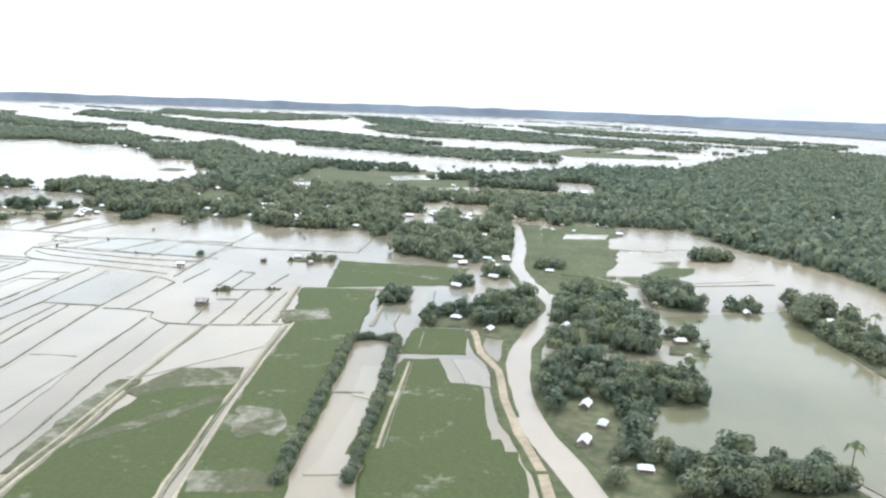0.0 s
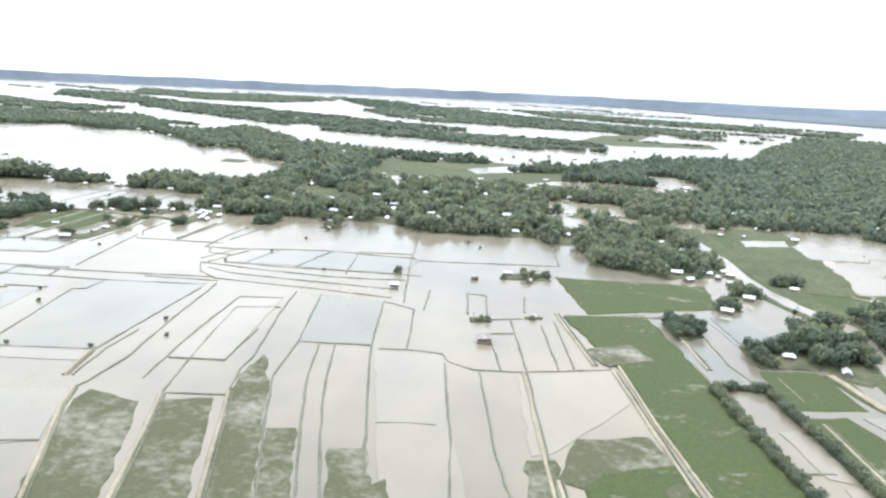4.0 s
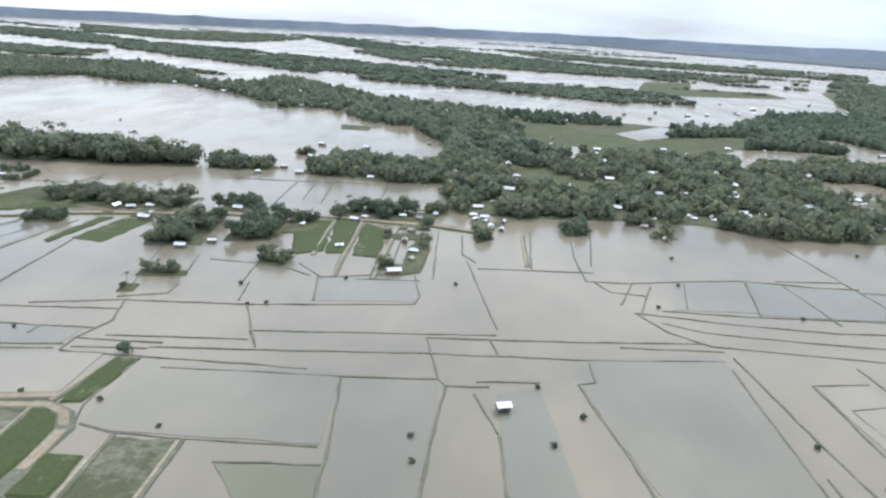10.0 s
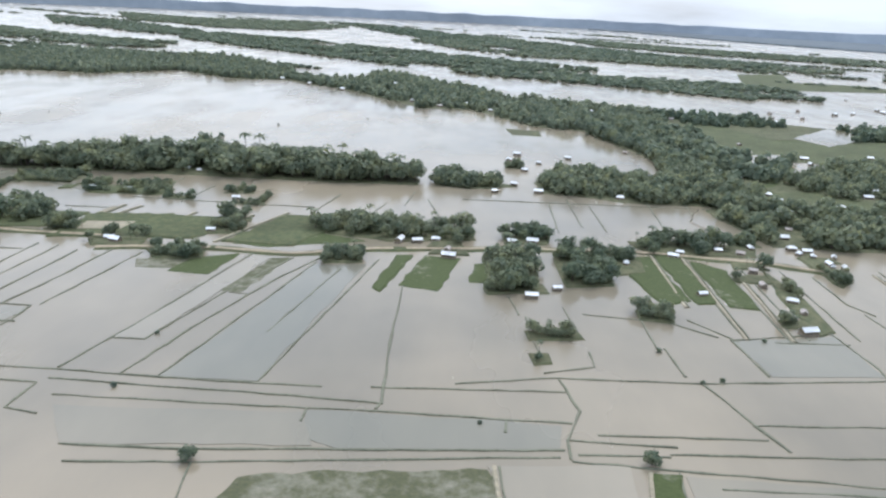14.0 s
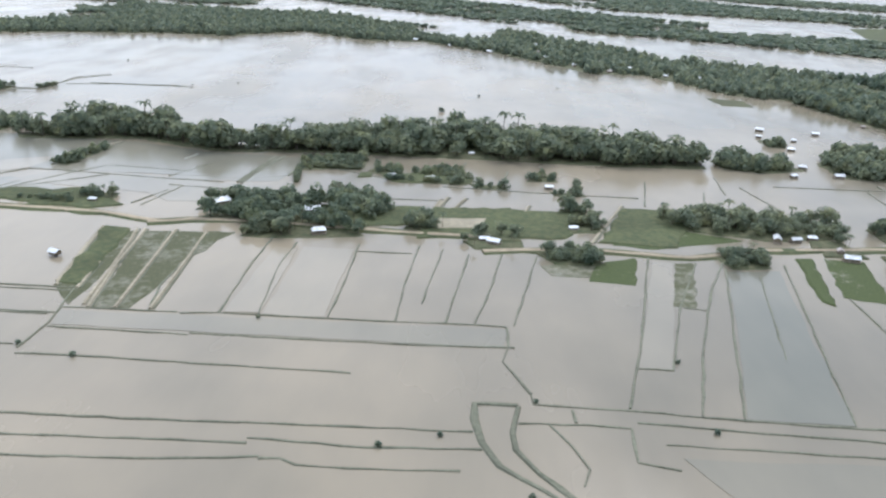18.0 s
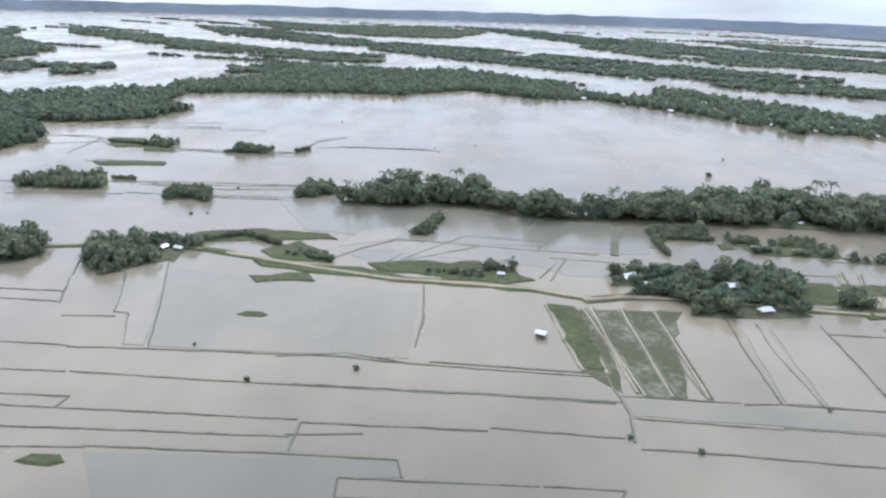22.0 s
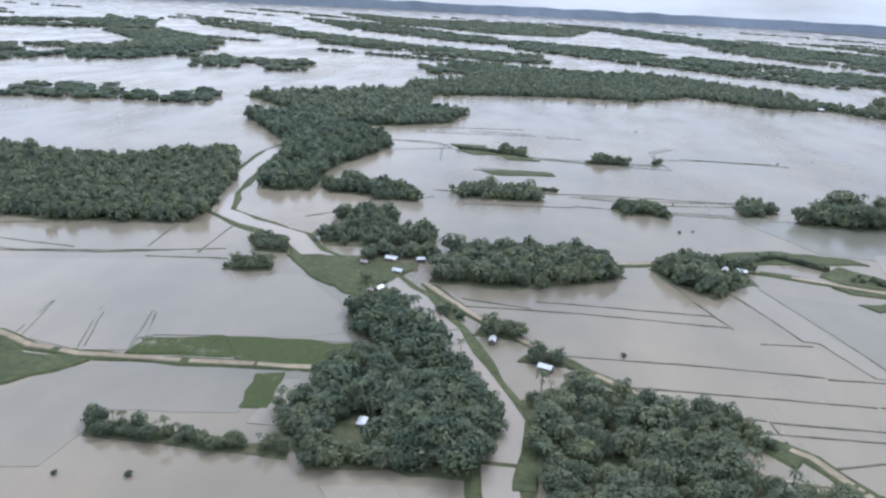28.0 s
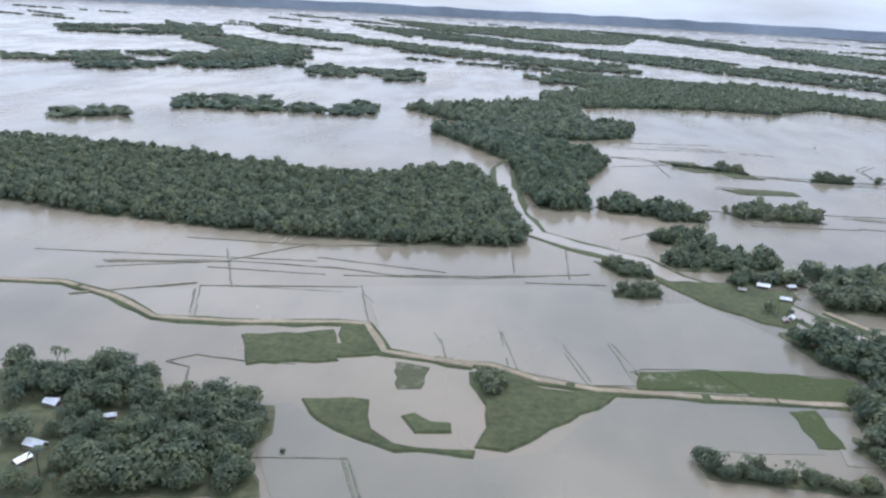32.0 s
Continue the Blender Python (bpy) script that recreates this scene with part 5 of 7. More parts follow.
bund((-6.4, 206.1), (-10.0, 235.2), (-13.5, 266.8))
bund((-111.5, 214.6), (-77.0, 215.6), (-29.7, 222.4), (-28.6, 228.6), (-31.0, 250.4))
bund((-77.0, 215.6), (-71.5, 198.6), (-67.6, 187.3))
bund((-59.1, 221.2), (-61.4, 242.3), (-31.0, 250.4))
bund((-83.2, 234.6), (-83.2, 252.7))
bund((-111.2, 214.4), (-108.2, 199.4), (-110.3, 193.0), (-112.4, 187.3), (-112.6, 180.3))
bund((-154.3, 205.2), (-110.0, 207.8))
bund((-112.4, 187.3), (-99.1, 186.9), (-90.4, 186.8))
bund((-112.4, 179.7), (-100.0, 178.9), (-87.8, 178.2), (-75.7, 177.7), (-63.3, 177.1), (-52.7, 176.3))
bund((-13.1, 173.6), (-0.2, 174.8), (1.9, 174.9))
bund((25.2, 197.8), (37.9, 198.0), (50.7, 198.2), (52.8, 198.2))
bund((-92.3, 146.6), (-84.9, 144.1), (-71.3, 143.0), (-44.6, 142.6))
bund((-92.3, 177.8), (-94.3, 165.0), (-94.9, 153.5), (-93.3, 146.5))
bund((-70.8, 142.7), (-71.2, 123.4), (-71.4, 113.4))
bund((-152.1, 195.6), (-151.2, 199.2), (-152.2, 232.7), (-152.3, 270.8))
bund((-120.2, 267.1), (-117.9, 252.4))
bund((-104.5, 259.8), (-102.3, 238.1))
bund((-81.2, 234.8), (-80.4, 222.7), (-80.1, 218.7))
bund((-49.5, 242.3), (-37.2, 242.9), (-29.0, 243.4))
bund((-69.4, 255.2), (-59.7, 241.7))
bund((-10.0, 259.1), (29.5, 260.7))
bund((37.8, 317.5), (35.9, 305.6), (34.0, 293.6), (32.0, 281.6), (30.1, 269.7), (29.9, 267.6))
bund((28.0, 251.0), (31.4, 241.7), (42.5, 239.3))
bund((45.9, 248.8), (41.8, 237.4), (37.7, 226.1), (37.4, 222.2))
bund((-57.0, 316.6), (-57.2, 243.0))
bund((-44.1, 301.9), (-45.1, 242.7))
bund((-37.7, 302.8), (-39.3, 244.9))
bund((-24.3, 304.7), (-24.9, 246.5))
bund((-15.0, 299.7), (-15.0, 287.2), (-15.1, 274.7), (-10.7, 266.0))
bund((12.5, 309.8), (8.3, 262.4))
bund((-156.0, 152.2), (-153.8, 143.7), (-151.3, 134.0))
bund((-156.0, 152.2), (-140.4, 152.4), (-139.8, 146.7))
bund((-225.1, 201.5), (-200.0, 200.4), (-180.2, 200.0), (-150.8, 198.1))
bund((-220.8, 194.4), (-166.6, 194.5), (-152.0, 194.7), (-110.6, 194.0))
bund((-166.6, 194.5), (-166.8, 188.9))
bund((-124.5, 193.6), (-124.9, 188.9))
bund((-110.9, 214.7), (-123.1, 211.8), (-135.3, 209.0))
bund((-210.1, 176.3), (-186.5, 176.8), (-158.0, 179.4), (-113.4, 183.5))
bund((-186.5, 176.8), (-185.7, 172.5))
bund((-206.8, 170.7), (-194.5, 171.7), (-182.2, 172.8), (-170.3, 174.3), (-158.3, 175.7), (-146.4, 177.1), (-134.5, 178.5), (-122.6, 180.0), (-114.6, 180.9))
bund((-183.7, 172.7), (-182.3, 160.3), (-181.2, 150.4))
bund((-105.8, 189.9), (-93.3, 190.4), (-80.9, 191.0), (-70.5, 191.4))
bund((-110.9, 182.1), (-98.7, 183.0), (-92.7, 183.1))
bund((-116.0, 251.4), (-115.8, 238.7), (-114.3, 226.8), (-114.1, 224.8))
bund((-114.3, 216.7), (-101.5, 221.4), (-101.5, 229.8))
bund((-99.4, 255.6), (-87.4, 254.0), (-75.4, 252.5), (-64.4, 243.8))
bund((-333.2, 238.3), (-323.8, 239.9), (-295.6, 240.1), (-278.9, 240.4), (-258.8, 241.3), (-250.7, 241.0))
bund((-327.0, 228.4), (-298.9, 228.5), (-271.3, 228.9), (-249.0, 230.3))
bund((-250.7, 241.0), (-250.5, 230.7), (-252.1, 223.3), (-249.3, 217.1), (-246.4, 210.1))
bund((-304.8, 193.4), (-282.1, 194.1), (-258.6, 194.9))
bund((-301.6, 188.4), (-279.0, 187.7), (-256.7, 189.3))
bund((-297.8, 182.4), (-293.8, 182.9), (-290.7, 181.2), (-276.0, 181.4), (-260.7, 182.4))
bund((-243.2, 199.0), (-239.4, 192.0), (-236.9, 185.2), (-238.4, 180.3))
bund((-249.4, 198.6), (-235.9, 199.6), (-226.7, 199.3))
bund((-246.4, 210.1), (-246.0, 206.0), (-227.5, 205.9), (-211.0, 205.0))
bund((-238.0, 204.5), (-237.7, 200.2))
bund((-226.7, 199.3), (-227.4, 188.2), (-219.8, 186.5))
bund((-211.0, 205.0), (-192.5, 204.4), (-165.1, 204.4))
bund((-225.8, 206.6), (-218.6, 232.7), (-204.6, 294.4))
bund((-221.3, 223.8), (-212.8, 223.8), (-202.5, 260.1), (-190.5, 292.0))
bund((-211.0, 205.0), (-202.9, 235.1), (-191.9, 269.7), (-181.6, 293.7))
bund((-202.3, 205.1), (-195.5, 233.3), (-182.1, 288.8))
bund((-179.8, 205.1), (-172.4, 242.8), (-162.1, 294.8))
bund((-184.2, 232.2), (-173.3, 283.5))
bund((-201.8, 258.4), (-195.7, 257.5), (-190.0, 274.1))
bund((-323.8, 239.9), (-324.8, 274.7), (-324.0, 295.6))
bund((-313.7, 240.5), (-316.4, 271.5), (-315.7, 291.7))
bund((-296.1, 241.0), (-295.6, 266.3), (-295.9, 292.8))
bund((-278.9, 240.4), (-278.7, 265.0), (-276.9, 293.8))
bund((-266.1, 241.5), (-263.7, 263.4), (-261.2, 288.9))
bund((-258.8, 241.3), (-254.3, 265.1), (-250.8, 290.9))
bund((-248.7, 242.0), (-244.6, 264.7), (-240.0, 290.4))
bund((-273.0, 252.0), (-269.3, 292.6))
bund((-412.6, 249.5), (-366.0, 249.6))
bund((-403.9, 234.2), (-363.6, 234.9))
bund((-394.9, 218.3), (-364.6, 218.4))
bund((-366.0, 249.6), (-362.1, 229.1), (-362.7, 216.8))
bund((-363.3, 238.1), (-350.8, 238.5), (-338.4, 238.9), (-334.2, 239.1))
bund((-361.6, 227.7), (-349.5, 227.6), (-337.3, 227.5), (-327.2, 227.5))
bund((-361.7, 214.3), (-349.3, 214.9), (-317.2, 214.5), (-285.9, 214.3))
bund((-383.2, 197.7), (-366.9, 198.4))
bund((-366.9, 198.4), (-369.3, 192.8), (-372.0, 190.7), (-370.8, 186.1), (-365.7, 180.5), (-356.6, 173.3), (-355.2, 167.3), (-352.9, 157.6))
bund((-372.0, 191.6), (-359.9, 191.7), (-347.8, 191.9), (-335.7, 192.0), (-323.2, 192.4), (-310.6, 192.9), (-304.3, 193.1))
bund((-368.4, 183.7), (-356.1, 184.3), (-343.9, 185.0), (-331.6, 185.6), (-319.4, 186.2), (-307.3, 186.6), (-301.2, 186.8))
bund((-364.3, 177.7), (-352.2, 178.3), (-340.1, 179.0), (-328.0, 179.7), (-315.9, 180.6), (-303.8, 182.0), (-297.8, 183.1))
bund((-375.7, 184.5), (-369.3, 184.5))
bund((-367.9, 170.7), (-356.7, 171.5))
bund((-296.0, 286.8), (-278.6, 287.4))
bund((-421.2, 306.7), (-417.6, 276.2), (-417.6, 258.4))
bund((-357.6, 295.4), (-353.5, 264.1), (-350.2, 239.4))
bund((-344.4, 273.3), (-344.5, 253.6), (-341.5, 238.6))
bund((-510.9, 243.2), (-498.5, 244.5), (-486.2, 245.6), (-474.1, 246.5), (-462.0, 247.3), (-449.9, 248.1), (-437.8, 249.0), (-424.9, 247.9), (-412.1, 247.6))
bund((-502.0, 229.9), (-489.7, 230.1), (-477.4, 230.4), (-465.1, 230.6), (-453.1, 231.1), (-441.1, 231.6), (-429.1, 232.1), (-417.1, 232.6), (-405.0, 233.1))
bund((-490.5, 212.7), (-439.0, 215.5))
bund((-437.9, 214.4), (-425.8, 215.1), (-413.6, 215.9), (-401.5, 216.6), (-395.4, 217.0))
bund((-437.9, 214.4), (-437.4, 202.0))
bund((-485.2, 204.7), (-438.8, 208.2))
bund((-480.9, 198.3), (-437.5, 201.6), (-413.8, 202.6), (-411.9, 196.4))
bund((-424.7, 194.8), (-411.4, 195.5), (-398.8, 196.5), (-386.1, 197.4), (-384.0, 197.6))
bund((-424.7, 194.8), (-424.0, 188.2), (-407.1, 189.5))
bund((-514.1, 313.1), (-500.1, 277.0), (-489.5, 246.4))
bund((-528.5, 310.6), (-516.3, 284.2), (-510.7, 268.3))
bund((-524.2, 263.0), (-508.7, 265.1))
bund((-510.7, 268.3), (-506.1, 268.1), (-496.9, 247.1))
bund((-539.8, 293.8), (-530.3, 272.1))
bund((-615.0, 269.0), (-577.2, 272.5), (-531.7, 273.2))
bund((-592.5, 279.1), (-534.4, 281.5))
bund((-551.7, 324.5), (-547.0, 313.2), (-542.4, 301.8), (-540.1, 296.1))
bund((-584.1, 239.9), (-571.9, 240.9), (-559.7, 241.9), (-547.5, 242.9), (-535.5, 243.4), (-523.4, 243.7), (-511.3, 244.2))
bund((-567.2, 225.4), (-554.8, 226.3), (-542.5, 227.1), (-530.1, 228.0), (-517.7, 228.7), (-505.2, 229.4), (-503.1, 229.5))
bund((-532.1, 210.7), (-532.8, 215.5), (-516.7, 216.4), (-495.1, 217.8), (-495.6, 212.4))
bund((-541.8, 216.1), (-533.7, 215.9))
bund((-536.6, 209.8), (-524.5, 210.6), (-512.4, 211.4), (-500.2, 212.2), (-489.8, 212.6))
bund((-522.6, 198.0), (-511.9, 202.3), (-499.5, 203.4), (-487.1, 204.5), (-485.1, 204.7))
bund((-440.0, 208.9), (-427.2, 211.0), (-422.9, 211.7))
bund((-513.9, 193.6), (-501.9, 195.1), (-489.8, 196.7), (-479.8, 198.0))
bund((-766.6, 163.3), (-760.5, 150.6))
bund((-766.6, 163.3), (-787.0, 158.9))
bund((-778.7, 145.5), (-724.2, 156.9))
wet_bank((-249.4, 205.1), (-254.9, 205.4), (-258.3, 204.9), (-258.4, 199.4), (-256.9, 191.6), (-253.6, 184.7), (-246.1, 178.7), (-238.3, 172.5))
wet_bank((-249.3, 204.6), (-250.8, 195.4), (-250.3, 189.7), (-246.3, 183.1), (-242.7, 179.1), (-236.0, 171.7))
bund((219.4, 197.0), (222.3, 148.7), (230.6, 120.0))
bund((227.8, 195.4), (232.4, 157.4), (234.9, 125.6))
bund((219.9, 85.9), (228.4, 87.3))
bund((-739.0, 239.4), (-732.2, 214.1))
bund((-720.3, 235.3), (-712.7, 213.5))
bund((-705.6, 239.5), (-696.8, 213.9))
bund((-798.9, 273.9), (-751.3, 284.8), (-710.5, 301.3))
bund((-616.9, 275.2), (-593.9, 272.5))
bund((-696.1, 351.5), (-647.3, 404.9))
bund((-831.7, 224.2), (-842.3, 250.5))
bund((-790.1, 266.1), (-780.4, 235.3))
bund((-842.3, 250.5), (-789.7, 264.5))
bund((-759.0, 233.5), (-753.7, 221.0))
bund((-826.1, 196.4), (-818.9, 194.9), (-813.4, 180.7))
bund((-886.0, 264.3), (-844.1, 277.3), (-819.2, 306.6))
bund((-813.8, 290.1), (-763.6, 287.4))
bund((-432.1, 331.2), (-405.2, 354.1))
bund((-95.6, 383.9), (-96.6, 338.8))
bund((-77.9, 382.9), (-77.0, 343.0))
bund((-149.4, 381.5), (-143.5, 352.9))
bund((-134.2, 385.3), (-20.2, 389.5))
bund((-916.1, 268.6), (-812.5, 285.7))
bund((-847.9, 268.3), (-805.4, 272.8))
bund((-734.2, 285.4), (-705.0, 290.9))
bund((323.9, 233.3), (366.1, 249.6))
bund((-826.1, 196.4), (-820.1, 202.2), (-806.0, 201.7), (-792.5, 203.6))
bund((-767.7, 163.7), (-761.7, 150.9))
bund((-86.0, 348.4), (-86.8, 394.4))
bund((-52.3, 350.5), (-49.5, 399.9))
bund((-36.2, 353.9), (-31.7, 398.0))
bund((-631.4, 395.2), (-578.6, 405.3))

# houses and huts
house(-316.7, 321.0, 0, 10, 0.6, 5)
house(-310.4, 300.5, 1, 20, 0.6, 5)
house(-256.3, 301.9, 0, 5, 0.6, 5)
house(-350.6, 324.9, 2, 40, 0.6, 5)
house(-344.4, 320.1, 0, 10, 0.6, 5)
house(-269.4, 416.8, 0, 10, 0.6, 5)
house(-262.2, 414.0, 1, 20, 0.6, 5)
house(-294.4, 370.8, 0, 10, 0.6, 5)
house(-278.5, 369.6, 2, 15, 0.6, 5)
house(-225.8, 317.1, 0, 10, 0.6, 5)
house(-230.3, 365.3, 0, 5, 0.6, 5)
house(-840.4, 169.2, 0, 10, 0.6, 5)
house(-831.8, 146.3, 2, 70, 0.6, 5)
house(-824.1, 166.3, 1, 30, 0.6, 5)
house(-644.8, 275.0, 0, 60, 0.6, 5)
house(502.5, 1248.7, 0, 20, 0.52, 4)
house(585.4, 1281.6, 1, 60, 0.52, 4)
house(597.0, 1207.8, 2, 10, 0.52, 4)
house(648.2, 1218.1, 0, 45, 0.52, 4)
house(667.7, 1206.6, 1, 80, 0.52, 4)
house(696.7, 1113.1, 0, 20, 0.52, 4)
house(750.2, 1202.3, 2, 70, 0.52, 4)
house(478.9, 1013.8, 1, 30, 0.52, 4)
house(316.3, 792.7, 0, 10, 0.52, 4)
house(520.7, 800.3, 2, 30, 0.52, 4)
house(392.2, 551.3, 1, 20, 0.52, 4)
house(328.1, 785.3, 1, 0, 0.52, 4)
house(100.2, 456.9, 0, 30, 0.52, 4)
house(98.0, 421.6, 1, 70, 0.52, 4)
house(77.8, 395.3, 2, 20, 0.52, 4)
house(85.5, 376.9, 0, 60, 0.52, 4)
house(76.9, 516.4, 1, 10, 0.52, 4)
house(105.0, 345.9, 2, 40, 0.52, 4)
house(146.0, 353.0, 0, 20, 0.52, 4)
house(189.1, 394.2, 1, 80, 0.52, 4)
house(214.7, 400.5, 0, 30, 0.52, 4)
house(294.0, 727.9, 2, 40, 0.52, 4)
house(331.6, 793.2, 1, 20, 0.52, 4)
house(160.5, 447.5, 0, 0, 0.52, 4)
house(137.2, 432.3, 2, 50, 0.52, 4)
house(2.6, 322.8, 0, 70, 0.52, 4)
house(-3.0, 311.1, 1, 60, 0.52, 4)
house(1.0, 310.2, 2, 80, 0.52, 4)
house(116.7, 420.3, 1, 30, 0.52, 4)
house(92.2, 367.0, 0, 20, 0.52, 4)
house(69.7, 339.4, 2, 60, 0.52, 4)
house(98.3, 349.0, 1, 10, 0.52, 4)
house(149.5, 437.1, 0, 50, 0.52, 4)
house(-104.6, 274.4, 0, 10, 0.52, 4)
house(-59.4, 276.0, 2, 20, 0.52, 4)
house(153.0, 152.6, 3, 5, 0.62, 5)
house(167.5, 180.1, 3, 80, 0.62, 5)
house(145.0, 227.6, 3, 10, 0.62, 5)
house(157.6, 237.6, 0, 0, 0.62, 5)
house(166.3, 227.7, 3, 70, 0.62, 5)
house(-529.7, 174.0, 0, 0, 0.62, 5)
house(99.5, 456.7, 1, 92, 0.62, 5)
house(76.9, 392.1, 0, 102, 0.62, 5)
house(94.3, 412.3, 1, 92, 0.62, 5)
house(86.4, 377.2, 1, 1, 0.62, 5)
house(76.9, 516.4, 0, 100, 0.62, 5)
house(279.4, 822.4, 0, 75, 0.62, 5)
house(292.8, 727.4, 0, 60, 0.62, 5)
house(97.4, 343.0, 1, 26, 0.62, 5)
house(106.7, 345.1, 2, 84, 0.62, 5)
house(88.8, 344.5, 1, 155, 0.62, 5)
house(116.7, 358.3, 0, 100, 0.62, 5)
house(156.9, 446.5, 0, 50, 0.62, 5)
house(149.0, 356.1, 2, 40, 0.62, 5)
house(190.8, 394.6, 1, 55, 0.62, 5)
house(215.4, 402.1, 1, 26, 0.62, 5)
house(200.1, 334.2, 1, 168, 0.62, 5)
house(52.5, 435.6, 0, 54, 0.62, 5)
house(-9.3, 325.0, 1, 50, 0.62, 5)
house(-5.1, 328.3, 2, 176, 0.62, 5)
house(327.0, 786.4, 1, 62, 0.62, 5)
house(420.5, 747.1, 1, 15, 0.62, 5)
house(374.4, 721.7, 1, 100, 0.62, 5)
house(194.4, 354.7, 2, 150, 0.62, 5)
house(301.3, 947.7, 0, 130, 0.62, 5)
house(416.5, 629.2, 2, 170, 0.62, 5)
house(336.1, 441.3, 0, 140, 0.62, 5)
house(476.5, 719.9, 1, 160, 0.62, 5)
house(399.0, 660.2, 1, 110, 0.62, 5)
house(340.2, 749.0, 2, 70, 0.62, 5)
house(269.4, 358.9, 1, 130, 0.62, 5)
house(281.5, 358.4, 1, 64, 0.62, 5)
house(231.2, 248.3, 2, 30, 0.62, 5)
house(247.0, 246.8, 0, 15, 0.62, 5)
house(307.6, 356.8, 2, 175, 0.62, 5)
house(365.1, 722.1, 0, 15, 0.62, 5)
house(554.2, 1129.1, 2, 55, 0.62, 5)
house(521.0, 853.9, 1, 80, 0.62, 5)
house(526.7, 791.2, 0, 0, 0.62, 5)
house(300.2, 783.1, 0, 75, 0.62, 5)
house(351.9, 461.5, 0, 75, 0.62, 5)
house(379.4, 413.1, 0, 90, 0.62, 5)
house(295.8, 385.1, 0, 86, 0.62, 5)
house(226.8, 334.5, 2, 70, 0.62, 5)
house(236.8, 276.2, 2, 65, 0.62, 5)
house(241.2, 261.6, 2, 170, 0.62, 5)
house(249.0, 266.8, 0, 20, 0.62, 5)
house(510.6, 645.1, 0, 60, 0.62, 5)
house(457.0, 459.7, 2, 90, 0.62, 5)
house(286.6, 80.3, 1, 75, 0.71)
house(283.0, 91.0, 2, 75, 0.69)
house(294.3, 59.5, 1, 0, 0.72)
house(314.1, 136.1, 3, 90, 0.65)
house(313.5, 151.3, 1, 15, 0.80)
house(277.7, 158.2, 0, 75, 0.77)
house(342.6, 193.4, 0, 90, 0.73)
house(369.9, 190.6, 1, 15, 0.73)
house(310.4, 196.7, 3, 75, 0.68)
house(247.9, 223.7, 0, 160, 0.76)
house(241.4, 158.3, 1, -10, 0.79)
house(235.1, 203.6, 0, -20, 0.76)
field_hut(-7.7, 160.6, 15, BARK)
field_hut(116.7, 206.9, 15, BARK)
house(215.0, 384.7, 1, 75, 0.91, 22)
house(261.2, 436.1, 2, 0, 0.81, 22)
house(115.9, 348.9, 2, 90, 0.95, 22)
house(185.6, 327.2, 2, 75, 0.87, 22)
house(42.5, 403.4, 1, -20, 0.83, 22)
house(133.8, 425.3, 2, -10, 0.92, 22)
house(168.1, 445.7, 3, 75, 0.85, 22)
house(193.9, 465.4, 2, 90, 1.00, 22)
house(135.9, 458.3, 2, 75, 0.94, 22)
house(84.7, 393.2, 2, -10, 0.87, 22)
house(179.9, 379.8, 0, 0, 0.95, 22)
house(56.4, 356.8, 0, 160, 0.94, 22)
house(9.2, 385.8, 2, 160, 0.97, 22)
house(126.5, 494.8, 1, 0, 0.87, 22)
house(75.8, 483.4, 2, 90, 0.87, 22)
house(302.4, 508.5, 1, 0, 0.95, 22)
house(153.6, 377.5, 2, 15, 0.97, 22)
house(15.9, 423.5, 1, 160, 0.80, 22)
house(159.1, 328.8, 1, 0, 0.87, 22)
house(159.9, 486.6, 1, 15, 0.96, 22)
house(67.1, 427.5, 0, 0, 0.89, 22)
house(-7.4, 345.2, 0, 0, 0.81, 22)
house(96.0, 452.0, 1, -20, 0.87, 22)
house(244.0, 396.3, 3, 0, 0.92, 22)
house(123.5, 394.7, 0, -10, 0.94, 22)
house(284.2, 480.7, 2, 0, 0.89, 22)
house(-4.9, 568.2, 0, 90, 0.83, 22)
house(2.3, 626.4, 2, 90, 0.97, 22)
house(328.9, 564.4, 3, 0, 0.81, 22)
house(54.3, 577.2, 3, 90, 0.85, 22)
house(180.0, 566.6, 1, 160, 0.90, 22)
house(14.1, 458.0, 2, 90, 0.98, 22)
house(291.1, 566.0, 2, 15, 0.86, 22)
house(49.7, 546.5, 3, 15, 0.88, 22)
house(-27.6, 641.8, 1, 160, 0.94, 22)
house(30.2, 495.5, 1, 75, 0.94, 22)
house(79.5, 533.0, 2, -10, 0.82, 22)
house(128.0, 546.6, 1, 160, 0.92, 22)
house(-18.6, 597.2, 3, 75, 0.91, 22)
house(-0.7, 498.1, 0, 160, 0.82, 22)
house(127.9, 705.4, 0, 160, 0.95, 22)
house(518.8, 1016.7, 1, 75, 0.83, 22)
house(261.3, 704.8, 1, 15, 0.91, 22)
house(138.2, 739.0, 3, -20, 0.81, 22)
house(510.9, 1097.7, 3, 90, 0.86, 22)
house(320.2, 891.9, 2, -20, 0.98, 22)
house(400.9, 705.0, 3, 75, 0.84, 22)
house(216.3, 789.6, 2, 15, 0.82, 22)
house(149.5, 775.1, 3, 0, 0.88, 22)
house(537.2, 992.4, 0, 90, 0.89, 22)
house(441.0, 840.4, 0, 0, 0.94, 22)
house(240.0, 803.9, 1, -20, 0.92, 22)
house(80.3, 692.7, 0, 15, 0.81, 22)
house(261.7, 612.2, 1, 15, 0.82, 22)
house(309.1, 688.5, 1, 0, 0.87, 22)
house(168.2, 747.5, 3, -20, 0.93, 22)
house(228.7, 650.3, 2, 90, 0.99, 22)
house(471.3, 1008.3, 3, 75, 0.87, 22)
house(283.4, 844.2, 2, 90, 0.87, 22)
house(37.4, 694.3, 3, 0, 0.96, 22)
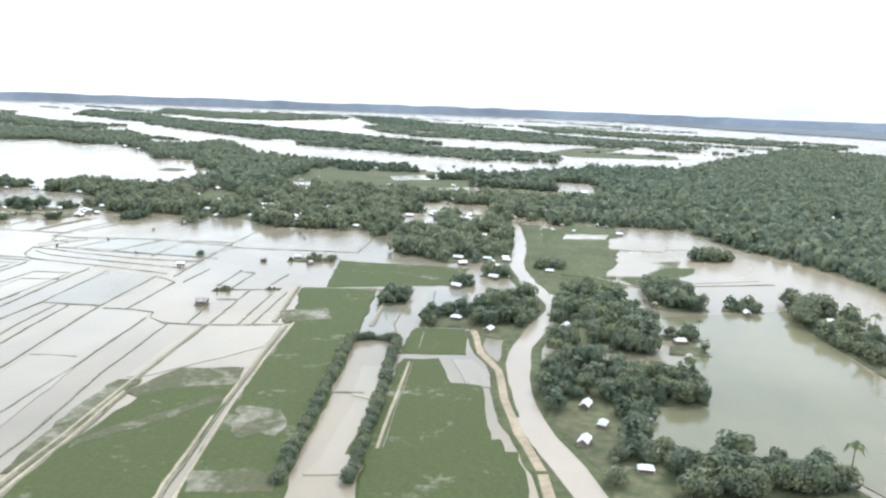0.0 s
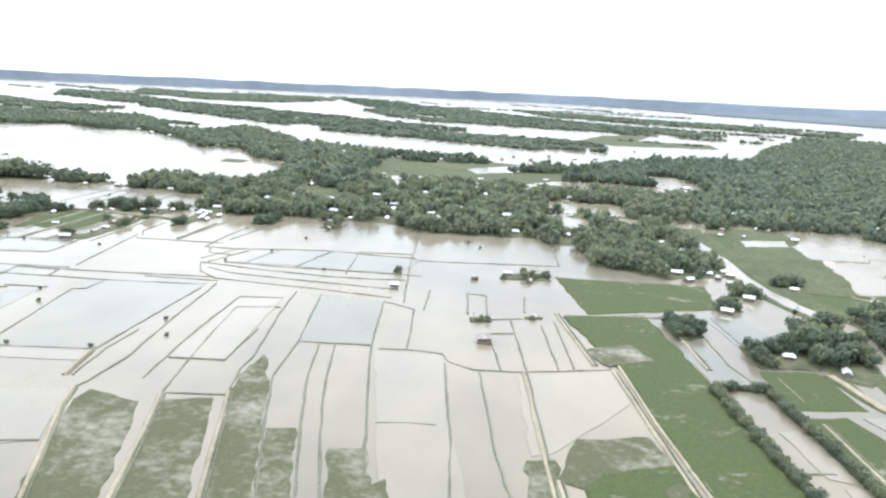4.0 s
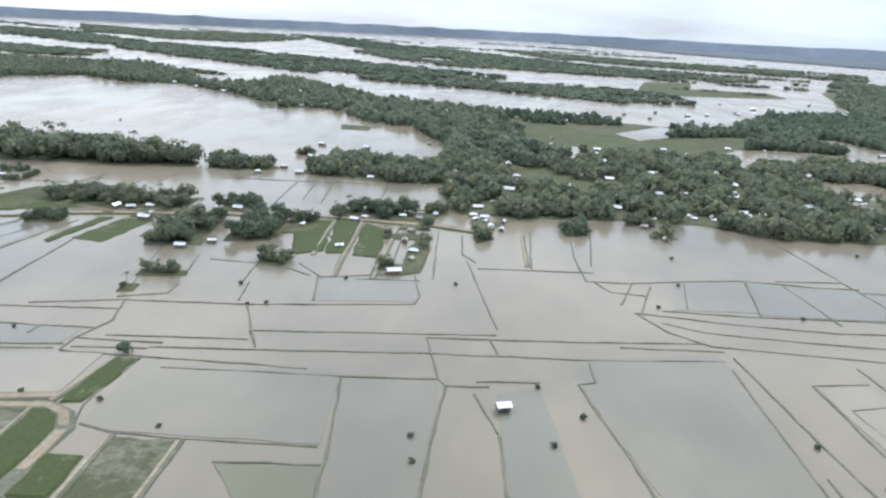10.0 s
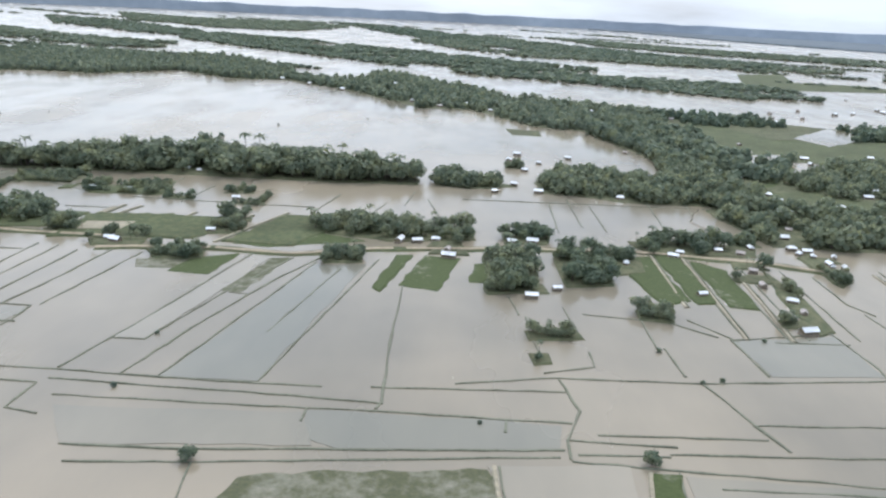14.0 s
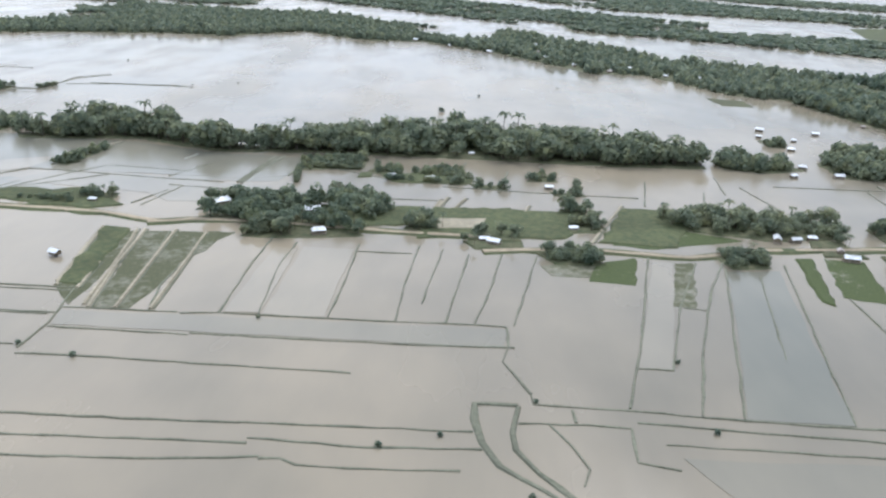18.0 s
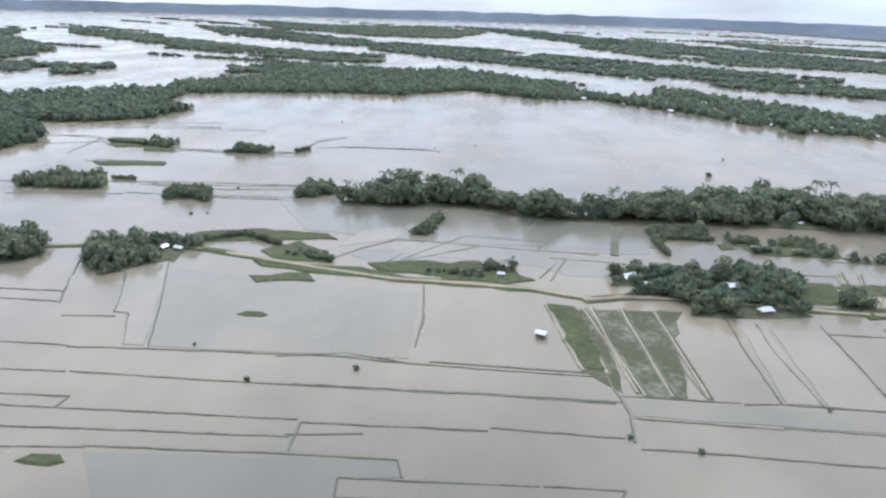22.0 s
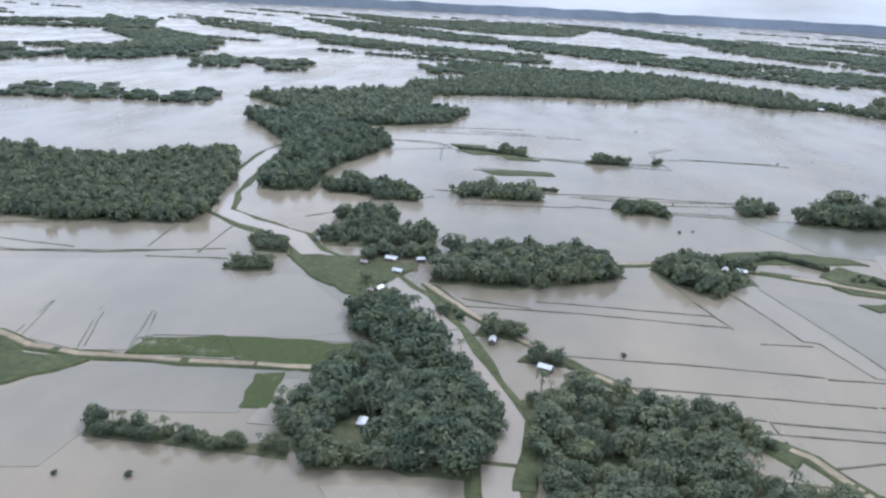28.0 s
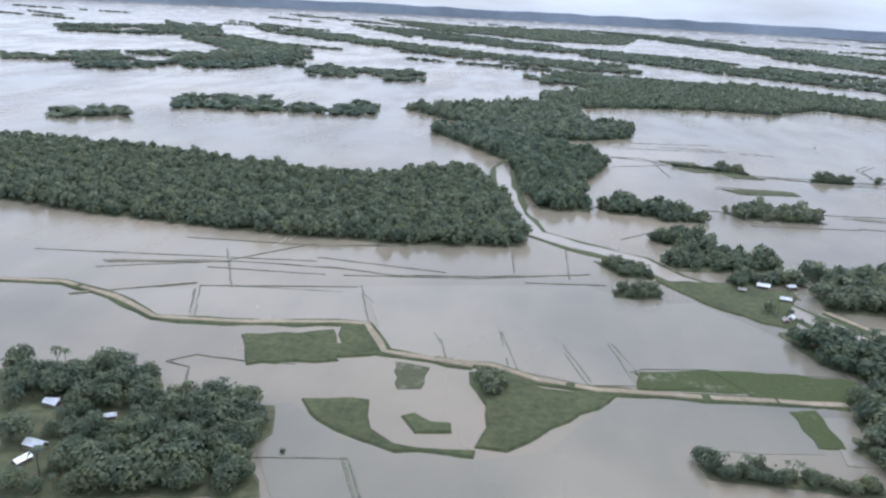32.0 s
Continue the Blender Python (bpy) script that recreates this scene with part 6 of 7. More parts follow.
house(422.3, 773.4, 1, -10, 0.96, 22)
house(192.3, 715.3, 3, 75, 0.90, 22)
house(426.8, 988.8, 0, 75, 0.93, 22)
house(286.0, 736.3, 2, 15, 0.95, 22)
house(320.4, 617.2, 0, 160, 0.84, 22)
house(188.6, 807.3, 3, 160, 0.87, 22)
house(96.8, 417.8, 0, 90, 0.71)
house(86.5, 381.3, 1, 15, 0.67)
house(32.8, 589.3, 3, -20, 0.66)
house(281.2, 829.2, 0, -20, 0.78)
house(215.6, 407.4, 3, -10, 0.66)
house(132.3, 356.8, 1, -10, 0.70)
house(110.1, 370.0, 0, 15, 0.73)
house(-5.1, 322.4, 1, 75, 0.60)
house(16.8, 412.1, 0, 0, 0.64)
house(62.1, 325.6, 3, -10, 0.69)
house(-37.8, 249.3, 2, 15, 0.78)
house(-33.0, 263.9, 3, 75, 0.65)
house(-32.6, 273.3, 1, 160, 0.75)
house(-36.5, 287.0, 3, 90, 0.70)
house(-34.7, 301.2, 3, -20, 0.71)
house(-113.2, 266.6, 2, 0, 0.63)
house(-3.1, 313.2, 0, 90, 0.73)
house(66.0, 306.6, 3, 90, 0.69)
house(-138.8, 300.8, 2, -10, 0.79)
house(-139.3, 307.9, 3, 75, 0.70)
house(-156.8, 316.7, 2, 75, 0.73)
house(-150.5, 316.8, 2, 15, 0.61)
house(-143.9, 319.4, 1, -10, 0.71)
house(-253.2, 299.4, 0, -20, 0.79)
house(-39.5, 323.6, 1, 0, 0.68)
field_hut(-382.3, 270.7, -20, BLUE)
house(-91.9, 476.6, 1, -20, 0.61)
house(-73.0, 495.7, 0, -20, 0.68)
house(-395.4, 321.0, 1, 0, 0.63)
house(-347.9, 958.3, 1, 15, 0.88, 22)
house(-154.7, 706.1, 3, 15, 1.00, 22)
house(-17.3, 425.0, 3, 90, 0.88, 22)
house(-202.1, 776.5, 0, 75, 0.90, 22)
house(-205.8, 817.4, 3, 15, 0.89, 22)
house(-133.6, 731.1, 0, 15, 0.85, 22)
house(-282.3, 905.3, 1, 15, 0.96, 22)
house(-251.4, 801.4, 2, 160, 0.82, 22)
house(-290.7, 834.4, 0, 75, 0.91, 22)
house(-99.7, 763.1, 0, -20, 0.81, 22)
house(-25.1, 718.3, 2, 75, 0.98, 22)
house(-111.9, 694.0, 1, 160, 0.84, 22)
house(-222.4, 841.5, 1, 0, 0.93, 22)
house(-32.6, 689.9, 2, 75, 0.89, 22)
house(-124.2, 786.9, 1, 160, 0.83, 22)
house(-4.7, 656.0, 2, 160, 0.87, 22)
house(-324.9, 937.9, 1, 75, 0.83, 22)
house(-234.0, 895.3, 1, 0, 0.90, 22)
house(-152.9, 767.0, 3, 90, 0.95, 22)
house(-179.9, 836.1, 2, -20, 0.92, 22)
house(-180.3, 732.4, 0, 90, 0.96, 22)
house(-205.2, 873.2, 0, -20, 0.98, 22)
house(-326.0, 872.7, 0, -10, 0.90, 22)
house(-86.6, 686.4, 2, 90, 0.90, 22)
house(0.4, 533.3, 1, -10, 0.86, 22)
house(-170.3, 809.1, 3, 15, 0.90, 22)
house(-655.8, 298.6, 3, -10, 0.70)
house(-642.2, 292.6, 0, -10, 0.70)
house(-647.3, 272.1, 3, 90, 0.68)
house(-516.4, 327.8, 2, 160, 0.67)
house(-522.5, 328.0, 0, 75, 0.67)
house(-629.4, 191.7, 1, 90, 0.71)
house(-603.8, 243.8, 0, 90, 0.61)
house(-840.1, 168.3, 2, -10, 0.63)
house(-832.3, 151.6, 2, -10, 0.79)
house(734.9, 1340.2, 1, 0, 1.00, 22)
house(537.5, 679.2, 0, -10, 0.80, 22)
house(511.7, 786.1, 2, 75, 0.95, 22)
house(424.3, 649.0, 0, -10, 0.84, 22)
house(503.0, 895.9, 2, 90, 0.83, 22)
house(667.3, 1243.7, 3, 160, 0.86, 22)
house(386.0, 455.3, 2, 90, 0.96, 22)
house(420.7, 812.8, 1, 90, 0.96, 22)
house(616.3, 905.7, 3, 75, 0.85, 22)
house(676.4, 1215.2, 2, 15, 0.97, 22)
house(645.4, 1260.2, 3, 90, 0.88, 22)
house(462.2, 485.0, 1, 160, 0.82, 22)
house(437.3, 624.4, 1, 0, 0.98, 22)
house(613.9, 1222.5, 1, 160, 0.89, 22)
house(390.0, 501.8, 0, -20, 0.98, 22)
house(439.1, 460.2, 2, 75, 0.96, 22)
house(561.0, 1092.2, 2, 15, 0.91, 22)
house(463.3, 811.2, 2, 160, 0.88, 22)
house(514.2, 747.4, 0, 160, 0.94, 22)
house(403.4, 629.4, 0, 0, 0.84, 22)
house(643.0, 1300.2, 0, -20, 0.99, 22)
house(447.3, 760.0, 0, 15, 0.94, 22)
house(451.6, 878.2, 2, -10, 0.88, 22)
house(650.1, 1052.1, 2, 75, 0.95, 22)
house(707.2, 1152.8, 1, 160, 0.94, 22)
house(402.6, 557.1, 3, 0, 1.00, 22)
house(541.4, 1141.6, 0, 160, 0.78)
house(551.3, 983.6, 0, -10, 0.77)
house(554.1, 732.5, 3, -10, 0.72)
house(402.1, 514.0, 1, -20, 0.66)
house(376.9, 619.2, 2, 15, 0.75)
house(362.8, 785.2, 1, -20, 0.78)
house(296.8, 438.5, 1, -10, 0.80)
house(343.0, 464.5, 3, -10, 0.73)
house(373.8, 412.3, 2, 75, 0.65)
house(699.4, 1076.9, 2, -10, 0.72)
house(639.9, 1091.2, 3, -10, 0.70)
house(521.7, 599.5, 1, -10, 0.67)
house(435.5, 910.7, 1, 160, 0.70)
house(52.3, 386.5, 0, 75, 0.68)
house(90.2, 421.1, 0, 75, 0.68)
house(79.2, 444.8, 0, -10, 0.66)
house(139.6, 529.9, 2, 75, 0.68)
house(172.6, 341.6, 0, 90, 0.79)
house(205.6, 372.7, 0, 160, 0.65)
house(0.2, 358.5, 3, 160, 0.62)
house(-9.8, 330.7, 1, 0, 0.77)
house(129.1, 407.8, 1, 75, 0.67)
house(191.4, 450.6, 3, 160, 0.77)
house(124.6, 358.3, 1, 160, 0.73)
house(-101.4, 454.4, 1, 160, 0.76)
house(-108.3, 482.7, 1, -20, 0.63)
house(-34.4, 523.9, 3, 0, 0.63)
house(274.9, 377.5, 3, -20, 0.64)
house(301.2, 380.0, 3, 90, 0.76)
house(270.5, 243.5, 0, 0, 0.62)
house(253.5, 147.7, 0, 75, 0.74)
house(228.0, 258.8, 2, -10, 0.77)
house(244.2, 255.7, 1, 90, 0.64)
house(250.5, 260.7, 2, -20, 0.61)
house(282.3, 70.0, 0, 75, 0.73)
house(63.7, 398.5, 1, 15, 0.65)
house(99.7, 398.3, 0, -20, 0.68)
house(112.5, 497.6, 2, 0, 0.78)
house(206.5, 566.1, 1, 75, 0.66)
house(182.0, 413.5, 2, -20, 0.78)
house(232.0, 325.5, 2, 15, 0.63)
house(239.7, 307.7, 1, 0, 0.69)
house(248.6, 304.9, 3, -10, 0.65)
house(267.0, 952.7, 0, -10, 0.63)
house(59.6, 519.3, 1, 75, 0.79)
house(127.7, 517.0, 2, 160, 0.64)
house(98.3, 348.2, 3, 90, 0.79)
house(116.1, 359.9, 2, 0, 0.69)
house(88.1, 349.1, 1, 90, 0.65)
house(121.1, 339.0, 0, -10, 0.72)
house(148.6, 360.8, 2, 75, 0.78)
house(190.9, 402.4, 1, 160, 0.78)
house(215.2, 408.7, 1, -20, 0.62)
house(327.9, 798.7, 0, -10, 0.77)
house(24.0, 633.8, 3, 90, 0.61)
house(-98.5, 405.0, 0, 0, 0.76)
house(-119.3, 402.2, 1, 15, 0.66)
house(-61.0, 400.2, 1, -10, 0.78)
house(9.6, 475.8, 2, 90, 0.78)
house(-115.8, 321.7, 0, -20, 0.62)
house(-108.2, 322.9, 0, -10, 0.78)
house(-77.6, 302.9, 1, 75, 0.61)
house(-58.5, 314.3, 2, -20, 0.61)
house(-54.9, 318.9, 1, -20, 0.62)
house(-32.3, 320.9, 3, -20, 0.74)
house(-25.9, 328.9, 1, 90, 0.73)
house(-192.5, 456.9, 2, 75, 0.79)
house(-102.3, 499.9, 0, -20, 0.79)
house(-109.4, 418.5, 1, -10, 0.79)
house(-532.0, 172.6, 1, 160, 0.72)
house(-588.1, 229.5, 0, 160, 0.73)
house(-647.1, 304.7, 2, -10, 0.74)
house(-636.4, 307.2, 1, 15, 0.74)

# a boat on the canal
boat(260.7, 211.8, 62)

# bushes on the bunds
bush(9.3, 158.9, 1.6, 137)
bush(62.7, 136.9, 1.4, 198)
bush(1.6, 146.7, 1.5, 218)
bush(85.3, 225.3, 1.3, 295)
bush(55.4, 251.0, 1.4, 68)
bush(137.4, 297.0, 1.6, 49)
bush(1.0, 172.2, 1.3, 344)
bush(-26.2, 138.9, 1.4, 320)
bush(-9.9, 126.0, 1.6, 215)
bush(43.4, 229.2, 1.4, 197)
bush(143.6, 286.1, 1.4, 208)
bush(61.7, 282.0, 1.5, 172)
bush(24.9, 121.0, 1.5, 14)
bush(47.7, 123.3, 1.6, 310)
bush(55.7, 151.1, 1.5, 83)
bush(-130.0, 192.0, 1.1, 94)
bush(-76.9, 215.8, 1.2, 141)
bush(-71.8, 217.1, 1.4, 173)
bush(-83.2, 232.6, 1.6, 308)
bush(-92.6, 156.7, 1.4, 48)
bush(-110.1, 158.3, 1.4, 134)
bush(-76.7, 147.0, 1.2, 255)
bush(-26.9, 148.0, 1.4, 133)
bush(-17.6, 241.5, 1.3, 15)
bush(-52.5, 242.4, 1.4, 321)
bush(-211.0, 227.5, 1.3, 162)
bush(-209.7, 199.3, 1.4, 281)
bush(-245.4, 206.9, 1.2, 64)
bush(-248.0, 176.1, 1.3, 137)
bush(-264.9, 192.9, 1.2, 342)
bush(-348.7, 214.7, 1.6, 253)
bush(-313.2, 238.3, 1.2, 102)
bush(-276.4, 188.4, 1.5, 357)
bush(-363.5, 218.7, 1.4, 323)
bush(-566.2, 244.1, 1.6, 323)
bush(-506.7, 195.8, 1.6, 2)
bush(-456.6, 231.9, 1.7, 354)
bush(-477.7, 249.7, 1.1, 137)
bush(-430.8, 242.1, 1.7, 236)
bush(-512.7, 182.5, 1.3, 279)
bush(-685.2, 159.9, 1.3, 119)
bush(-670.6, 162.6, 1.7, 58)
bush(-781.0, 162.4, 1.3, 185)
bush(-528.5, 653.8, 1.3, 208)
bush(-419.8, 575.3, 1.1, 38)
bush(-445.4, 561.0, 1.2, 319)
bush(-259.6, 568.2, 1.7, 233)
bush(-204.6, 616.3, 1.1, 53)
bush(-532.8, 376.9, 1.5, 288)
bush(-526.6, 380.0, 1.1, 88)
bush(-529.3, 426.0, 1.4, 232)
bush(-525.7, 543.8, 1.3, 212)

# single trees
tree(114.3, 229.4, 3.4, 4, 179, 1.1, -0.3)
tree(-97.1, 180.1, 3.4, 2, 282, 1.1, -0.3)
tree(-184.5, 173.5, 3.4, 1, 234, 1.1, -0.3)
tree(-218.3, 372.6, 3.4, 4, 313, 1.1, -0.3)
tree(-281.1, 512.1, 3.4, 4, 0, 1.1, -0.3)

# grass islets
verge((-490.4, 191.4), (-488.4, 190.8), (-483.4, 191.0), (-481.8, 192.4), (-483.8, 193.8), (-488.9, 193.9))
verge((-473.2, 272.3), (-471.2, 271.7), (-466.2, 271.9), (-464.7, 273.3), (-466.7, 274.7), (-471.7, 274.8))
verge((-637.5, 533.1), (-635.5, 532.5), (-630.5, 532.7), (-629.0, 534.1), (-631.0, 535.5), (-636.0, 535.6))

# village trees
wood([(146.2, 615.9), (169.7, 623.3), (227.9, 665.6), (300.9, 670.0), (351.7, 659.8), (409.7, 652.1), (355.5, 547.5), (302.9, 560.3), (242.2, 577.5), (178.9, 574.0), (141.3, 573.0)], 4.6, 6.5, 0, LUMP)
wood([(-765.5, 593.5), (-725.1, 591.6), (-672.9, 624.7), (-663.0, 690.9), (-685.1, 691.8), (-807.7, 657.1)], 4.4, 6.0, 0, LUMP)
wood([(-403.6, 413.4), (-379.6, 414.6), (-383.2, 423.4), (-411.9, 429.8)], 4.4, 8.0, 0, LUMP)
wood([(-868.6, 702.4), (-799.3, 771.0), (-740.5, 791.9), (-750.2, 880.0), (-702.0, 930.3), (-663.8, 1037.0), (-619.4, 1092.9), (-468.7, 1139.4), (-351.4, 1000.8), (-304.8, 900.2), (-248.5, 898.1), (-238.7, 988.6), (-202.4, 972.2), (-140.4, 864.2), (-83.4, 786.3), (-47.8, 779.4), (-22.7, 754.1), (26.8, 735.3), (27.5, 670.4), (-28.7, 630.3), (-45.1, 607.3), (-81.4, 620.9), (-101.6, 654.4), (-127.6, 698.7), (-170.7, 695.9), (-183.6, 716.9), (-239.3, 794.0), (-314.2, 866.0), (-371.8, 859.2), (-454.9, 916.0), (-508.9, 844.1), (-567.1, 843.3), (-643.6, 820.1), (-711.0, 789.0), (-699.9, 696.7), (-719.2, 607.8), (-793.0, 632.7)], 5.6, 7.0, 0, LUMP)
wood([(-751.2, 1064.1), (-738.0, 1167.7), (-653.8, 1141.8), (-586.5, 1131.6), (-582.9, 1143.8), (-655.1, 1049.7), (-729.3, 1049.5)], 5.6, 6.0, 0, LUMP)
wood([(26.8, 735.3), (74.7, 721.9), (121.0, 709.1), (158.8, 690.7), (202.1, 668.7), (238.3, 708.5), (309.9, 818.0), (378.1, 852.2), (449.8, 842.4), (429.6, 702.9), (255.1, 595.5), (225.3, 619.0), (206.0, 633.4), (138.3, 615.3), (94.8, 611.9), (68.8, 627.9), (34.4, 630.2)], 5.6, 7.0, 0, LUMP)
wood([(-97.8, 430.2), (-87.0, 444.3), (-59.2, 454.2), (-44.1, 447.2), (-29.3, 442.2), (-20.9, 498.5), (-22.7, 535.9), (-33.8, 561.6), (-45.7, 595.6), (-30.1, 642.8), (20.4, 686.0), (7.1, 562.4), (8.1, 479.0), (11.1, 443.5), (-20.1, 395.2), (-31.0, 395.7), (-60.9, 395.0), (-79.0, 403.1), (-96.3, 405.0)], 4.0, 7.0, 0, THIN)
wood([(-149.2, 425.8), (-133.6, 429.3), (-118.6, 426.3), (-109.0, 416.0), (-108.3, 416.3), (-130.6, 407.7), (-146.7, 411.4)], 3.4, 6.5, 0, THIN)
wood([(-103.6, 602.1), (-81.1, 596.9), (-80.9, 577.4), (-100.4, 577.4)], 3.0, 3.5, 0, THIN)
wood([(-111.8, 474.2), (-102.8, 480.3), (-101.2, 461.8), (-109.4, 459.9)], 3.0, 4.5, 0, THIN)
wood([(-117.7, 334.6), (-102.5, 339.1), (-101.4, 332.2), (-116.8, 328.0)], 2.8, 4.0, 0, FINE)
wood([(166.0, 643.8), (194.0, 689.4), (291.0, 757.7), (407.2, 839.5), (513.4, 910.5), (595.1, 905.0), (438.2, 621.8), (344.6, 570.6), (252.9, 568.0), (213.7, 577.4), (171.7, 580.6)], 5.0, 6.5, 0, LUMP)
wood([(155.9, 238.6), (174.0, 244.1), (174.5, 232.7), (154.9, 230.5)], 2.4, 2.4, 0, FINE)
wood([(147.1, 175.7), (153.1, 177.3), (153.8, 173.0), (147.7, 171.5)], 2.4, 2.2, 0, FINE)
wood([(165.1, 181.0), (170.2, 182.4), (170.2, 180.2), (165.1, 178.9)], 2.4, 2.0, 0, FINE)
wood([(-472.6, 335.1), (-459.8, 331.2), (-458.6, 325.8), (-479.2, 328.3)], 2.4, 2.4, 0, FINE)
wood([(-426.8, 320.2), (-403.5, 324.8), (-399.3, 316.7), (-427.2, 321.0)], 2.4, 2.2, 0, FINE)
wood([(-515.0, 351.8), (-498.8, 354.3), (-498.9, 354.1), (-513.3, 348.7)], 2.4, 1.8, 0, FINE)
wood([(-560.8, 410.2), (-547.7, 415.3), (-536.4, 405.4), (-555.1, 398.3)], 2.4, 2.6, 0, FINE)
wood([(-494.8, 425.6), (-485.4, 427.6), (-484.4, 424.1), (-493.8, 422.1)], 2.4, 2.2, 0, FINE)
wood([(-558.9, 419.6), (-550.3, 425.4), (-536.7, 409.9), (-555.5, 402.0)], 2.4, 2.2, 0, FINE)
wood([(-498.7, 434.5), (-489.2, 439.4), (-485.9, 418.8), (-496.3, 414.1)], 2.4, 2.2, 0, FINE)
wood([(-651.5, 193.7), (-641.9, 203.1), (-619.0, 212.7), (-604.0, 212.7), (-596.4, 194.8), (-600.5, 181.2), (-625.1, 175.2), (-636.4, 172.9)], 2.4, 5.0, 0, FINE)
wood([(-613.9, 161.0), (-604.1, 162.0), (-598.7, 159.9), (-611.6, 157.0)], 2.4, 3.0, 0, FINE)
wood([(-624.5, 265.2), (-616.8, 267.0), (-613.9, 257.2), (-621.3, 257.3)], 2.4, 2.5, 0, FINE)
wood([(-689.7, 178.6), (-684.6, 178.9), (-661.8, 179.7), (-647.0, 177.5), (-648.0, 176.9), (-667.7, 176.0), (-687.4, 174.0)], 2.4, 2.6, 0, FINE)

# hedges on the pond banks
hedge((-332.6, 391.7), (-320.6, 396.1), (-307.8, 394.7))
hedge((-295.1, 367.3), (-288.9, 367.6))
hedge((-280.3, 366.7), (-275.1, 366.9))
hedge((-219.0, 371.4), (-218.7, 362.0))
hedge((-792.2, 320.0), (-784.7, 318.5))
hedge((-651.5, 529.9), (-633.8, 528.4), (-607.2, 519.2))
hedge((-569.5, 515.5), (-545.4, 518.0))
hedge((-528.3, 526.2), (-523.0, 537.3))
hedge((-599.1, 434.5), (-587.0, 434.7))
hedge((-333.8, 376.6), (-330.8, 356.9))
hedge((-327.9, 380.0), (-308.7, 380.4))
hedge((-511.4, 341.9), (-498.7, 351.7), (-481.5, 341.0))
hedge((-466.5, 328.7), (-457.6, 325.9))
hedge((213.5, 127.5), (218.2, 88.9), (222.1, 58.1), (224.3, 39.3))
hedge((227.3, 130.1), (232.0, 92.2), (235.5, 61.1), (237.4, 42.1))
hedge((213.5, 127.5), (218.9, 131.2), (227.3, 130.1))

# groves
wood([(276.7, 204.1), (289.2, 220.0), (300.8, 193.9), (307.5, 158.8), (303.5, 137.1), (273.1, 136.7), (271.7, 158.3)], 3.7, 6.0, 24, FINE)
wood([(272.9, 120.3), (294.2, 121.6), (298.4, 101.1), (295.7, 70.0), (286.8, 57.0), (278.2, 71.2), (272.4, 93.7)], 3.7, 6.0, 24, FINE)
wood([(285.7, 56.8), (309.3, 68.2), (331.2, 69.5), (336.5, 58.8), (287.8, 46.5)], 3.7, 6.0, 24, NEAR)
wood([(308.0, 229.0), (323.8, 228.9), (329.2, 194.3), (311.0, 192.7)], 3.7, 6.2, 24, THIN)
wood([(362.4, 217.1), (374.5, 216.9), (380.4, 169.1), (367.3, 133.9), (362.7, 158.2), (358.5, 188.2)], 3.7, 6.0, 24, FINE)
wood([(297.0, 117.6), (314.3, 113.4), (313.3, 99.6), (299.3, 95.5)], 2.9, 5.2, 24, FINE)
wood([(189.2, 307.0), (207.8, 344.5), (244.7, 359.2), (250.8, 295.7), (250.8, 262.0), (223.6, 249.2), (195.3, 267.4)], 3.7, 6.2, 0, THIN)
wood([(287.6, 62.5), (300.9, 63.2), (299.6, 69.0), (289.8, 67.6)], 2.6, 5.0, 0, NEAR)
wood([(309.0, 139.6), (320.9, 140.1), (319.8, 148.7), (310.6, 147.6)], 2.6, 3.9, 0, FINE)
wood([(306.5, 154.7), (321.1, 155.1), (319.6, 160.4), (308.7, 159.4)], 2.6, 4.3, 0, FINE)
wood([(334.7, 197.0), (349.1, 197.3), (348.2, 205.3), (337.1, 204.2)], 2.6, 4.0, 0, THIN)
wood([(241.9, 227.3), (253.4, 227.5), (252.4, 234.8), (243.7, 233.8)], 2.6, 5.1, 0, THIN)
wood([(234.0, 161.9), (249.6, 162.1), (248.0, 169.0), (236.3, 168.0)], 2.6, 4.8, 0, FINE)
wood([(229.6, 207.2), (241.4, 207.4), (240.2, 215.4), (231.3, 214.4)], 2.6, 4.8, 0, THIN)
wood([(210.4, 186.2), (218.5, 188.5), (220.5, 174.1), (212.0, 168.2)], 2.3, 3.8, 24, FINE)
wood([(230.0, 166.4), (240.9, 162.9), (249.6, 159.0), (246.9, 150.6), (231.1, 148.1)], 2.3, 3.8, 24, FINE)
wood([(248.3, 181.9), (262.1, 197.2), (267.1, 173.5), (264.2, 151.5), (257.4, 140.6), (249.7, 144.6)], 3.7, 6.0, 24, FINE)
wood([(-26.3, 383.1), (-16.2, 337.5), (13.1, 332.6), (41.8, 336.2), (54.9, 337.4), (88.9, 336.5), (115.7, 317.9), (152.3, 318.6), (189.9, 322.5), (225.2, 336.1), (319.6, 523.2), (247.3, 500.5), (231.3, 517.1), (186.2, 491.8), (154.3, 515.2), (101.2, 522.6), (45.7, 462.9), (6.0, 426.8)], 4.4, 7.2, 0, THIN)
wood([(347.2, 578.8), (255.1, 574.5), (173.9, 588.9), (107.5, 580.6), (63.6, 579.2), (6.7, 641.4), (-39.6, 661.7), (-45.8, 599.3), (-13.5, 482.2), (5.3, 436.0), (45.8, 469.2), (61.8, 521.8), (155.5, 540.4), (210.9, 581.5), (250.4, 572.9), (332.8, 549.6)], 4.4, 7.2, 0, LUMP)
wood([(55.4, 329.2), (67.5, 329.4), (66.6, 335.8), (57.4, 334.9)], 2.6, 4.1, 0, THIN)
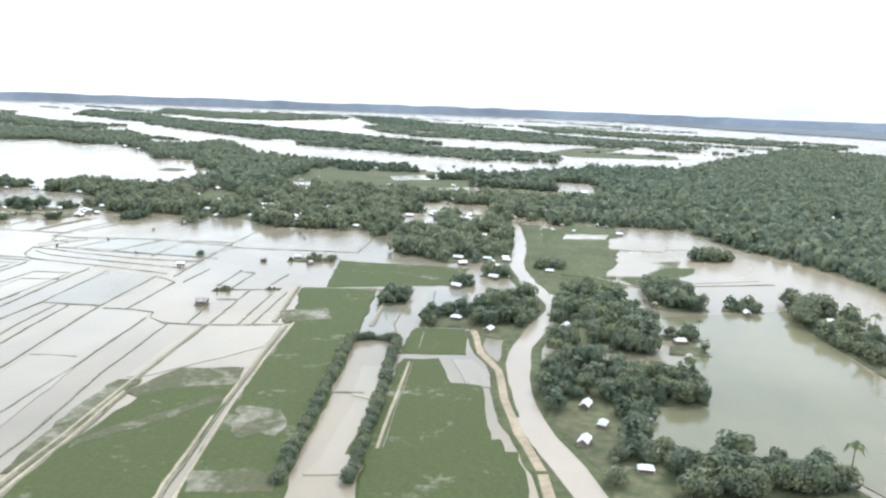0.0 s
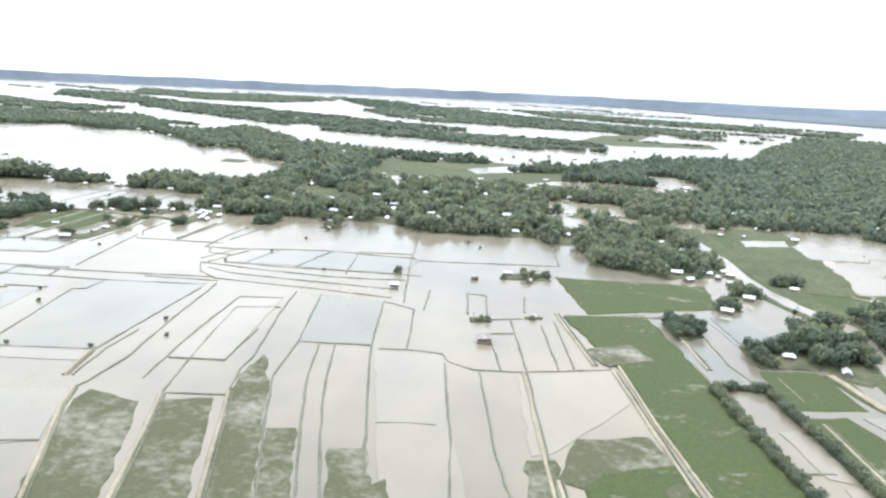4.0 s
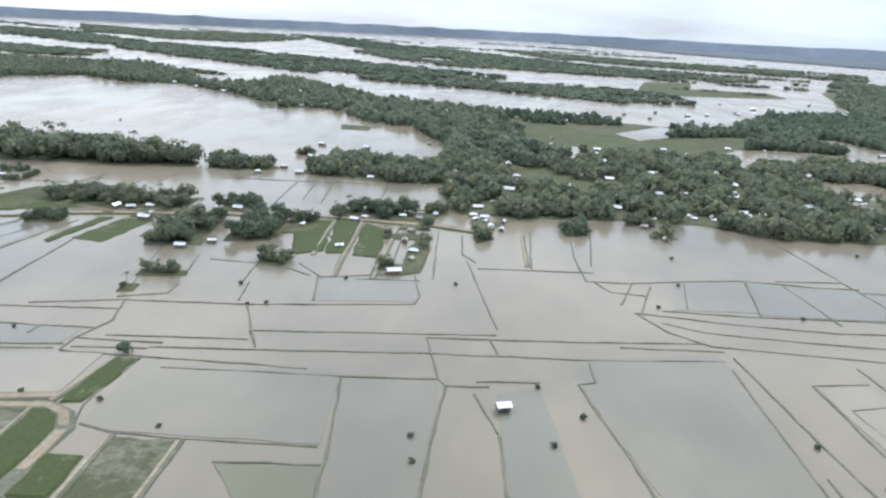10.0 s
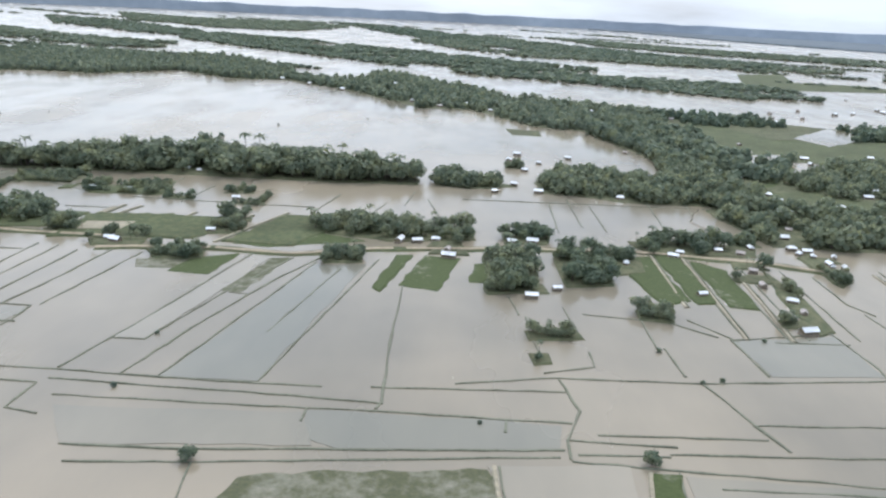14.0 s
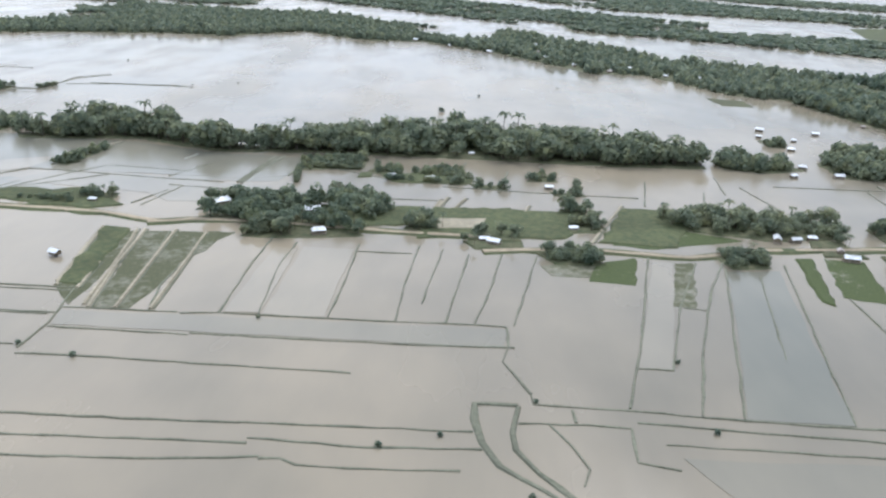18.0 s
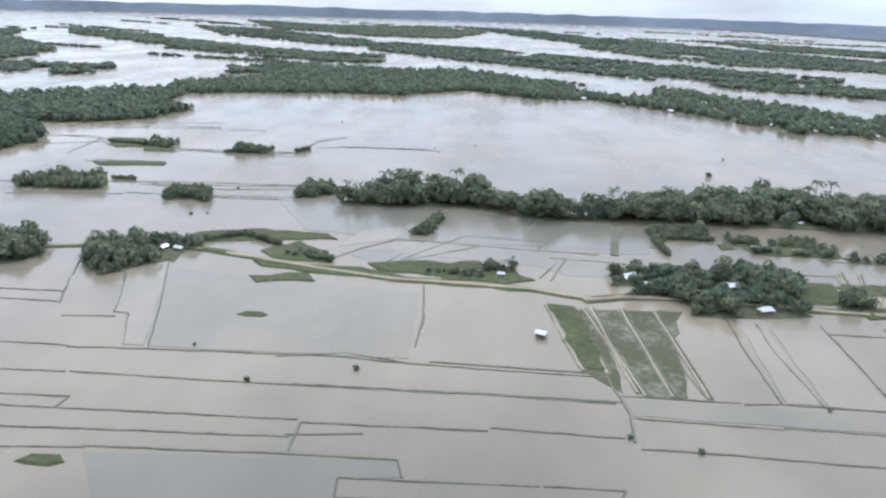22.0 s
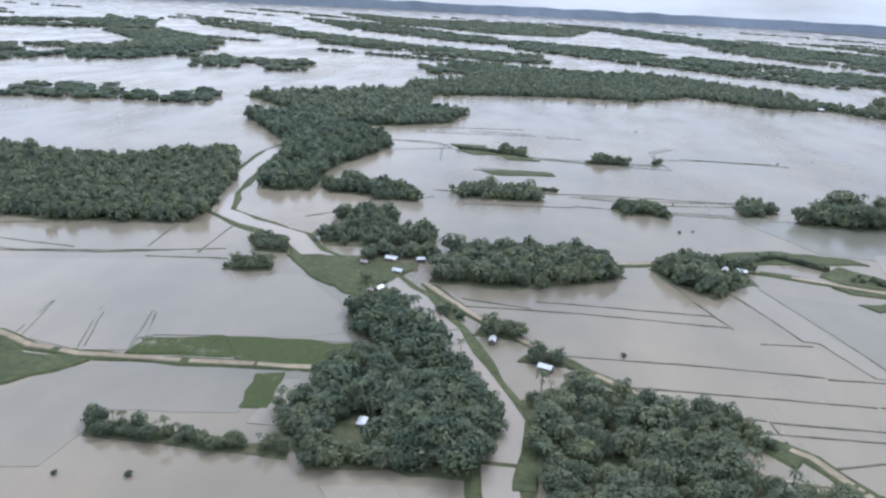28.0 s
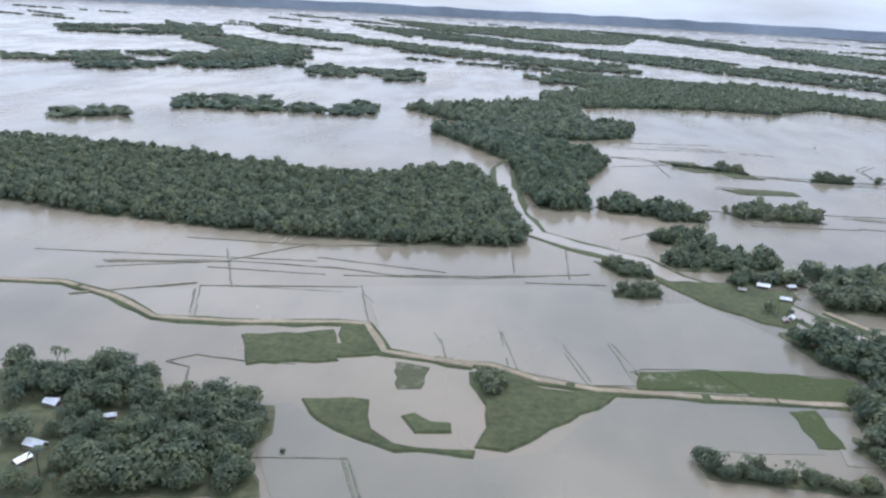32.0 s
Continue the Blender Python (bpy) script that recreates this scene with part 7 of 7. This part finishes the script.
wood([(-11.1, 321.1), (-4.3, 328.5), (-3.0, 296.9), (-9.2, 290.6)], 2.3, 3.8, 18, THIN)
wood([(25.4, 320.9), (36.7, 323.6), (35.7, 310.7), (27.3, 306.7)], 2.9, 5.2, 0, THIN)
wood([(-44.0, 252.9), (-29.5, 253.2), (-31.1, 259.3), (-42.2, 258.3)], 2.6, 5.0, 0, FINE)
wood([(-45.1, 290.7), (-31.1, 290.9), (-32.1, 297.7), (-42.4, 296.7)], 2.6, 4.5, 0, FINE)
wood([(-39.8, 304.8), (-27.8, 305.0), (-29.2, 314.1), (-38.3, 312.9)], 2.6, 4.0, 0, FINE)
wood([(-120.7, 270.2), (-107.5, 270.9), (-108.8, 278.0), (-118.5, 277.0)], 2.6, 5.1, 0, FINE)
wood([(-9.0, 316.8), (2.1, 317.0), (1.1, 322.6), (-6.9, 322.1)], 2.6, 4.6, 0, FINE)
wood([(61.0, 310.3), (71.5, 310.4), (70.4, 317.8), (62.5, 316.7)], 2.6, 5.1, 0, THIN)
wood([(-200.1, 339.5), (-182.3, 339.9), (-164.0, 339.6), (-130.2, 338.7), (-129.5, 323.4), (-161.0, 316.6), (-192.5, 326.2)], 3.7, 6.0, 0, FINE)
wood([(-126.1, 306.4), (-109.7, 310.2), (-109.2, 294.8), (-111.9, 272.3), (-126.0, 267.7)], 3.7, 6.0, 0, FINE)
wood([(-101.4, 312.4), (-85.8, 315.9), (-86.0, 281.0), (-100.7, 277.7)], 3.7, 6.0, 0, FINE)
wood([(-119.0, 333.4), (-101.2, 337.4), (-103.1, 322.1), (-117.9, 319.8)], 2.3, 3.8, 0, FINE)
wood([(-71.1, 330.6), (-57.0, 335.8), (-23.0, 332.2), (-27.1, 319.7), (-65.1, 316.5)], 3.7, 6.0, 0, FINE)
wood([(-81.9, 306.6), (-71.6, 308.4), (-72.8, 295.1), (-83.0, 291.2)], 2.3, 3.8, 0, FINE)
wood([(-82.7, 260.9), (-73.2, 262.3), (-74.4, 252.4), (-83.1, 253.5)], 2.3, 3.8, 0, FINE)
wood([(-116.7, 241.1), (-102.6, 241.6), (-102.1, 237.9), (-115.9, 235.6)], 2.3, 3.8, 0, FINE)
wood([(-116.6, 226.7), (-112.4, 227.5), (-112.3, 222.2), (-116.0, 221.2)], 2.3, 3.8, 0, FINE)
wood([(-314.3, 346.3), (-297.3, 341.1), (-289.1, 328.3), (-296.4, 316.2)], 2.9, 5.2, 0, THIN)
wood([(-239.6, 293.2), (-221.4, 297.1), (-219.5, 286.6), (-234.3, 285.3)], 2.3, 3.8, 0, FINE)
wood([(-263.0, 300.6), (-244.3, 302.0), (-243.9, 296.4), (-258.8, 294.5)], 2.3, 3.8, 0, FINE)
wood([(-182.7, 301.1), (-169.0, 302.2), (-167.9, 291.3), (-179.1, 289.0)], 2.3, 3.8, 0, FINE)
wood([(-30.3, 303.3), (-27.7, 283.9), (-29.6, 251.8), (-34.9, 248.3), (-34.2, 275.4)], 2.3, 3.8, 0, FINE)
wood([(-145.7, 304.0), (-132.1, 304.5), (-133.4, 312.6), (-143.7, 311.0)], 2.6, 3.9, 0, FINE)
wood([(-146.8, 311.2), (-133.5, 311.9), (-134.8, 319.2), (-144.5, 318.0)], 2.6, 5.1, 0, FINE)
wood([(-226.9, 317.9), (-214.6, 319.0), (-215.9, 326.6), (-225.2, 325.0)], 2.6, 4.0, 0, FINE)
wood([(-231.5, 314.6), (-216.4, 315.7), (-218.2, 325.1), (-229.7, 323.1)], 2.6, 4.0, 0, FINE)
wood([(-261.0, 302.5), (-244.4, 303.4), (-246.2, 309.4), (-258.7, 308.5)], 2.6, 4.7, 0, FINE)
wood([(-474.3, 411.3), (-446.5, 438.0), (-406.4, 433.1), (-397.0, 411.3), (-358.1, 410.3), (-324.1, 432.5), (-269.3, 449.5), (-214.1, 441.6), (-156.7, 423.3), (-156.0, 410.8), (-195.1, 406.4), (-258.2, 407.0), (-337.0, 404.6), (-376.2, 399.5), (-419.0, 414.1), (-470.0, 405.3)], 4.2, 10.0, 0, FINE)
wood([(-354.7, 308.6), (-336.2, 335.2), (-302.6, 328.9), (-303.8, 315.0), (-295.7, 300.7), (-322.7, 294.9), (-330.9, 301.1), (-339.4, 308.4)], 3.7, 6.0, 0, FINE)
wood([(-335.1, 390.6), (-308.6, 399.9), (-307.9, 384.3), (-333.1, 374.7)], 2.9, 3.2, 0, THIN)
wood([(-349.8, 324.1), (-338.5, 324.7), (-339.8, 332.6), (-348.5, 331.5)], 2.6, 4.6, 0, FINE)
wood([(-303.5, 374.5), (-290.2, 375.6), (-291.3, 382.2), (-301.1, 381.0)], 2.6, 3.1, 0, THIN)
wood([(-287.0, 376.9), (-273.0, 377.9), (-274.3, 384.5), (-284.9, 383.4)], 2.6, 3.2, 0, THIN)
wood([(-238.3, 375.1), (-226.0, 375.7), (-227.0, 384.5), (-236.2, 382.7)], 2.6, 2.7, 0, THIN)
wood([(-553.4, 216.9), (-542.7, 214.2), (-535.3, 203.2), (-541.9, 200.8)], 2.3, 3.8, 0, FINE)
wood([(-401.8, 324.4), (-389.5, 324.7), (-390.7, 331.6), (-399.9, 330.6)], 2.6, 4.3, 0, FINE)
wood([(-357.2, 318.4), (-344.6, 318.7), (-346.4, 324.6), (-355.6, 323.4)], 2.6, 4.9, 0, FINE)
wood([(-550.7, 324.1), (-516.3, 329.5), (-512.8, 315.4), (-543.3, 307.6)], 3.7, 6.0, 0, FINE)
wood([(-627.8, 322.1), (-608.1, 327.5), (-575.7, 336.1), (-560.6, 310.7), (-582.2, 303.4), (-604.9, 290.0)], 3.7, 6.2, 0, THIN)
wood([(-640.8, 416.9), (-622.3, 427.5), (-597.8, 426.6), (-592.5, 411.5), (-631.9, 406.4)], 3.7, 6.2, 0, THIN)
wood([(-559.5, 419.1), (-539.0, 417.7), (-534.8, 399.5), (-553.7, 402.9)], 2.9, 5.2, 0, THIN)
wood([(-497.4, 434.5), (-487.6, 436.7), (-486.0, 418.0), (-496.4, 415.6)], 2.9, 5.2, 0, THIN)
wood([(-433.7, 365.1), (-426.2, 395.7), (-422.6, 396.4), (-426.8, 364.1)], 2.3, 3.8, 0, THIN)
wood([(-652.2, 260.9), (-642.5, 268.3), (-624.0, 252.2), (-616.1, 234.2), (-620.4, 229.5), (-629.6, 229.1), (-644.6, 240.6)], 3.7, 6.0, 0, FINE)
wood([(-642.7, 222.4), (-628.7, 222.3), (-601.2, 204.5), (-602.2, 176.3), (-615.6, 175.5), (-636.0, 181.9), (-644.0, 189.6), (-646.5, 205.4)], 3.7, 6.0, 0, NEAR)
wood([(-690.0, 181.0), (-684.0, 179.9), (-659.9, 177.7), (-642.9, 179.2), (-642.0, 175.1), (-661.3, 174.5), (-685.3, 174.2)], 2.3, 3.8, 0, NEAR)
wood([(-589.2, 185.4), (-593.5, 212.1), (-577.9, 224.6), (-561.3, 216.2), (-544.6, 197.9), (-533.2, 181.8), (-512.2, 181.4), (-513.5, 177.3), (-582.1, 163.3)], 3.7, 6.0, 0, NEAR)
wood([(-651.4, 262.9), (-636.3, 266.6), (-613.9, 235.4), (-597.7, 200.3), (-599.2, 186.7), (-613.0, 181.7), (-630.5, 184.7), (-641.7, 189.5), (-644.8, 211.3), (-629.9, 222.8)], 3.7, 6.0, 0, FINE)
wood([(-681.3, 328.0), (-670.2, 348.1), (-637.6, 341.3), (-635.4, 326.5), (-676.0, 315.9)], 3.7, 6.0, 0, THIN)
wood([(-629.7, 309.3), (-602.3, 327.4), (-567.6, 324.7), (-568.7, 304.4), (-600.2, 287.6), (-629.6, 287.9)], 3.7, 6.0, 0, FINE)
wood([(-550.0, 328.2), (-535.8, 335.7), (-514.7, 326.4), (-515.5, 315.7), (-531.8, 297.4), (-543.0, 308.3)], 3.7, 6.0, 0, THIN)
wood([(-703.1, 287.0), (-687.7, 291.4), (-686.1, 282.7), (-702.3, 279.2)], 2.3, 3.8, 0, FINE)
wood([(-708.7, 318.0), (-691.8, 315.5), (-687.0, 302.8), (-699.0, 302.7)], 2.3, 3.8, 0, FINE)
wood([(-744.7, 434.2), (-762.9, 547.8), (-743.1, 580.7), (-713.0, 556.8), (-693.9, 517.9), (-712.7, 445.9), (-708.1, 394.5), (-731.9, 392.1)], 4.4, 7.2, 0, THIN)
wood([(-660.9, 302.2), (-647.7, 302.4), (-649.4, 310.9), (-659.3, 309.7)], 2.6, 4.5, 0, FINE)
wood([(-650.1, 296.1), (-636.3, 296.4), (-637.5, 304.6), (-647.8, 303.4)], 2.6, 4.4, 0, FINE)
wood([(-653.1, 275.7), (-638.4, 275.9), (-640.2, 282.7), (-651.5, 281.8)], 2.6, 4.3, 0, FINE)
wood([(-524.7, 331.4), (-509.9, 331.6), (-511.2, 339.4), (-522.3, 338.4)], 2.6, 4.0, 0, THIN)
wood([(-530.9, 331.5), (-516.6, 331.7), (-517.8, 337.1), (-528.4, 336.3)], 2.6, 5.2, 0, THIN)
wood([(-609.5, 247.3), (-595.2, 247.5), (-596.8, 256.7), (-607.8, 255.4)], 2.6, 4.6, 0, FINE)
wood([(-863.7, 181.3), (-825.8, 189.7), (-817.4, 178.2), (-790.2, 180.9), (-786.3, 168.9), (-789.2, 161.2), (-780.7, 146.6), (-828.3, 135.1)], 3.7, 6.0, 0, NEAR)
wood([(-742.5, 207.5), (-735.8, 208.2), (-733.2, 201.1), (-740.2, 199.3)], 2.3, 3.8, 0, FINE)
wood([(-822.2, 594.1), (-796.4, 616.1), (-718.3, 555.3), (-736.4, 517.4), (-728.3, 462.8)], 4.4, 7.2, 0, LUMP)
wood([(248.5, 401.1), (300.9, 393.5), (345.0, 391.8), (367.3, 336.5), (390.4, 304.9), (410.7, 248.0), (824.5, 1370.1), (698.8, 1494.2), (547.6, 1213.1), (356.7, 668.7)], 5.6, 7.4, 0, LUMP)
wood([(-15.0, 334.3), (-4.5, 334.5), (-5.5, 340.6), (-13.4, 339.7)], 2.6, 4.3, 0, THIN)
wood([(-1066.3, 446.9), (-972.2, 447.4), (-891.2, 430.0), (-830.7, 419.4), (-779.0, 471.2), (-761.8, 432.4), (-750.0, 398.6), (-739.6, 360.3), (-738.9, 327.9), (-791.1, 315.8), (-860.0, 313.5), (-917.7, 316.2), (-974.9, 326.7)], 3.7, 6.2, 0, THIN)
wood([(-494.6, 434.2), (-484.0, 440.1), (-478.4, 427.1), (-488.8, 422.7)], 2.9, 5.2, 0, THIN)
wood([(341.4, 314.2), (360.1, 306.4), (356.6, 296.2), (338.4, 291.7)], 2.9, 5.2, 0, THIN)
wood([(172.5, 314.3), (198.2, 321.2), (198.8, 311.3), (174.3, 303.4)], 2.9, 5.2, 0, THIN)
wood([(-294.0, 370.6), (-265.4, 370.3), (-263.8, 365.2), (-291.0, 364.6)], 2.9, 3.2, 0, THIN)
wood([(-262.1, 366.7), (-248.5, 365.4), (-247.3, 361.5), (-259.5, 360.9)], 2.9, 3.2, 0, THIN)
wood([(-230.2, 360.9), (-217.4, 361.1), (-216.5, 357.3), (-228.2, 356.3)], 2.9, 3.2, 0, THIN)
wood([(-552.7, 216.5), (-547.9, 219.0), (-538.6, 208.7), (-536.1, 200.8), (-543.7, 207.8)], 2.3, 3.8, 0, FINE)
wood([(-679.8, 400.6), (-660.7, 407.8), (-653.1, 394.1), (-672.8, 389.3)], 2.9, 5.2, 0, THIN)
wood([(-705.5, 405.3), (-686.3, 410.2), (-682.9, 402.3), (-699.7, 398.0)], 2.9, 5.2, 0, THIN)
wood([(-683.4, 355.9), (-661.3, 365.2), (-655.0, 355.1), (-677.1, 348.9)], 2.9, 5.2, 0, THIN)
wood([(-568.2, 524.7), (-543.1, 528.2), (-543.6, 520.5), (-566.1, 515.8)], 2.9, 5.2, 0, THIN)
wood([(267.6, 381.1), (280.6, 381.3), (279.4, 386.9), (269.7, 386.1)], 2.6, 4.6, 0, THIN)
wood([(293.3, 383.4), (306.6, 383.8), (305.5, 390.9), (295.8, 389.7)], 2.6, 4.8, 0, THIN)
wood([(262.3, 247.1), (277.1, 247.3), (275.9, 256.2), (264.9, 255.0)], 2.6, 4.0, 0, THIN)
wood([(-278.2, 373.5), (-262.2, 374.3), (-263.9, 383.1), (-275.8, 381.3)], 2.6, 2.8, 0, THIN)
wood([(-85.3, 306.5), (-72.2, 306.8), (-73.4, 315.3), (-83.0, 314.1)], 2.6, 4.1, 0, FINE)
wood([(-31.0, 332.5), (-20.1, 332.7), (-21.2, 339.9), (-29.4, 338.8)], 2.6, 4.6, 0, THIN)
wood([(-356.8, 327.8), (-345.0, 328.4), (-346.2, 335.4), (-354.9, 334.0)], 2.6, 5.1, 0, FINE)
wood([(-352.1, 324.1), (-336.6, 324.7), (-338.4, 330.0), (-350.0, 328.7)], 2.6, 5.2, 0, FINE)
wood([(-334.4, 295.0), (-319.2, 295.7), (-320.6, 303.0), (-332.1, 301.7)], 2.6, 4.6, 0, FINE)
wood([(-304.9, 378.3), (-291.1, 378.8), (-292.1, 386.4), (-302.3, 385.3)], 2.6, 2.9, 0, THIN)
wood([(-278.4, 382.8), (-264.3, 383.7), (-265.9, 392.2), (-276.6, 389.9)], 2.6, 2.4, 0, THIN)
wood([(-229.6, 331.9), (-215.4, 332.5), (-217.2, 340.9), (-227.9, 339.5)], 2.6, 4.7, 0, FINE)
wood([(-283.3, 309.8), (-269.8, 310.6), (-270.8, 318.2), (-280.8, 317.0)], 2.6, 4.7, 0, FINE)
wood([(-595.7, 233.1), (-581.4, 233.3), (-582.8, 238.7), (-593.4, 237.9)], 2.6, 4.1, 0, FINE)
wood([(-654.4, 308.3), (-641.3, 308.5), (-642.4, 314.0), (-652.2, 313.1)], 2.6, 4.3, 0, THIN)
wood([(-643.3, 310.7), (-629.4, 310.9), (-630.7, 316.2), (-641.2, 315.4)], 2.6, 4.9, 0, THIN)
wood([(-703.2, 406.8), (-691.2, 421.0), (-661.2, 406.5), (-662.0, 400.5), (-697.8, 394.5)], 3.7, 6.2, 0, THIN)
wood([(-551.5, 217.5), (-548.7, 218.1), (-537.2, 205.6), (-532.4, 200.4), (-535.8, 201.0), (-543.8, 209.4)], 2.3, 3.8, 0, NEAR)
wood([(-624.2, 532.4), (-607.8, 535.5), (-610.9, 525.4), (-625.5, 521.3)], 2.9, 5.2, 0, THIN)

# far tree belts
far_wood([(-1392.0, 2417.1), (-1030.8, 2184.8), (-663.4, 1801.9), (-412.5, 1647.2), (-261.3, 1476.4), (-81.8, 1355.6), (51.3, 1239.3), (171.8, 1147.9), (263.5, 1020.9), (263.5, 913.9), (169.2, 896.7), (42.5, 970.9), (-106.0, 1039.4), (-276.4, 1178.7), (-527.0, 1405.0), (-892.9, 1754.6), (-1105.1, 1918.5)], 11.0, 5.5)
far_wood([(-1455.5, 3084.5), (-1059.4, 2817.3), (-812.3, 2967.8), (-487.3, 2721.5), (-581.5, 2129.6), (-798.8, 2126.0), (-1142.1, 2420.5)], 11.0, 5.5)
far_wood([(-662.0, 3176.9), (-290.9, 2723.7), (78.7, 2082.0), (310.6, 1712.2), (516.2, 1597.5), (471.7, 1455.3), (212.2, 1440.2), (5.4, 1644.0), (-315.5, 2217.7)], 11.0, 5.5)
far_wood([(93.7, 2546.0), (264.0, 2439.9), (532.8, 2128.2), (789.9, 2021.3), (952.5, 1874.7), (822.4, 1613.1), (684.7, 1745.8), (466.0, 1853.4), (223.5, 2047.2)], 11.0, 5.5)
far_wood([(-779.1, 1086.7), (-668.1, 1107.7), (-561.7, 1117.3), (-467.4, 1049.3), (-561.8, 1011.7), (-672.5, 1004.4)], 11.0, 5.5)
far_wood([(-1647.7, 1738.2), (-1247.4, 1375.5), (-1144.0, 1192.7), (-1260.5, 1199.9)], 11.0, 5.5)
far_wood([(-1102.1, 1035.9), (-1025.9, 1041.6), (-988.5, 967.0), (-1048.8, 957.4)], 11.0, 5.5)
far_wood([(-1007.5, 1030.6), (-928.3, 1019.9), (-909.0, 968.4), (-963.2, 961.3)], 11.0, 5.5)
far_wood([(-1307.6, 897.1), (-1186.5, 975.8), (-1161.1, 1222.2), (-1096.1, 1149.0), (-1116.6, 941.0), (-1256.6, 826.8)], 11.0, 5.5)
far_wood([(-1033.2, 947.7), (-989.2, 1007.9), (-970.1, 939.6), (-1016.3, 905.4)], 11.0, 5.5)
far_wood([(-944.4, 958.5), (-896.7, 993.8), (-887.1, 939.9), (-929.8, 910.0)], 11.0, 5.5)
far_wood([(-1788.2, 1558.9), (-1555.1, 1835.9), (-1424.9, 1570.3), (-1623.7, 1332.3)], 11.0, 5.5)
far_wood([(-1058.8, 641.6), (-1047.6, 682.5), (-954.6, 704.3), (-885.8, 703.1), (-875.8, 659.8), (-926.0, 602.9), (-1028.6, 592.6)], 11.0, 5.5)
far_wood([(-1113.5, 561.6), (-1064.8, 589.3), (-1046.3, 557.1), (-1093.0, 531.8)], 11.0, 5.5)
far_wood([(-1433.8, 925.2), (-1223.1, 1191.3), (-1124.3, 1251.9), (-1162.1, 1045.5), (-1387.0, 863.9)], 11.0, 5.5)
far_wood([(-1555.4, 2028.4), (-886.8, 1498.8), (-626.8, 1394.5), (-600.2, 1218.9), (-817.9, 1282.3), (-1393.2, 1743.2)], 11.0, 5.5)
far_wood([(-278.0, 1929.4), (-51.5, 2375.8), (130.1, 1954.4), (144.5, 1685.5), (337.3, 1706.9), (405.2, 1555.3), (619.8, 1417.3), (565.6, 1312.6), (352.8, 1397.2), (166.0, 1430.6), (-30.3, 1483.5), (-113.6, 1579.4)], 11.0, 5.5)
far_wood([(-1762.7, 1966.1), (-1333.9, 1483.5), (-1222.1, 1364.0), (-1124.3, 1251.9), (-1232.0, 1212.4), (-1408.5, 1377.3)], 11.0, 5.5)
far_wood([(-755.9, 1077.1), (-649.8, 1113.8), (-511.5, 1061.6), (-401.6, 1085.9), (-529.3, 971.3), (-657.2, 999.3), (-753.6, 1002.1)], 11.0, 5.5)
far_wood([(-1324.9, 1371.7), (-1231.9, 1356.7), (-1142.3, 1213.6), (-1194.9, 1182.8)], 11.0, 5.5)
far_wood([(-1066.3, 996.0), (-921.1, 1047.0), (-898.4, 1002.5), (-1029.3, 942.3)], 11.0, 5.5)
far_wood([(-785.1, 1092.3), (-690.6, 1117.1), (-541.7, 1110.0), (-542.4, 1058.6), (-669.4, 1036.8), (-762.5, 1029.4)], 11.0, 5.5)
